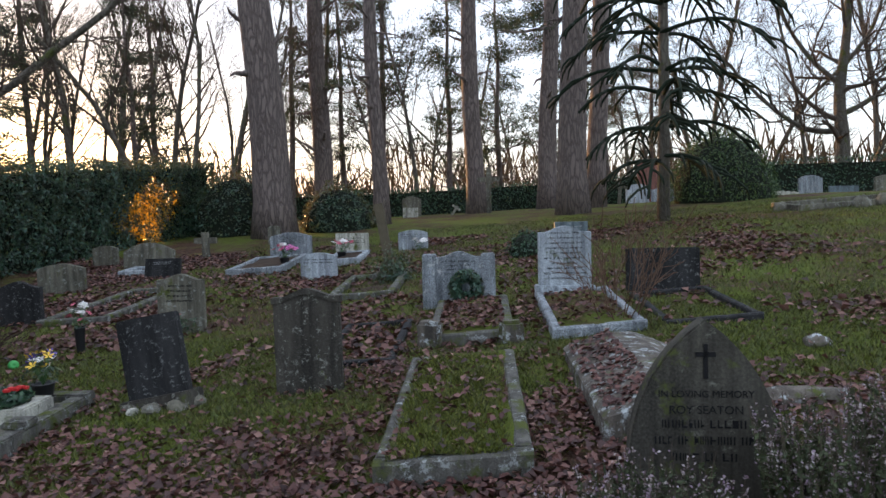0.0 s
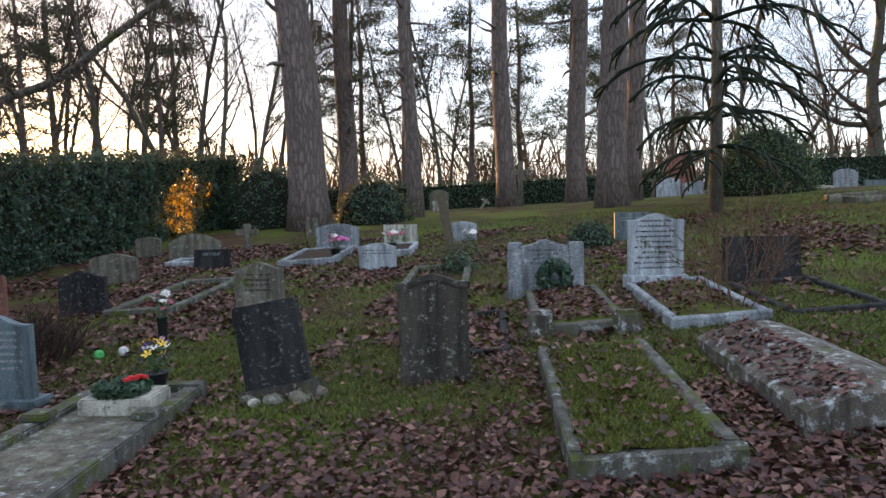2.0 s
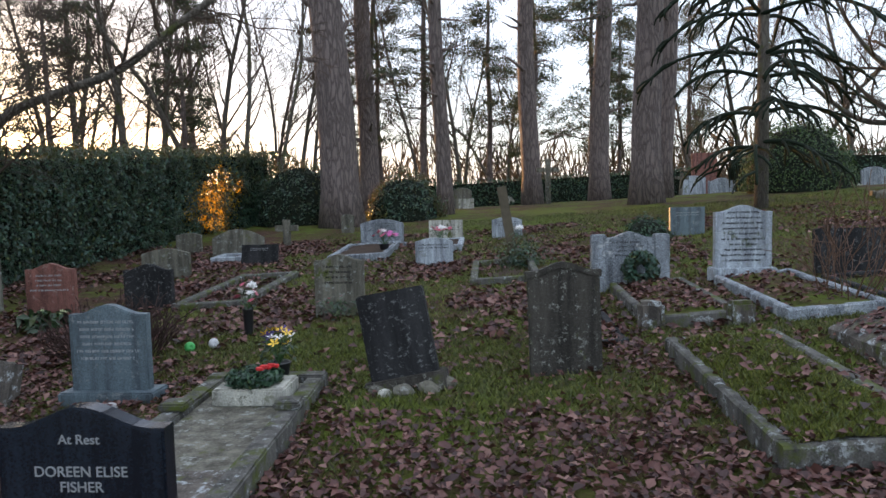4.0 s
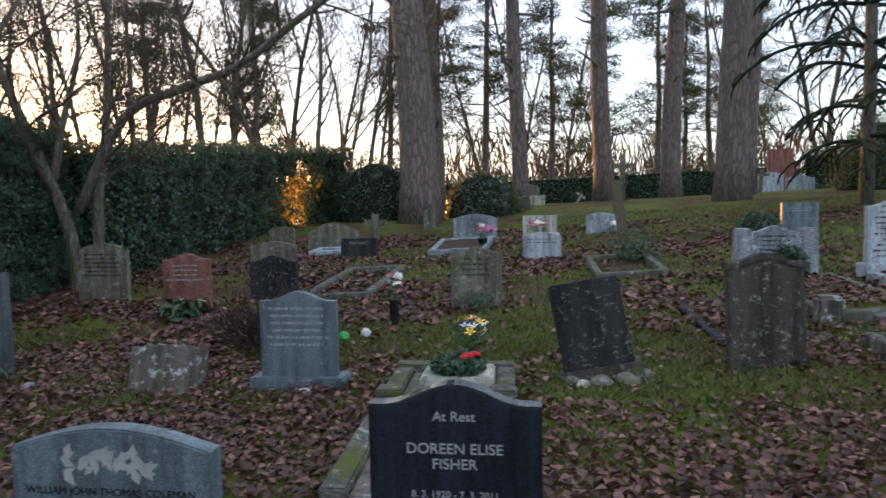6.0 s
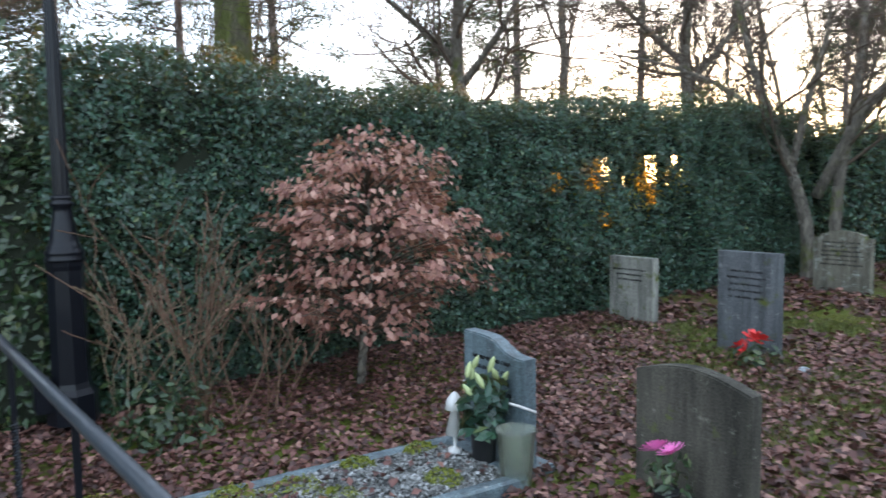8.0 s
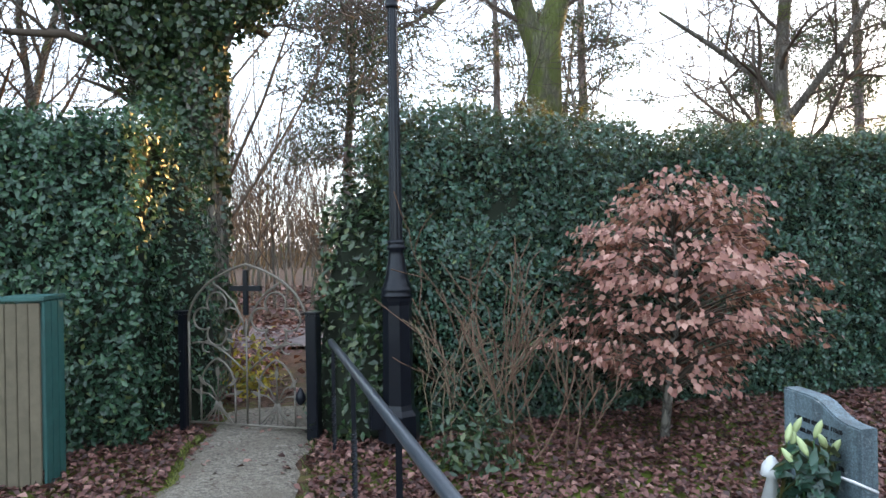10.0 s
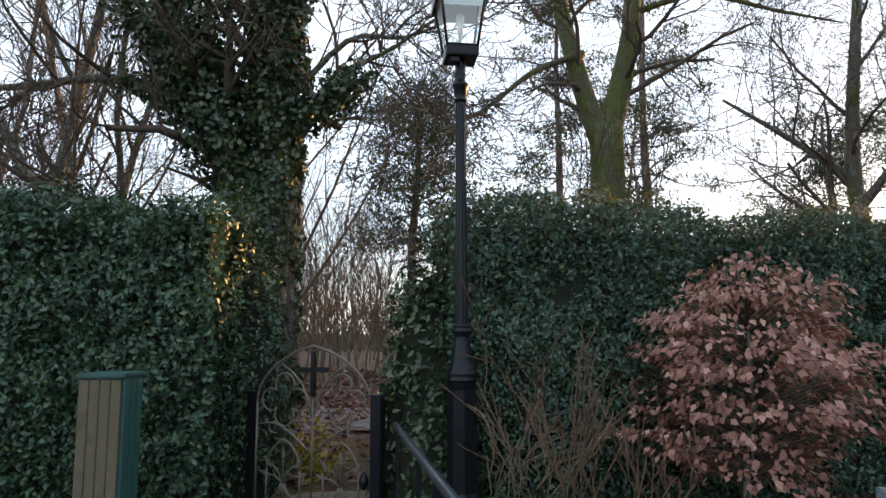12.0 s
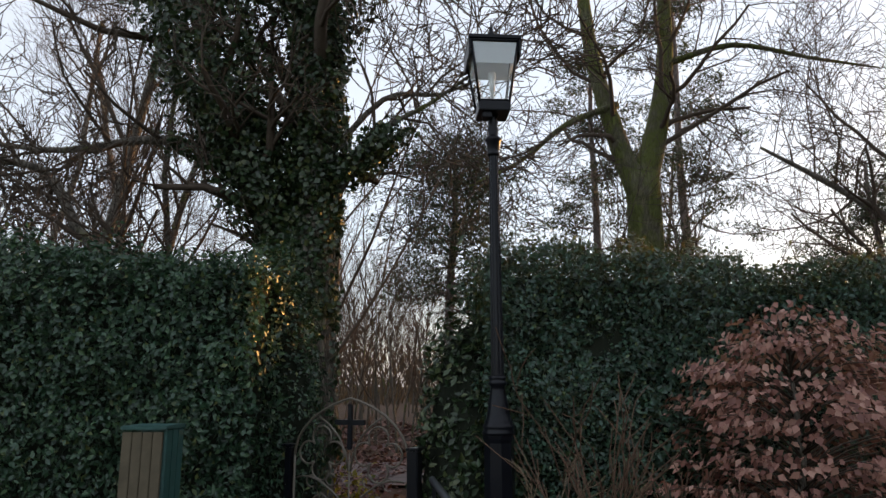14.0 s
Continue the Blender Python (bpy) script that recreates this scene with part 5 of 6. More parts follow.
def heather(x, y, r, h, n, label, seed):
    nr = np.random.default_rng(seed)
    rng = random.Random(seed)
    e = thing("heather", pose(x, y, gz(x, y)), label, "heather")
    verts, faces, gp, gd, fp, fd = [], [], [], [], [], []
    for k in range(n):
        a, s = rng.uniform(0, 6.283), rng.random() ** 0.5
        d = Vector((math.cos(a) * s, math.sin(a) * s, 2.6)).normalized()
        L = h * rng.uniform(0.75, 1.1)
        q0 = Vector((math.cos(a) * s * r * 0.6, math.sin(a) * s * r * 0.6, 0))
        q1 = q0 + d * L * 0.6 + Vector((math.cos(a), math.sin(a), 0)) * s * r * 0.25
        q2 = q1 + (d * 0.5 + Vector((0, 0, 0.5))) * L * 0.45
        tube([q0, q1, q2], [0.003, 0.0018, 0.0012], 3, verts, faces, False)
        for j in range(60):
            u = rng.random()
            gp.append(q0.lerp(q1, 0.25 + 1.5 * u) if u < 0.5 else q1.lerp(q2, (u - 0.5) * 1.7)), gd.append((d.x + rng.gauss(0, .6), d.y + rng.gauss(0, .6), d.z))
        for j in range(20 if k % 3 == 0 else 4):
            fp.append(q1.lerp(q2, 0.25 + 0.75 * rng.random()) + Vector((rng.gauss(0, .006), rng.gauss(0, .006), 0))), fd.append((rng.gauss(0, 1), rng.gauss(0, 1), 0.7))
    mesh_ob("stems", verts, faces, M["twig"], e)["kind"] = "stuff"
    leaf_mesh("sprigs", gp, nr.normal(0, 1, (len(gp), 3)), nr.uniform(0.020, 0.038, len(gp)), nr, 0.32, 0.05, 0.2, e, M["heather_green"], gd)
    leaf_mesh("blossom", fp, nr.normal(0, 1, (len(fp), 3)), nr.uniform(0.009, 0.016, len(fp)), nr, 0.7, 0.1, 0.4, e, M["heather"])


M["heather_green"] = leaf_mat("heather_sprigs", [(0, (0.026, 0.038, 0.016)), (1, (0.070, 0.092, 0.036))], 0.7, 0.2)
M["heather"] = leaf_mat("heather_blossom", [(0, (0.20, 0.13, 0.20)), (0.5, (0.32, 0.25, 0.31)), (1, (0.48, 0.43, 0.45))], 0.7, 0.3)
heather(0.53, 2.0, 0.10, 0.50, 380, "low mauve heather with grassy stems", 101)
heather(0.74, 2.06, 0.08, 0.58, 280, "mauve heather against a pointed stone", 102)
heather(1.36, 2.12, 0.13, 0.66, 480, "tall pale heather bush in flower", 103)
heather(1.72, 2.28, 0.15, 0.66, 440, "pale heather bush in flower", 104)

for k, (bx, by) in enumerate(((-13.2, -2.4), (-14.6, -0.6), (-13.6, -4.2), (-16.5, -2.8), (-17.5, 0.4))):
    twig_bush("bramble", bx, by, 16, 1.0, 1.1, "tangled brown bramble on the woodland floor", "twig_red", 160 + k, 2, 0.007)


# ---- path, gate, rail, lamp ----
def path_y(x):
    return -1.07 + 0.04 * math.sin((x + 9) * 0.9) + 0.165 * max(0, x + 7.9)


pv, pf = [], []
pxs = np.arange(-10.4, 7.01, 0.09)
for i, x in enumerate(pxs):
    for k in range(13):
        u = k / 12 - 0.5
        edge = noise.noise(Vector((x * 1.6, u * 3, 0))) + 0.6 * noise.noise(Vector((x * 5, u * 3, 2)))
        y = path_y(x) + u * (0.92 + 0.16 * edge * (abs(u) > 0.3))
        rim = 4 * u * u
        pv.append((x, y, gz(x, y) + 0.045 + 0.012 * noise.noise(Vector((x * 4, y * 4, 1))) - 0.085 * max(0, rim - 0.45)))
    if i:
        o = (i - 1) * 13
        for k in range(12):
            pf.append((o + k, o + 13 + k, o + 14 + k, o + k + 1))
tagged(mesh_ob("path", pv, pf, M["gravel"], smooth=True), "trodden pale gravel path leading to the gate", "path", kind="structure")
M["lane"] = plain_mat("damp_leafy_lane", (0.115, 0.088, 0.085), 0.8, 0, 0.5, 3, 0.8)
lv = [(x + 0.25 * math.sin(y * 0.4), y, gz(x, y) + 0.05) for y in np.arange(-16, 14, 0.5) for x in (-17.6, -16.6, -15.5, -14.4)]
tagged(mesh_ob("lane", lv, [(j * 4 + i, j * 4 + i + 1, j * 4 + i + 5, j * 4 + i + 4) for j in range(len(lv) // 4 - 1) for i in range(3)], M["lane"], smooth=True), "damp lane strewn with dull leaves beyond the gate", "road", kind="structure")


def iron(name, pts, r, parent, sides=6, mat="iron", label=""):
    v, f = tube(pts, r, sides)
    return mesh_ob(name, v, f, M[mat], parent, True, label)


M["rust_iron"] = plain_mat("worn_brown_iron", (0.115, 0.100, 0.080), 0.45, 0.25, 0.4, 40, 0.3)
M["wood_old"] = plain_mat("weathered_wood", (0.105, 0.088, 0.060), 0.85, 0, 0.45, 9, 0.6)
M["wood_green"] = plain_mat("peeling_green_paint", (0.016, 0.070, 0.062), 0.6, 0, 0.5, 9, 0.5)

GL, GR = Vector((-9.78, -1.79, 0)), Vector((-9.36, -0.60, 0))
gw = (GR - GL).length
gate_turn = math.degrees(math.atan2(GR.y - GL.y, GR.x - GL.x))
gate_z = -0.25
G = thing("iron_gate", pose(GL.x, GL.y, gate_z, 0, 0, gate_turn), "arched wrought-iron gate with a cross and trefoil scrolls", "gate")
x0, x1, top = 0.06, gw - 0.06, 1.42
mid, half, spring = (x0 + x1) / 2, (x1 - x0) / 2, 0.95


def arc(cx, cz, r, a0, a1, n=14):
    return [(cx + r * math.cos(radians(a0 + (a1 - a0) * i / n)), 0, cz + r * math.sin(radians(a0 + (a1 - a0) * i / n))) for i in range(n + 1)]


def pointed(xa, xb, z, peak, n=10):
    m, h = (xa + xb) / 2, (xb - xa) / 2
    left = [(xa + h * (1 - math.cos(radians(90 * i / n) * 0.75)) / (1 - math.cos(radians(67.5))), 0, z + (peak - z) * math.sin(radians(67.5 * i / n)) / math.sin(radians(67.5))) for i in range(n + 1)]
    return left + [(2 * m - p[0], 0, p[2]) for p in reversed(left[:-1])]


iron("stile", [(x0, 0, 0.0), (x0, 0, spring)], 0.011, G, 6, "rust_iron")
iron("stile", [(x1, 0, 0.0), (x1, 0, spring)], 0.011, G, 6, "rust_iron")
iron("bottom_rail", [(x0, 0, 0.03), (x1, 0, 0.03)], 0.012, G, 6, "rust_iron")
iron("arch", pointed(x0, x1, spring - 0.03, top), 0.011, G, 6, "rust_iron")
for s in (-1, 1):
    c = mid + s * half * 0.5
    iron("inner_arch", [(mid + s * half * 0.02, 0, 0.80), (mid + s * half * 0.06, 0, 0.94), (mid + s * half * 0.20, 0, 1.09), (mid + s * half * 0.38, 0, 1.19), (mid + s * half * 0.56, 0, 1.255)], 0.009, G, 6, "rust_iron")
    for a in (0, 90, 180, 270):
        ox, oz = 0.135 * math.cos(radians(a)), 0.135 * math.sin(radians(a))
        iron("trefoil_ring", arc(c + ox, 0.945 + oz, 0.097, a - 128, a + 128, 18), 0.009, G, 6, "rust_iron")
    iron("lower_arch", pointed(c - 0.17, c + 0.17, 0.34, 0.60), 0.009, G, 6, "rust_iron")
    for u in (-0.17, 0.17):
        iron("lower_bar", [(c + u, 0, 0.03), (c + u, 0, 0.345)], 0.009, G, 6, "rust_iron")
    iron("cross_arch", [(mid + s * half * (0.04 + 0.9 * u), 0, 0.50 + 0.24 * math.sin(1.9 * u)) for u in (0, 0.15, 0.3, 0.45, 0.6, 0.75, 0.9, 1.0)], 0.009, G, 6, "rust_iron")
    for a in (-60, -40, -20, 0, 20, 40, 60):
        sn = math.sin(radians(a))
        iron("fan_bar", [(c + sn * 0.19, 0, 0.04), (c + sn * 0.13, 0, 0.09), (c + sn * 0.05, 0, 0.16), (c + sn * 0.02, 0, 0.23)], 0.006, G, 5, "rust_iron")
    for a, l in ((-70, 0.20), (-42, 0.23), (0, 0.26), (42, 0.23), (70, 0.20)):
        sn, cs = math.sin(radians(a)), math.cos(radians(a))
        bx, bz = c + sn * l, 0.24 + cs * l * 0.9
        iron("lily_stem", [(c, 0, 0.22), (c + sn * l * 0.45, 0, 0.24 + cs * l * 0.65), (bx, 0, bz)], 0.006, G, 5, "rust_iron")
        lb = bmesh.new()
        ring = [lb.verts.new((bx + sn * p * 0.055 + cs * w, yy, bz + cs * p * 0.055 - sn * w)) for yy in (-0.005, 0.005) for p, w in ((-1, 0), (0, 0.02), (1.3, 0), (0, -0.02))]
        lb.faces.new(ring[:4]), lb.faces.new(list(reversed(ring[4:])))
        for k in range(4):
            lb.faces.new((ring[k], ring[k + 4], ring[(k + 1) % 4 + 4], ring[(k + 1) % 4]))
        part("iron_leaf", lb, M["rust_iron"], G)
    for u, z in ((-0.10, 0.72), (0.10, 0.70)):
        iron("scroll", arc(c + u * s, z, 0.05, 20, 300, 12), 0.007, G, 5, "rust_iron")
iron("centre_bar", [(mid, 0, 0.03), (mid, 0, 0.95)], 0.009, G, 5, "rust_iron")
cb = box_bm(mid - 0.022, mid + 0.022, -0.014, 0.014, 0.98, 1.37, 0.004)
box_bm(mid - 0.15, mid + 0.15, -0.014, 0.014, 1.19, 1.235, 0, cb)
part("cross", cb, M["iron"], G, "black iron cross")
lv, lf = lathe([(0.008, 0.0), (0.035, -0.05), (0.045, -0.09), (0.03, -0.13), (0.01, -0.15)], 10)
lo = mesh_ob("latch_weight", lv, lf, M["iron"], G, True, "hanging black iron latch weight")
lo.location = (x1 - 0.05, -0.03, 0.38)
for P, nm in ((GL, "slim dark gate post"), (GR, "dark wooden gate post with ironwork")):
    g0 = gz(P.x, P.y)
    e = thing("gate_post", pose(P.x, P.y, g0, 0, 0, gate_turn), nm, "post")
    part("post", box_bm(*((-0.032, 0.032, -0.032, 0.032) if P is GL else (-0.05, 0.05, -0.05, 0.05)), -0.2, 0.74 - g0, 0.008, wear=0.004), M["iron"], e)
    part("cap", box_bm(-0.058, 0.058, -0.058, 0.058, 0.742 - g0, 0.765 - g0, 0.006), M["iron"], e)

# handrail with twisted uprights
R0, R1 = Vector((-9.01, -0.42, 0.555)), Vector((-4.75, 0.375, 0.555))
H = thing("handrail", pose(0, 0, 0), "black iron handrail on twisted square uprights", "railing")
rv, rf = tube([R0 + Vector((-0.06, 0, -0.04)), R0, R0.lerp(R1, 0.5), R1, R1 + Vector((0.07, 0.01, -0.05))], 0.027, 14)
mesh_ob("rail", rv, rf, M["rail_paint"], H, True)
for u in (0.03, 0.305, 0.63, 0.97):
    q = R0.lerp(R1, u)
    g0 = gz(q.x, q.y)
    verts, faces = [], []
    n = 60
    for i in range(n + 1):
        z = g0 - 0.1 + (q.z - g0 + 0.09) * i / n
        f = i / n
        tw = 0 if f < 0.2 or f > 0.62 else (f - 0.2) / 0.42
        tw = (1 if f > 0.62 else tw) * math.pi * 5
        for k in range(4):
            a = tw + math.pi / 4 + k * math.pi / 2
            verts.append((q.x + 0.019 * math.cos(a), q.y + 0.019 * math.sin(a), z))
        if i:
            o = (i - 1) * 4
            for k in range(4):
                faces.append((o + k, o + (k + 1) % 4, o + 4 + (k + 1) % 4, o + 4 + k))
    mesh_ob("upright", verts, faces, M["iron"], H)

# lamp post
LP = (-8.975, 0.105)
L = thing("lamp_post", pose(*LP, -0.12, 0, 0, 8), "black cast-iron lamp post with a glazed square lantern", "lamp post")
bm = bmesh.new()
pr = [(0.165, -0.1), (0.165, 0.10), (0.135, 0.14), (0.125, 0.18), (0.115, 0.96), (0.125, 0.99), (0.128, 1.02)]
v, f = lathe(pr, 8)
mesh_ob("pedestal", v, f, M["iron"], L)
v, f = lathe([(0.128, 1.02), (0.130, 1.04), (0.118, 1.055), (0.126, 1.075), (0.126, 1.09), (0.110, 1.105), (0.112, 1.12), (0.098, 1.14), (0.088, 1.19), (0.080, 1.25), (0.068, 1.31), (0.060, 1.36), (0.058, 1.39), (0.074, 1.405), (0.074, 1.425), (0.060, 1.435), (0.070, 1.45), (0.070, 1.462), (0.052, 1.475)], 28)
mesh_ob("turned_collar", v, f, M["iron"], L, True)
sh, sf = [], []
n, sides = 8, 40
for i in range(n + 1):
    z = 1.47 + (3.32 - 1.47) * i / n
    r = 0.053 - 0.013 * i / n
    for k in range(sides):
        rr = r * (1 - 0.10 * (k % 4 in (1, 2)))
        a = 2 * math.pi * k / sides
        sh.append((rr * math.cos(a), rr * math.sin(a), z))
    if i:
        o = (i - 1) * sides
        for k in range(sides):
            sf.append((o + k, o + (k + 1) % sides, o + sides + (k + 1) % sides, o + sides + k))
mesh_ob("fluted_shaft", sh, sf, M["iron"], L)
v, f = lathe([(0.042, 3.30), (0.056, 3.31), (0.056, 3.325), (0.046, 3.335), (0.052, 3.36), (0.060, 3.42), (0.072, 3.44), (0.072, 3.46), (0.048, 3.475), (0.040, 3.50), (0.050, 3.54), (0.038, 3.57), (0.046, 3.60), (0.034, 3.64), (0.050, 3.67)], 20)
mesh_ob("capital", v, f, M["iron"], L, True)
LZ = 3.67
b_half, t_half, g0_, g1_ = 0.125, 0.200, LZ + 0.09, LZ + 0.60
tray = box_bm(-0.135, 0.135, -0.135, 0.135, LZ, LZ + 0.085, 0.006)
part("tray", tray, M["iron"], L)
part("gear_box", box_bm(0.02, 0.10, -0.10, -0.02, LZ - 0.05, LZ - 0.002, 0.006), M["iron"], L)
glass, gt, gb = nodes_of("lantern_glass")
gb.inputs["Base Color"].default_value = (0.9, 0.92, 0.92, 1)
gb.inputs["Roughness"].default_value, gb.inputs["Metallic"].default_value = 0.05, 1.0
clear, blend = nd(gt, "BsdfTransparent"), nd(gt, "MixShader")
clear.inputs[0].default_value = (0.95, 0.97, 0.97, 1)
blend.inputs[0].default_value = 0.10
gt.links.new(clear.outputs[0], blend.inputs[1])
gt.links.new(gb.outputs[0], blend.inputs[2])
gt.links.new(blend.outputs[0], gt.nodes["Material Output"].inputs[0])
M["glass"] = glass
for k in range(4):
    c, s = math.cos(k * math.pi / 2), math.sin(k * math.pi / 2)
    rot = lambda x, y, z: (c * x - s * y, s * x + c * y, z)
    iron("corner_bar", [rot(-b_half, -b_half, g0_ - 0.02), rot(-t_half, -t_half, g1_)], 0.012, L, 4)
    iron("bottom_bar", [rot(-b_half, -b_half, g0_), rot(b_half, -b_half, g0_)], 0.012, L, 4)
    iron("top_bar", [rot(-t_half, -t_half, g1_), rot(t_half, -t_half, g1_)], 0.016, L, 4)
    pane = mesh_ob("pane", [rot(-b_half, -b_half, g0_), rot(b_half, -b_half, g0_), rot(t_half, -t_half, g1_), rot(-t_half, -t_half, g1_)], [(0, 1, 2, 3)], M["glass"], L, False, "slightly frosted glass pane")
    pane.visible_shadow = False
    if k in (0, 2):
        part("hood_side", box_bm(-0.215, 0.215, 0.205 if k == 2 else -0.222, 0.222 if k == 2 else -0.205, g1_ - 0.13, g1_ + 0.008, 0.004), M["iron"], L)
v = [(-0.225, -0.225, g1_ + 0.012), (0.225, -0.225, g1_ + 0.012), (0.225, 0.225, g1_ + 0.012), (-0.225, 0.225, g1_ + 0.012), (-0.225, -0.225, g1_ + 0.04), (0.225, -0.225, g1_ + 0.04), (0.225, 0.225, g1_ + 0.04), (-0.225, 0.225, g1_ + 0.04), (0, 0, g1_ + 0.075)]
mesh_ob("roof", v, [(3, 2, 1, 0), (0, 1, 5, 4), (1, 2, 6, 5), (2, 3, 7, 6), (3, 0, 4, 7), (4, 5, 8), (5, 6, 8), (6, 7, 8), (7, 4, 8)], M["iron"], L)
M["milk_glass"] = leaf_mat("milky_diffuser", [(0, (0.7, 0.74, 0.76)), (1, (0.72, 0.76, 0.78))], 0.4, 0.3, (0.75, 0.78, 0.80))
M["white_enamel"] = plain_mat("white_enamel", (0.78, 0.80, 0.80), 0.4)
for k in range(4):
    c, s = math.cos(k * math.pi / 2), math.sin(k * math.pi / 2)
    u = 0.62
    hb_, zb_ = b_half + (t_half - b_half) * u - 0.004, g0_ + (g1_ - g0_) * u
    mesh_ob("opal_pane", [(c * x - s * y, s * x + c * y, z) for x, y, z in ((-hb_, -hb_, zb_), (hb_, -hb_, zb_), (t_half - 0.004, -t_half + 0.004, g1_ - 0.012), (-t_half + 0.004, -t_half + 0.004, g1_ - 0.012))], [(0, 1, 2, 3)], M["milk_glass"], L)
part("ceiling_plate", box_bm(-0.185, 0.185, -0.185, 0.185, g1_ - 0.004, g1_ + 0.004), M["white_enamel"], L, "white enamelled lantern ceiling")
v, f = lathe([(0.014, LZ + 0.09), (0.014, LZ + 0.22), (0.026, LZ + 0.225), (0.026, LZ + 0.29), (0.022, LZ + 0.31), (0.034, LZ + 0.35), (0.036, LZ + 0.375), (0.026, LZ + 0.40), (0.004, LZ + 0.41)], 14)
mesh_ob("bulb", v, f, M["white_enamel"], L, True, "unlit white bulb")
v, f = lathe([(0.03, g1_ + 0.085), (0.014, g1_ + 0.11), (0.034, g1_ + 0.14), (0.036, g1_ + 0.16), (0.018, g1_ + 0.185), (0.020, g1_ + 0.20), (0.009, g1_ + 0.24), (0.002, g1_ + 0.31)], 12)
mesh_ob("finial", v, f, M["iron"], L, True)
part("gear_cover", box_bm(-0.06, 0.09, -0.24, -0.13, 0.0, 0.24, 0.01), M["iron"], L)

# green-painted wooden bin by the hedge
Bx = thing("wooden_bin", pose(-8.45, -2.50, gz(-8.45, -2.50), 0, 0, 92), "tall wooden bin with peeling boards and a green painted side", "bin")
hb = 1.0 - gz(-8.45, -2.50)
for k in range(4):
    part("board", box_bm(-0.15 + k * 0.076, -0.078 + k * 0.076, -0.02, 0.0, -0.05, hb - 0.05, 0.004), M["wood_old"], Bx)
for k in range(3):
    part("side_board", box_bm(0.156, 0.176, 0.0 + k * 0.101, 0.098 + k * 0.101, -0.05, hb - 0.04, 0.004), M["wood_green"], Bx)
part("back_board", box_bm(-0.15, 0.15, 0.285, 0.305, -0.05, hb - 0.04, 0.004), M["wood_green"], Bx)
part("lid", box_bm(-0.165, 0.185, -0.03, 0.32, hb - 0.035, hb - 0.005, 0.006), M["wood_green"], Bx)

# ---- graves in detail ----
# ledger grave behind the black stone: kerbs, slab, block, wreath, pansies
LG = thing("ledger_grave", pose(-3.30, 4.10, 0, 0, 0, 2), "long stone grave with raised kerbs and a mossy slab", "grave")
lz = 0.03
for s in (-1, 1):
    part("side_kerb", box_bm(s * 0.37 - 0.065, s * 0.37 + 0.065, -1.05, 1.06, -0.35, lz + 0.06, 0.012, wear=0.006), M["kerb"], LG)
    part("kerb_block", box_bm(s * 0.36 - 0.085, s * 0.36 + 0.085, 0.28, 0.44, lz + 0.061, lz + 0.11, 0.012, wear=0.004), M["kerb"], LG)
part("head_kerb", box_bm(-0.44, 0.44, 1.062, 1.20, -0.35, lz + 0.075, 0.012, wear=0.006), M["kerb"], LG)
part("foot_slab", box_bm(-0.303, 0.303, -1.05, -0.55, -0.3, lz + 0.03, 0.01, wear=0.004), M["lichened"], LG)
part("slab", box_bm(-0.303, 0.303, -0.545, 1.058, -0.3, lz + 0.02, 0.01, wear=0.006), M["weathered"], LG)
VB = tagged(part("memorial_block", box_bm(-3.51, -3.03, 4.60, 4.98, 0.045, 0.165, 0.014, wear=0.003), M["pale"]), "low white-topped memorial block on a grave slab", "memorial")


def wreath(x, y, z, r, label, seed, tilt=0, bow=None, n=900, size=0.05, mat="yew"):
    nr = np.random.default_rng(seed)
    e = thing("wreath", pose(x, y, z, tilt, 0, 0), label, "wreath")
    a = nr.random(n) * 2 * math.pi
    b = nr.random(n) * 2 * math.pi
    q = r * 0.36 * nr.random(n) ** 0.4
    c = np.stack([np.cos(a) * (r * 0.66 + q * np.cos(b)), np.sin(a) * (r * 0.66 + q * np.cos(b)), r * 0.26 + q * np.sin(b) * 0.7], 1)
    d = np.stack([np.cos(a) * np.cos(b), np.sin(a) * np.cos(b), np.sin(b)], 1)
    leaf_mesh("foliage", c, d, nr.uniform(0.6, 1.3, n) * size, nr, 0.4, 0.1, 0.5, e, M[mat])
    if bow:
        bb = bmesh.new()
        for k in range(5):
            t = -0.6 + k * 0.35
            box_bm(r * 0.1 + 0.02 * k, r * 0.1 + 0.02 * k + 0.05, r * 0.3 * t, r * 0.3 * t + 0.035, r * 0.5 + 0.01 * (k % 2), r * 0.5 + 0.022 + 0.01 * (k % 2), 0.004, bb)
        part("ribbon_bow", bb, M[bow], e, "red ribbon bow")
    return e


for nm, c in (("ribbon_red", (0.55, 0.03, 0.03)), ("petal_white", (0.75, 0.73, 0.70)), ("petal_yellow", (0.75, 0.48, 0.04)), ("petal_purple", (0.10, 0.06, 0.24)), ("petal_pink", (0.66, 0.16, 0.42)), ("petal_rose", (0.55, 0.10, 0.16)), ("bud_green", (0.30, 0.35, 0.16)), ("plastic_black", (0.015, 0.016, 0.018)), ("plastic_white", (0.5, 0.5, 0.49)), ("plastic_green", (0.05, 0.35, 0.08)), ("leaf_green", (0.05, 0.12, 0.035))):
    M[nm] = plain_mat(nm, c, 0.5, 0, 0.2, 30, 0.1)
M["plastic_clear"], _t, _b = nodes_of("clear_plastic_pot")
_b.inputs["Base Color"].default_value = (0.80, 0.84, 0.74, 1)
_b.inputs["Roughness"].default_value, _b.inputs["Transmission Weight"].default_value, _b.inputs["IOR"].default_value = 0.22, 0.92, 1.1


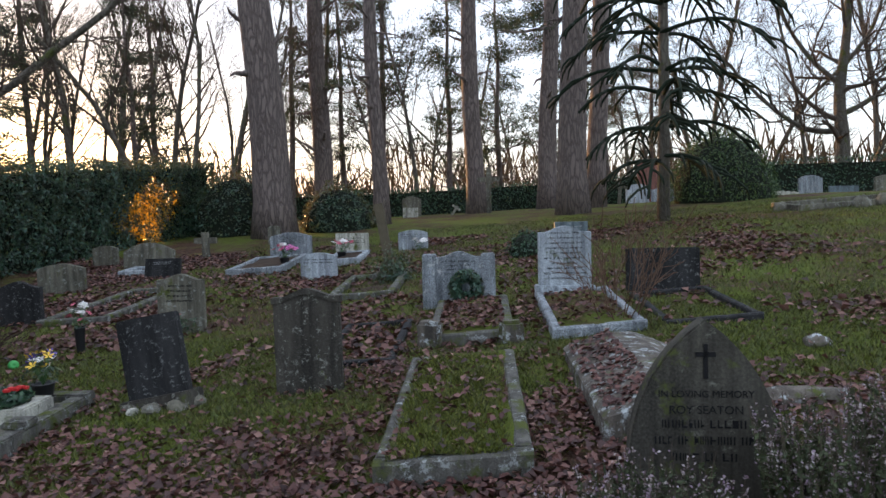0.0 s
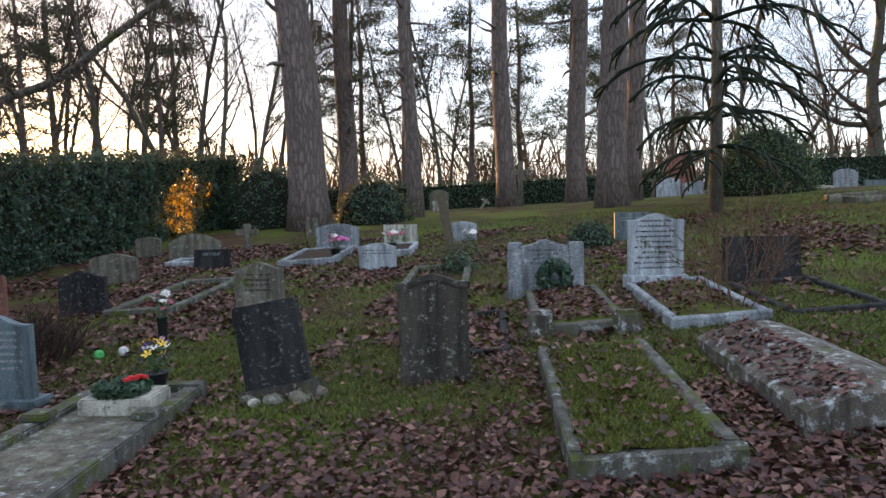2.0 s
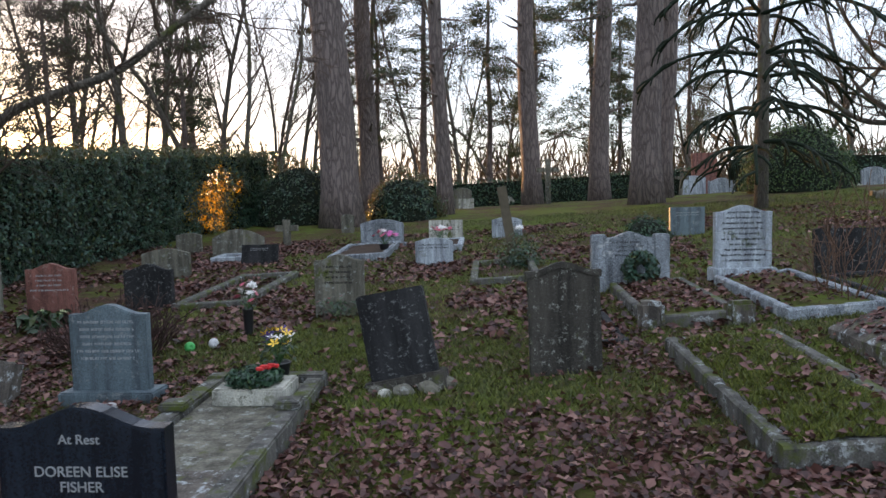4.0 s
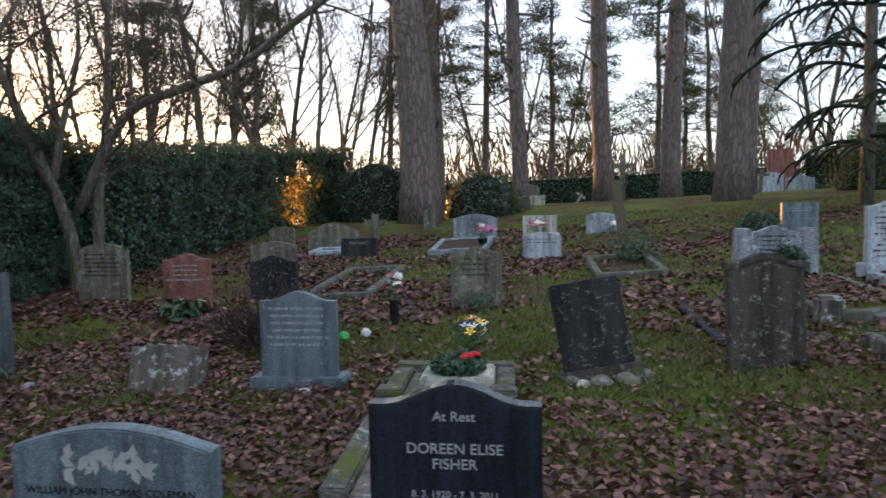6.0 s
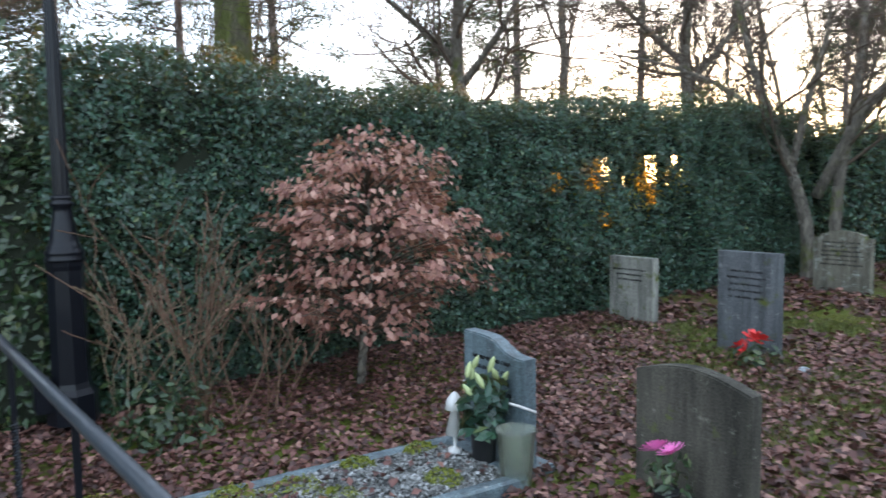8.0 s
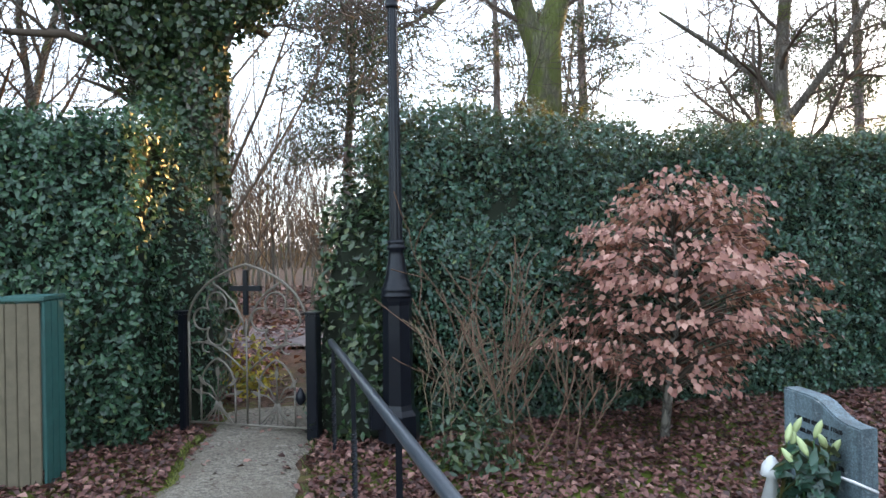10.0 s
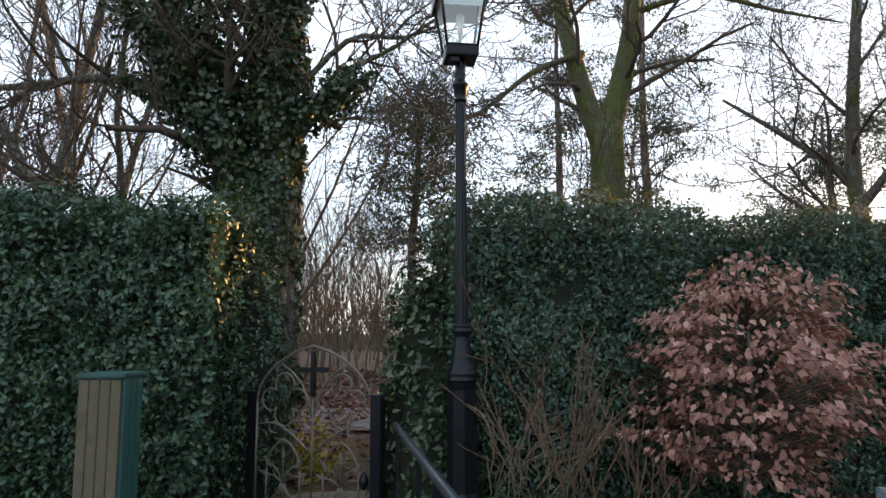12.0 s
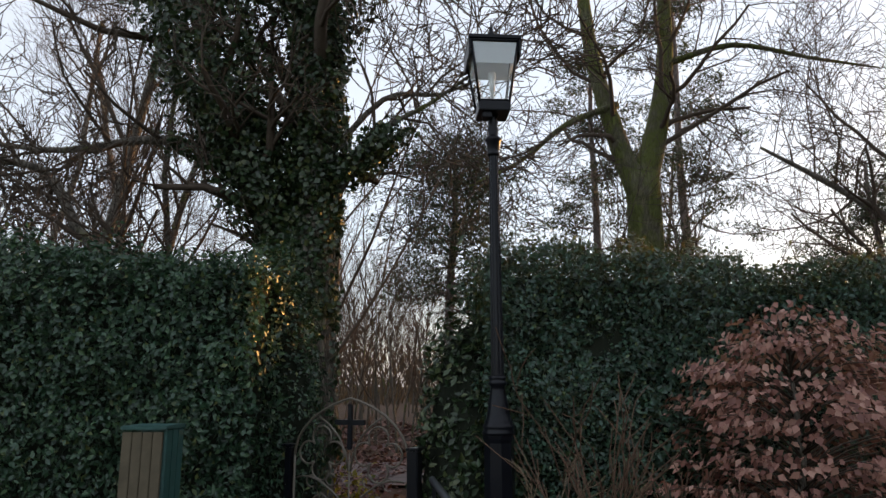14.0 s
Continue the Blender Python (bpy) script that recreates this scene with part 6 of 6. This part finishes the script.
def blossom_bm(r, petals, cup=0.3, layers=1):
    bm = bmesh.new()
    for l in range(layers):
        rr = r * (1 - 0.22 * l)
        for k in range(petals):
            a = 2 * math.pi * (k + 0.5 * l) / petals
            w = 2.4 * rr / petals
            u, v = Vector((math.cos(a), math.sin(a), 0)), Vector((-math.sin(a), math.cos(a), 0))
            z = cup * rr * (1 + 0.8 * l)
            ps = [Vector((0, 0, 0.1 * rr * l)), u * rr * 0.55 + v * w * 0.5 + Vector((0, 0, z * 0.6)), u * rr + v * w * 0.25 + Vector((0, 0, z)), u * rr - v * w * 0.25 + Vector((0, 0, z)), u * rr * 0.55 - v * w * 0.5 + Vector((0, 0, z * 0.6))]
            bm.faces.new([bm.verts.new(q) for q in ps])
    return bm


def bouquet(x, y, z, h, spread, colors, label, seed, pot=None, pot_h=0.12, pot_r=0.06, n=14, fr=0.03, petals=5, layers=1, leaves=120, leaf=0.05, name="flower_pot", greens="ivy"):
    """Flowers in a pot: the pot, leaves, stems, and each flower head."""
    rng = random.Random(seed)
    nr = np.random.default_rng(seed)
    e = thing(name, pose(x, y, z), label, "flowers")
    if pot:
        v, f = lathe([(pot_r * 0.72, 0), (pot_r * 0.78, 0.01), (pot_r, pot_h * 0.93), (pot_r * 1.06, pot_h * 0.94), (pot_r * 1.06, pot_h), (pot_r * 0.9, pot_h), (pot_r * 0.85, pot_h * 0.85)], 18)
        mesh_ob("pot", v, f, M[pot], e, True)
    b = pot_h * 0.9 if pot else 0.0
    gp, gn = [], []
    for k in range(leaves):
        a, s = rng.uniform(0, 6.28), rng.random() ** 0.5
        gp.append((math.cos(a) * s * spread, math.sin(a) * s * spread, b + (h - b) * rng.uniform(0.05, 0.8)))
        gn.append((math.cos(a), math.sin(a), 0.8))
    if leaves:
        leaf_mesh("foliage", gp, gn, nr.uniform(0.6, 1.3, leaves) * leaf, nr, 0.45, 0.1, 0.5, e, M[greens])
    sv, sf = [], []
    for k in range(n):
        a, s = rng.uniform(0, 6.28), rng.random() ** 0.5
        q = Vector((math.cos(a) * s * spread, math.sin(a) * s * spread, h * (1 - 0.22 * s * s) * rng.uniform(0.9, 1.05)))
        tube([(0, 0, b * 0.9), (q.x * 0.5, q.y * 0.5, (b + q.z) * 0.5), tuple(q)], 0.003, 4, sv, sf, False)
        bl = mesh_ob("bud", *lathe([(0.004, 0), (0.014, 0.02), (0.018, 0.05), (0.012, 0.08), (0.002, 0.1)], 8), M[colors[k % len(colors)]], e, True) if petals == 0 else part("flower_head", blossom_bm(fr * rng.uniform(0.85, 1.15), petals, 0.35, layers), M[colors[k % len(colors)]], e)
        bl.matrix_local = Matrix.Translation(q) @ Euler((rng.uniform(-.2, .9), rng.uniform(-.6, .6), a)).to_matrix().to_4x4()
    mesh_ob("stems", sv, sf, M["leaf_green"], e)
    return e


wreath(-3.27, 4.76, 0.16, 0.19, "flat green wreath with a red ribbon on a white block", 111, 0, "ribbon_red", 1300, 0.05)
bouquet(-3.22, 5.14, 0.105, 0.34, 0.14, ("petal_yellow", "petal_purple", "petal_white", "petal_purple", "petal_yellow"), "pot of yellow, purple and white pansies", 112, "plastic_black", 0.11, 0.085, 18, 0.042, 5, 1, 90)
wreath(0.04, 8.24, 0.50, 0.21, "dark green laurel wreath leaning on a granite headstone", 113, 80, None, 800, 0.08, "laurel")
bouquet(-4.23, 7.3, gz(-4.23, 7.3), 0.55, 0.12, ("petal_white", "petal_rose", "petal_white"), "dark grave vase of white and red flowers", 114, "plastic_black", 0.30, 0.055, 12, 0.045, 6, 2, 50)
bouquet(-3.75, 13.6, gz(-3.75, 13.6) + 0.12, 0.36, 0.25, ("petal_pink", "petal_white", "petal_rose"), "pink, white and red flowers inside a granite kerb", 115, "plastic_black", 0.12, 0.1, 16, 0.07, 6, 2, 60)
bouquet(-2.7, 14.2, gz(-2.7, 14.2) + 0.08, 0.36, 0.25, ("petal_rose", "petal_white"), "red and white flowers inside a marble kerb", 116, "plastic_black", 0.12, 0.1, 14, 0.07, 6, 2, 60)
bouquet(-1.15, 15.0, gz(-1.15, 15.0), 0.25, 0.15, ("petal_white",), "white flowers before a small headstone", 117, None, 0.1, 0.08, 9, 0.07, 6, 2, 40)
bouquet(-7.35, 5.28, gz(-7.35, 5.28) + 0.02, 0.20, 0.22, ("ribbon_red",), "bright red flower among green leaves on the ground", 118, None, 0, 0, 5, 0.10, 5, 2, 60, 0.09)
bouquet(-5.80, 2.48, gz(-5.80, 2.48), 0.36, 0.11, ("petal_pink",), "two big pink carnations in a dark pot", 119, "plastic_black", 0.14, 0.06, 3, 0.075, 12, 3, 70, 0.06)
bouquet(-7.12, 8.2, gz(-7.12, 8.2), 0.26, 0.3, ("bud_green",), "green daffodil shoots before a red headstone", 120, None, 0, 0, 6, 0.03, 5, 1, 130, 0.17)
bouquet(-3.42, 7.98, gz(-3.42, 7.98), 0.25, 0.22, ("petal_rose",), "low plants and red flowers before a mossy headstone", 121, None, 0, 0, 5, 0.03, 5, 1, 150, 0.06)
# lilies and pots before the scrolled stone
LX, LY = -6.75, 2.08
lg = gz(LX, LY) + 0.01
bouquet(LX, LY, lg, 0.60, 0.13, ("bud_green",), "lily buds with long leaves in a black pot", 122, "plastic_black", 0.25, 0.075, 9, 0.045, 0, 1, 190, 0.11, greens="laurel")
cp = thing("clear_pot", pose(-6.50, 2.12, gz(-6.50, 2.12) + 0.01), "tapered clear plastic pot half full of water", "pot")
v, f = lathe([(0.075, 0), (0.08, 0.005), (0.105, 0.30), (0.109, 0.30), (0.109, 0.31), (0.098, 0.31), (0.072, 0.01)], 22)
mesh_ob("pot", v, f, M["plastic_clear"], cp, True)
fg = thing("white_ornament", pose(-6.90, 1.98, gz(-6.90, 1.98) + 0.05), "white bell-shaped ornament on a stake", "ornament")
v, f = lathe([(0.036, 0.0), (0.040, 0.08), (0.010, 0.09), (0.010, 0.16), (0.055, 0.165), (0.022, 0.30), (0.055, 0.31), (0.045, 0.36), (0.018, 0.40), (0.004, 0.41)], 14)
mesh_ob("ornament_body", v, f, M["plastic_white"], fg, True)
iron("ribbon", [(-7.14, 2.19, lg + 0.42), (-6.85, 2.20, lg + 0.38), (-6.60, 2.21, lg + 0.40), (-6.56, 2.3, lg + 0.36)], 0.008, None, 5, "plastic_white")
tagged(bpy.data.objects["ribbon"], "white ribbon tied round a headstone", "ribbon")
# gravel plot with its kerb
kerb_set(-7.24, -6.42, 0.45, 2.14, 0.08, 0.085, "slate", "blue-grey kerb round a plot of white gravel and moss", "gravel", 0.6)
nr = np.random.default_rng(130)
n = 9000
gx, gy = nr.uniform(-7.15, -6.51, n), nr.uniform(0.55, 2.05, n)
gpos = np.stack([gx, gy, [gz(a, b) + 0.055 + 0.035 * math.sin(math.pi * (a + 7.208) / 0.756) + 0.025 * noise.noise(Vector((a * 4, b * 4, 7))) + 0.012 * nr.random() for a, b in zip(gx, gy)]], 1)
M["chip"] = leaf_mat("white_gravel_chips", [(0, (0.06, 0.06, 0.055)), (0.5, (0.17, 0.175, 0.17)), (1, (0.36, 0.37, 0.37))], 0.7, 0.0)
tagged(leaf_mesh("gravel_chips", gpos, np.tile((0, 0, 1.0), (n, 1)), nr.uniform(0.018, 0.04, n), nr, 0.8, 0.3, 0.5, None, M["chip"]), "white gravel chips on a grave", "gravel", kind="stuff")

# wooden cross, far crosses, small stones
def cross(x, y, h, span, t, mat, label, lean=0, tilt=0, turn=0, bar=0.70):
    e = thing("grave_cross", pose(x, y, gz(x, y), tilt, lean, turn), label, "cross")
    part("shaft", box_bm(-t / 2, t / 2, -t / 2.4, t / 2.4, -0.2, h, 0.008), M[mat], e)
    if span:
        part("arm", box_bm(-span / 2, -t / 2 + 0.002, -t / 2.6, t / 2.6, h * bar, h * bar + t * 0.9, 0.006), M[mat], e)
        part("arm", box_bm(t / 2 - 0.002, span / 2, -t / 2.6, t / 2.6, h * bar, h * bar + t * 0.9, 0.006), M[mat], e)
    return e


cross(-1.28, 11.4, 1.25, 0, 0.15, "wood_old", "leaning weathered wooden grave post", -9)
cross(0.55, 26.5, 1.72, 0.85, 0.19, "weathered", "tall stone cross on the grass", 0)
cross(5.6, 27, 0.85, 0.5, 0.12, "weathered", "small stone cross under the pines", 4)
cross(-1.0, 29, 0.45, 0.4, 0.10, "pale", "small fallen stone cross", 35)
cross(-6.6, 16.6, 0.62, 0.55, 0.16, "weathered", "squat stone cross below the hedge", 0, 0, 0, 0.55)
for x, y, w, h, sh, mt, lb in ((-2.9, 31, 0.85, 0.95, "arch", "weathered", "dark stone under the far hedge"), (-3.9, 27, 0.8, 0.32, "flat", "weathered", "low grey stone block"), (-2.6, 27.5, 0.6, 0.4, "flat", "pale", "low pale stone block"),
        (7.1, 30.5, 1.0, 0.85, "bow", "white", "white headstone near the conifer"), (8.2, 30.3, 1.1, 0.7, "ogee", "granite", "pale headstone near the clipped bush"), (8.0, 32, 1.1, 1.9, "flat", "red", "tall reddish memorial block"),
        (14.0, 29.5, 0.95, 0.9, "shoulder", "granite", "pale grey headstone by the far hedge"), (15.6, 30, 1.2, 0.45, "slope", "slate", "low leaning bluish stone"), (17.2, 29.5, 1.2, 0.85, "bow", "weathered", "brown headstone by the far hedge"), (12.6, 29, 1.4, 0.25, "rough", "pale", "broken pale stones in the grass"),
        (18.6, 29, 1.0, 0.8, "arch", "granite", "grey headstone by the far hedge"), (-5.6, 19.0, 0.34, 0.5, "arch", "weathered", "small dark headstone by the big pine")):
    headstone(x, y, w, h, sh, mt, lb, 0.14, tilt=-2)


def boulder(x, y, rx, ry, rz, label, seed, mat="lichened"):
    bm = bmesh.new()
    bmesh.ops.create_icosphere(bm, subdivisions=3, radius=1)
    for v in bm.verts:
        k = 1 + 0.28 * noise.noise(v.co * 1.6 + Vector((seed, 0, 0))) + 0.08 * noise.noise(v.co * 5)
        v.co = Vector((v.co.x * rx * k, v.co.y * ry * k, v.co.z * rz * k))
    ob = part("boulder", bm, M[mat], None, "", True)
    ob.matrix_world = pose(x, y, gz(x, y) + rz * 0.3)
    tagged(ob, label, "stone")


boulder(2.80, 5.4, 0.10, 0.09, 0.06, "pale lichened boulder in the grass", 1)
boulder(2.15, 4.2, 0.3, 0.1, 0.08, "half-buried pale stone in the grass", 2)
for k, (x, y, s) in enumerate(((7.3, 16.6, 0.16), (8.6, 15.6, 0.2), (9.2, 15.8, 0.2), (9.9, 16.3, 0.22), (7.9, 16.0, 0.12))):
    boulder(x, y, s, s * 0.9, s, "rough kerb stone of an old plot", 10 + k, "weathered")
kerb_set(7.4, 9.9, 15.8, 17.4, 0.14, 0.14, "weathered", "sunken old stone kerb round a plot")
kerb_set(-5.9, -4.9, 9.0, 11.6, 0.12, 0.10, "kerb", "low pale stone kerb overgrown with leaves", "soil", -0.3)
kerb_set(-7.4, -6.4, 13.9, 14.6, 0.12, 0.12, "white", "white kerb stones below a broad headstone")
kerb_set(-1.95, -1.0, 9.4, 11.3, 0.10, 0.10, "kerb", "low stone kerb round an overgrown grave", "soil", -0.3)
kerb_set(-1.3, -0.55, 5.9, 7.6, 0.08, 0.05, "blackened", "sunken dark kerb behind a weathered stone")
# small odds and ends on the ground
for x, y, mt, lb in ((-4.62, 6.75, "plastic_green", "small green plastic pot lying on its side"), (-4.42, 6.85, "plastic_white", "small white plastic pot lying on its side"), (-4.45, 5.02, "plastic_white", "white upturned pierced grave vase"), (-2.42, 4.97, "pale", "pale upturned pierced grave vase"), (-6.9, 4.1, "pale", "round white pierced vase in the leaves"), (-6.95, 5.35, "granite", "small square stone flower holder")):
    e = thing("grave_pot", pose(x, y, gz(x, y) + 0.045, 80 if "side" in lb else 0, 0, 40), lb, "pot")
    v, f = lathe([(0.045, -0.045), (0.052, -0.035), (0.050, -0.015), (0.038, 0.005), (0.02, 0.012), (0.012, 0.006)], 16)
    mesh_ob("pot_body", v, f, M[mt], e, True)
# carved daffodils on the bowed headstone
nr = np.random.default_rng(140)
sp, sn = [], []
for k in range(7):
    u = (k - 3) / 3
    for j in range(5):
        sp.append((u * 0.15 + nr.normal(0, .012), -0.047, 0.55 - abs(u) * 0.03 + nr.normal(0, .02))), sn.append((0, -1, 0))
carved = leaf_mesh("carved_spray", sp, sn, nr.uniform(0.05, 0.085, len(sp)), nr, 0.5, 0.04, 0.05, W, M["letter_light"])
carved["kind"] = "stuff"

# ---- grass and fallen leaves ----
def scatter(n, x0, x1, y0, y1, rng, keep):
    out = []
    while len(out) < n:
        x, y = rng.uniform(x0, x1), rng.uniform(y0, y1)
        if keep(x, y) > rng.random():
            out.append((x, y))
    return out


def leafy(x, y):
    """How thick the fallen leaves lie: drifts near the path and under the hedge, thin on the moss."""
    k = noise.noise(Vector((x * 0.55, y * 0.55, 2))) + 0.6 * noise.noise(Vector((x * 1.9, y * 1.9, 4)))
    k += 0.45 if y < 4.6 else 0.0
    k += 0.22 if x < -5.2 else 0.0
    k -= 0.25 if x > 1.5 else 0.0
    for cx, cy, cr in ((-3.0, 6.7, 0.8), (-8.2, 7.2, 0.8), (-1.7, 6.2, 0.6), (-2.6, 3.9, 0.5)):      # cushions of moss
        k -= 0.7 * max(0.0, 1 - ((x - cx) ** 2 + (y - cy) ** 2) / (cr * cr))
    if abs(y - path_y(x)) < 0.5 + 0.2 * noise.noise(Vector((x * 1.5, y * 1.5, 8))):
        return 0.07
    if -0.28 < x < 0.36 and 3.48 < y < 5.4:
        return 0.14
    if -7.2 < x < -6.46 and 0.5 < y < 2.1:
        return 0.12
    return min(1.0, max(0.04, (0.42 if y < 4.6 else 0.27) + 1.1 * k))


rng = random.Random(151)
nr = np.random.default_rng(151)


def lay(n, box, name, label, smin, smax):
    pts = scatter(n, *box, rng, leafy)
    pos = np.array([(x, y, gz(x, y) + 0.035 * noise.noise(Vector((x * 1.3, y * 1.3, 0))) + 0.012 + 0.035 * rng.random()) for x, y in pts])
    for p in pos:
        if -0.29 < p[0] < 0.37 and 3.47 < p[1] < 5.45:
            p[2] += 0.125 + 0.035 * math.sin(math.pi * (p[0] + 0.30) / 0.68) + 0.025 * noise.noise(Vector((p[0] * 4, p[1] * 4, 7)))
    tagged(leaf_mesh(name, pos, np.tile((0, 0, 1.0), (n, 1)), nr.uniform(smin, smax, n), nr, 0.72, 0.20, 0.38, None, M["litter"]), label, "leaves", kind="stuff")


lay(85000, (-10.2, 4.5, -3.0, 6.2), "fallen_leaves", "brown and reddish fallen oak and beech leaves", 0.032, 0.076)
lay(20000, (-10.5, 6.0, 6.2, 17), "fallen_leaves", "brown fallen leaves between the graves", 0.06, 0.12)
lay(12000, (-19, -10.6, -7, 3), "fallen_leaves", "fallen leaves beyond the gate", 0.07, 0.14)
lay(9000, (-34, -10.5, -14, 12), "fallen_leaves", "fallen leaves on the woodland floor", 0.12, 0.25)


n = 420
ex, ey = nr.uniform(-0.40, -0.08, n) , nr.uniform(-0.9, 0.88, n)
ez = gz(1.32, 4.72) + 0.02 + 0.085 + (ex + 0.40) * 0.36 + 0.012
tagged(leaf_mesh("fallen_leaves", np.stack([1.32 + ex, 4.72 + ey, ez], 1), np.tile((-0.35, 0, 1.0), (n, 1)), nr.uniform(0.03, 0.07, n), nr, 0.72, 0.2, 0.3, None, M["litter"]), "brown leaves lying on a coped stone", "leaves", kind="stuff")


def leaves_on(x0, x1, y0, y1, h, n, label):
    """Fallen leaves on the filling of a kerbed grave, h above the ground."""
    px, py = nr.uniform(x0, x1, n), nr.uniform(y0, y1, n)
    pz = [gz(a, b) + h + 0.035 * math.sin(math.pi * (a - x0) / (x1 - x0)) + 0.012 + 0.02 * nr.random() for a, b in zip(px, py)]
    tagged(leaf_mesh("fallen_leaves", np.stack([px, py, pz], 1), np.tile((0, 0, 1.0), (n, 1)), nr.uniform(0.035, 0.08, n), nr, 0.72, 0.2, 0.4, None, M["litter"]), label, "leaves", kind="stuff")


leaves_on(-0.22, 0.45, 6.50, 8.20, 0.077, 620, "brown leaves filling a kerbed grave")
leaves_on(0.96, 1.64, 6.40, 8.20, 0.06, 260, "brown leaves scattered on a planted grave")
leaves_on(-7.15, -6.51, 0.55, 2.0, 0.06, 110, "brown leaves lying on gravel")


def grassy(x, y):
    if abs(y - path_y(x)) < 0.45 + 0.25 * noise.noise(Vector((x * 1.5, y * 1.5, 8))) or (-7.2 < x < -6.46 and 0.5 < y < 2.1):
        return 0.02
    if -0.28 < x < 0.36 and 3.48 < y < 5.4:
        return 1.0
    return max(0.04, 1.0 - 0.95 * leafy(x, y))


def grass_patch(n, box, name, label, h0, h1, mat="grass"):
    pts = scatter(n, *box, rng, grassy)
    v = np.empty((n, 3, 3))
    for i, (x, y) in enumerate(pts):
        a, h, w = rng.uniform(0, 6.28), rng.uniform(h0, h1), rng.uniform(0.004, 0.008) * (1 + h0 * 8)
        z = gz(x, y) + 0.035 * noise.noise(Vector((x * 1.3, y * 1.3, 0))) - 0.005
        if -0.29 < x < 0.37 and 3.47 < y < 5.45:
            z = gz(x, y) + 0.11 + 0.035 * math.sin(math.pi * (x + 0.30) / 0.68) + 0.025 * noise.noise(Vector((x * 4, y * 4, 7)))
        b = rng.uniform(0, 6.28)
        v[i, 0] = (x - math.cos(a) * w, y - math.sin(a) * w, z)
        v[i, 1] = (x + math.cos(a) * w, y + math.sin(a) * w, z)
        v[i, 2] = (x + math.cos(b) * h * 0.7, y + math.sin(b) * h * 0.7, z + h)
    me = bpy.data.meshes.new(name)
    me.vertices.add(n * 3)
    me.vertices.foreach_set("co", v.ravel())
    me.loops.add(n * 3)
    me.loops.foreach_set("vertex_index", np.arange(n * 3))
    me.polygons.add(n)
    me.polygons.foreach_set("loop_start", np.arange(0, n * 3, 3))
    me.update(calc_edges=True)
    me.materials.append(M[mat])
    tagged(new(name, me), label, "grass", kind="stuff")


grass_patch(9000, (-9.6, -6.5, -3.2, -1.35), "grass", "mossy grass along the edge of the path", 0.02, 0.05, "moss_grass")
grass_patch(110000, (-9.6, 4.5, -3.0, 7.5), "grass", "short mossy winter grass", 0.02, 0.06)
grass_patch(9000, (-3.8, -2.2, 5.9, 7.5), "grass", "cushion of bright moss between the graves", 0.012, 0.03, "moss_grass")
grass_patch(7000, (-9.0, -7.4, 6.4, 8.0), "grass", "cushion of bright moss between the graves", 0.012, 0.03, "moss_grass")
grass_patch(36000, (-5, 3.5, 2.5, 7.5), "grass", "yellow-green moss between the graves", 0.012, 0.03, "moss_grass")
grass_patch(30000, (-6, 11, 7.0, 18), "grass", "yellow-green moss up the slope", 0.02, 0.05, "moss_grass")
grass_patch(60000, (-6, 12, 7.5, 20), "grass", "short rough grass up the slope", 0.03, 0.09)

grass_patch(14000, (-0.28, 0.36, 3.48, 5.42), "grass", "short mossy grass on the kerbed grave", 0.015, 0.042, "moss_grass")   # grass on the mossy grave
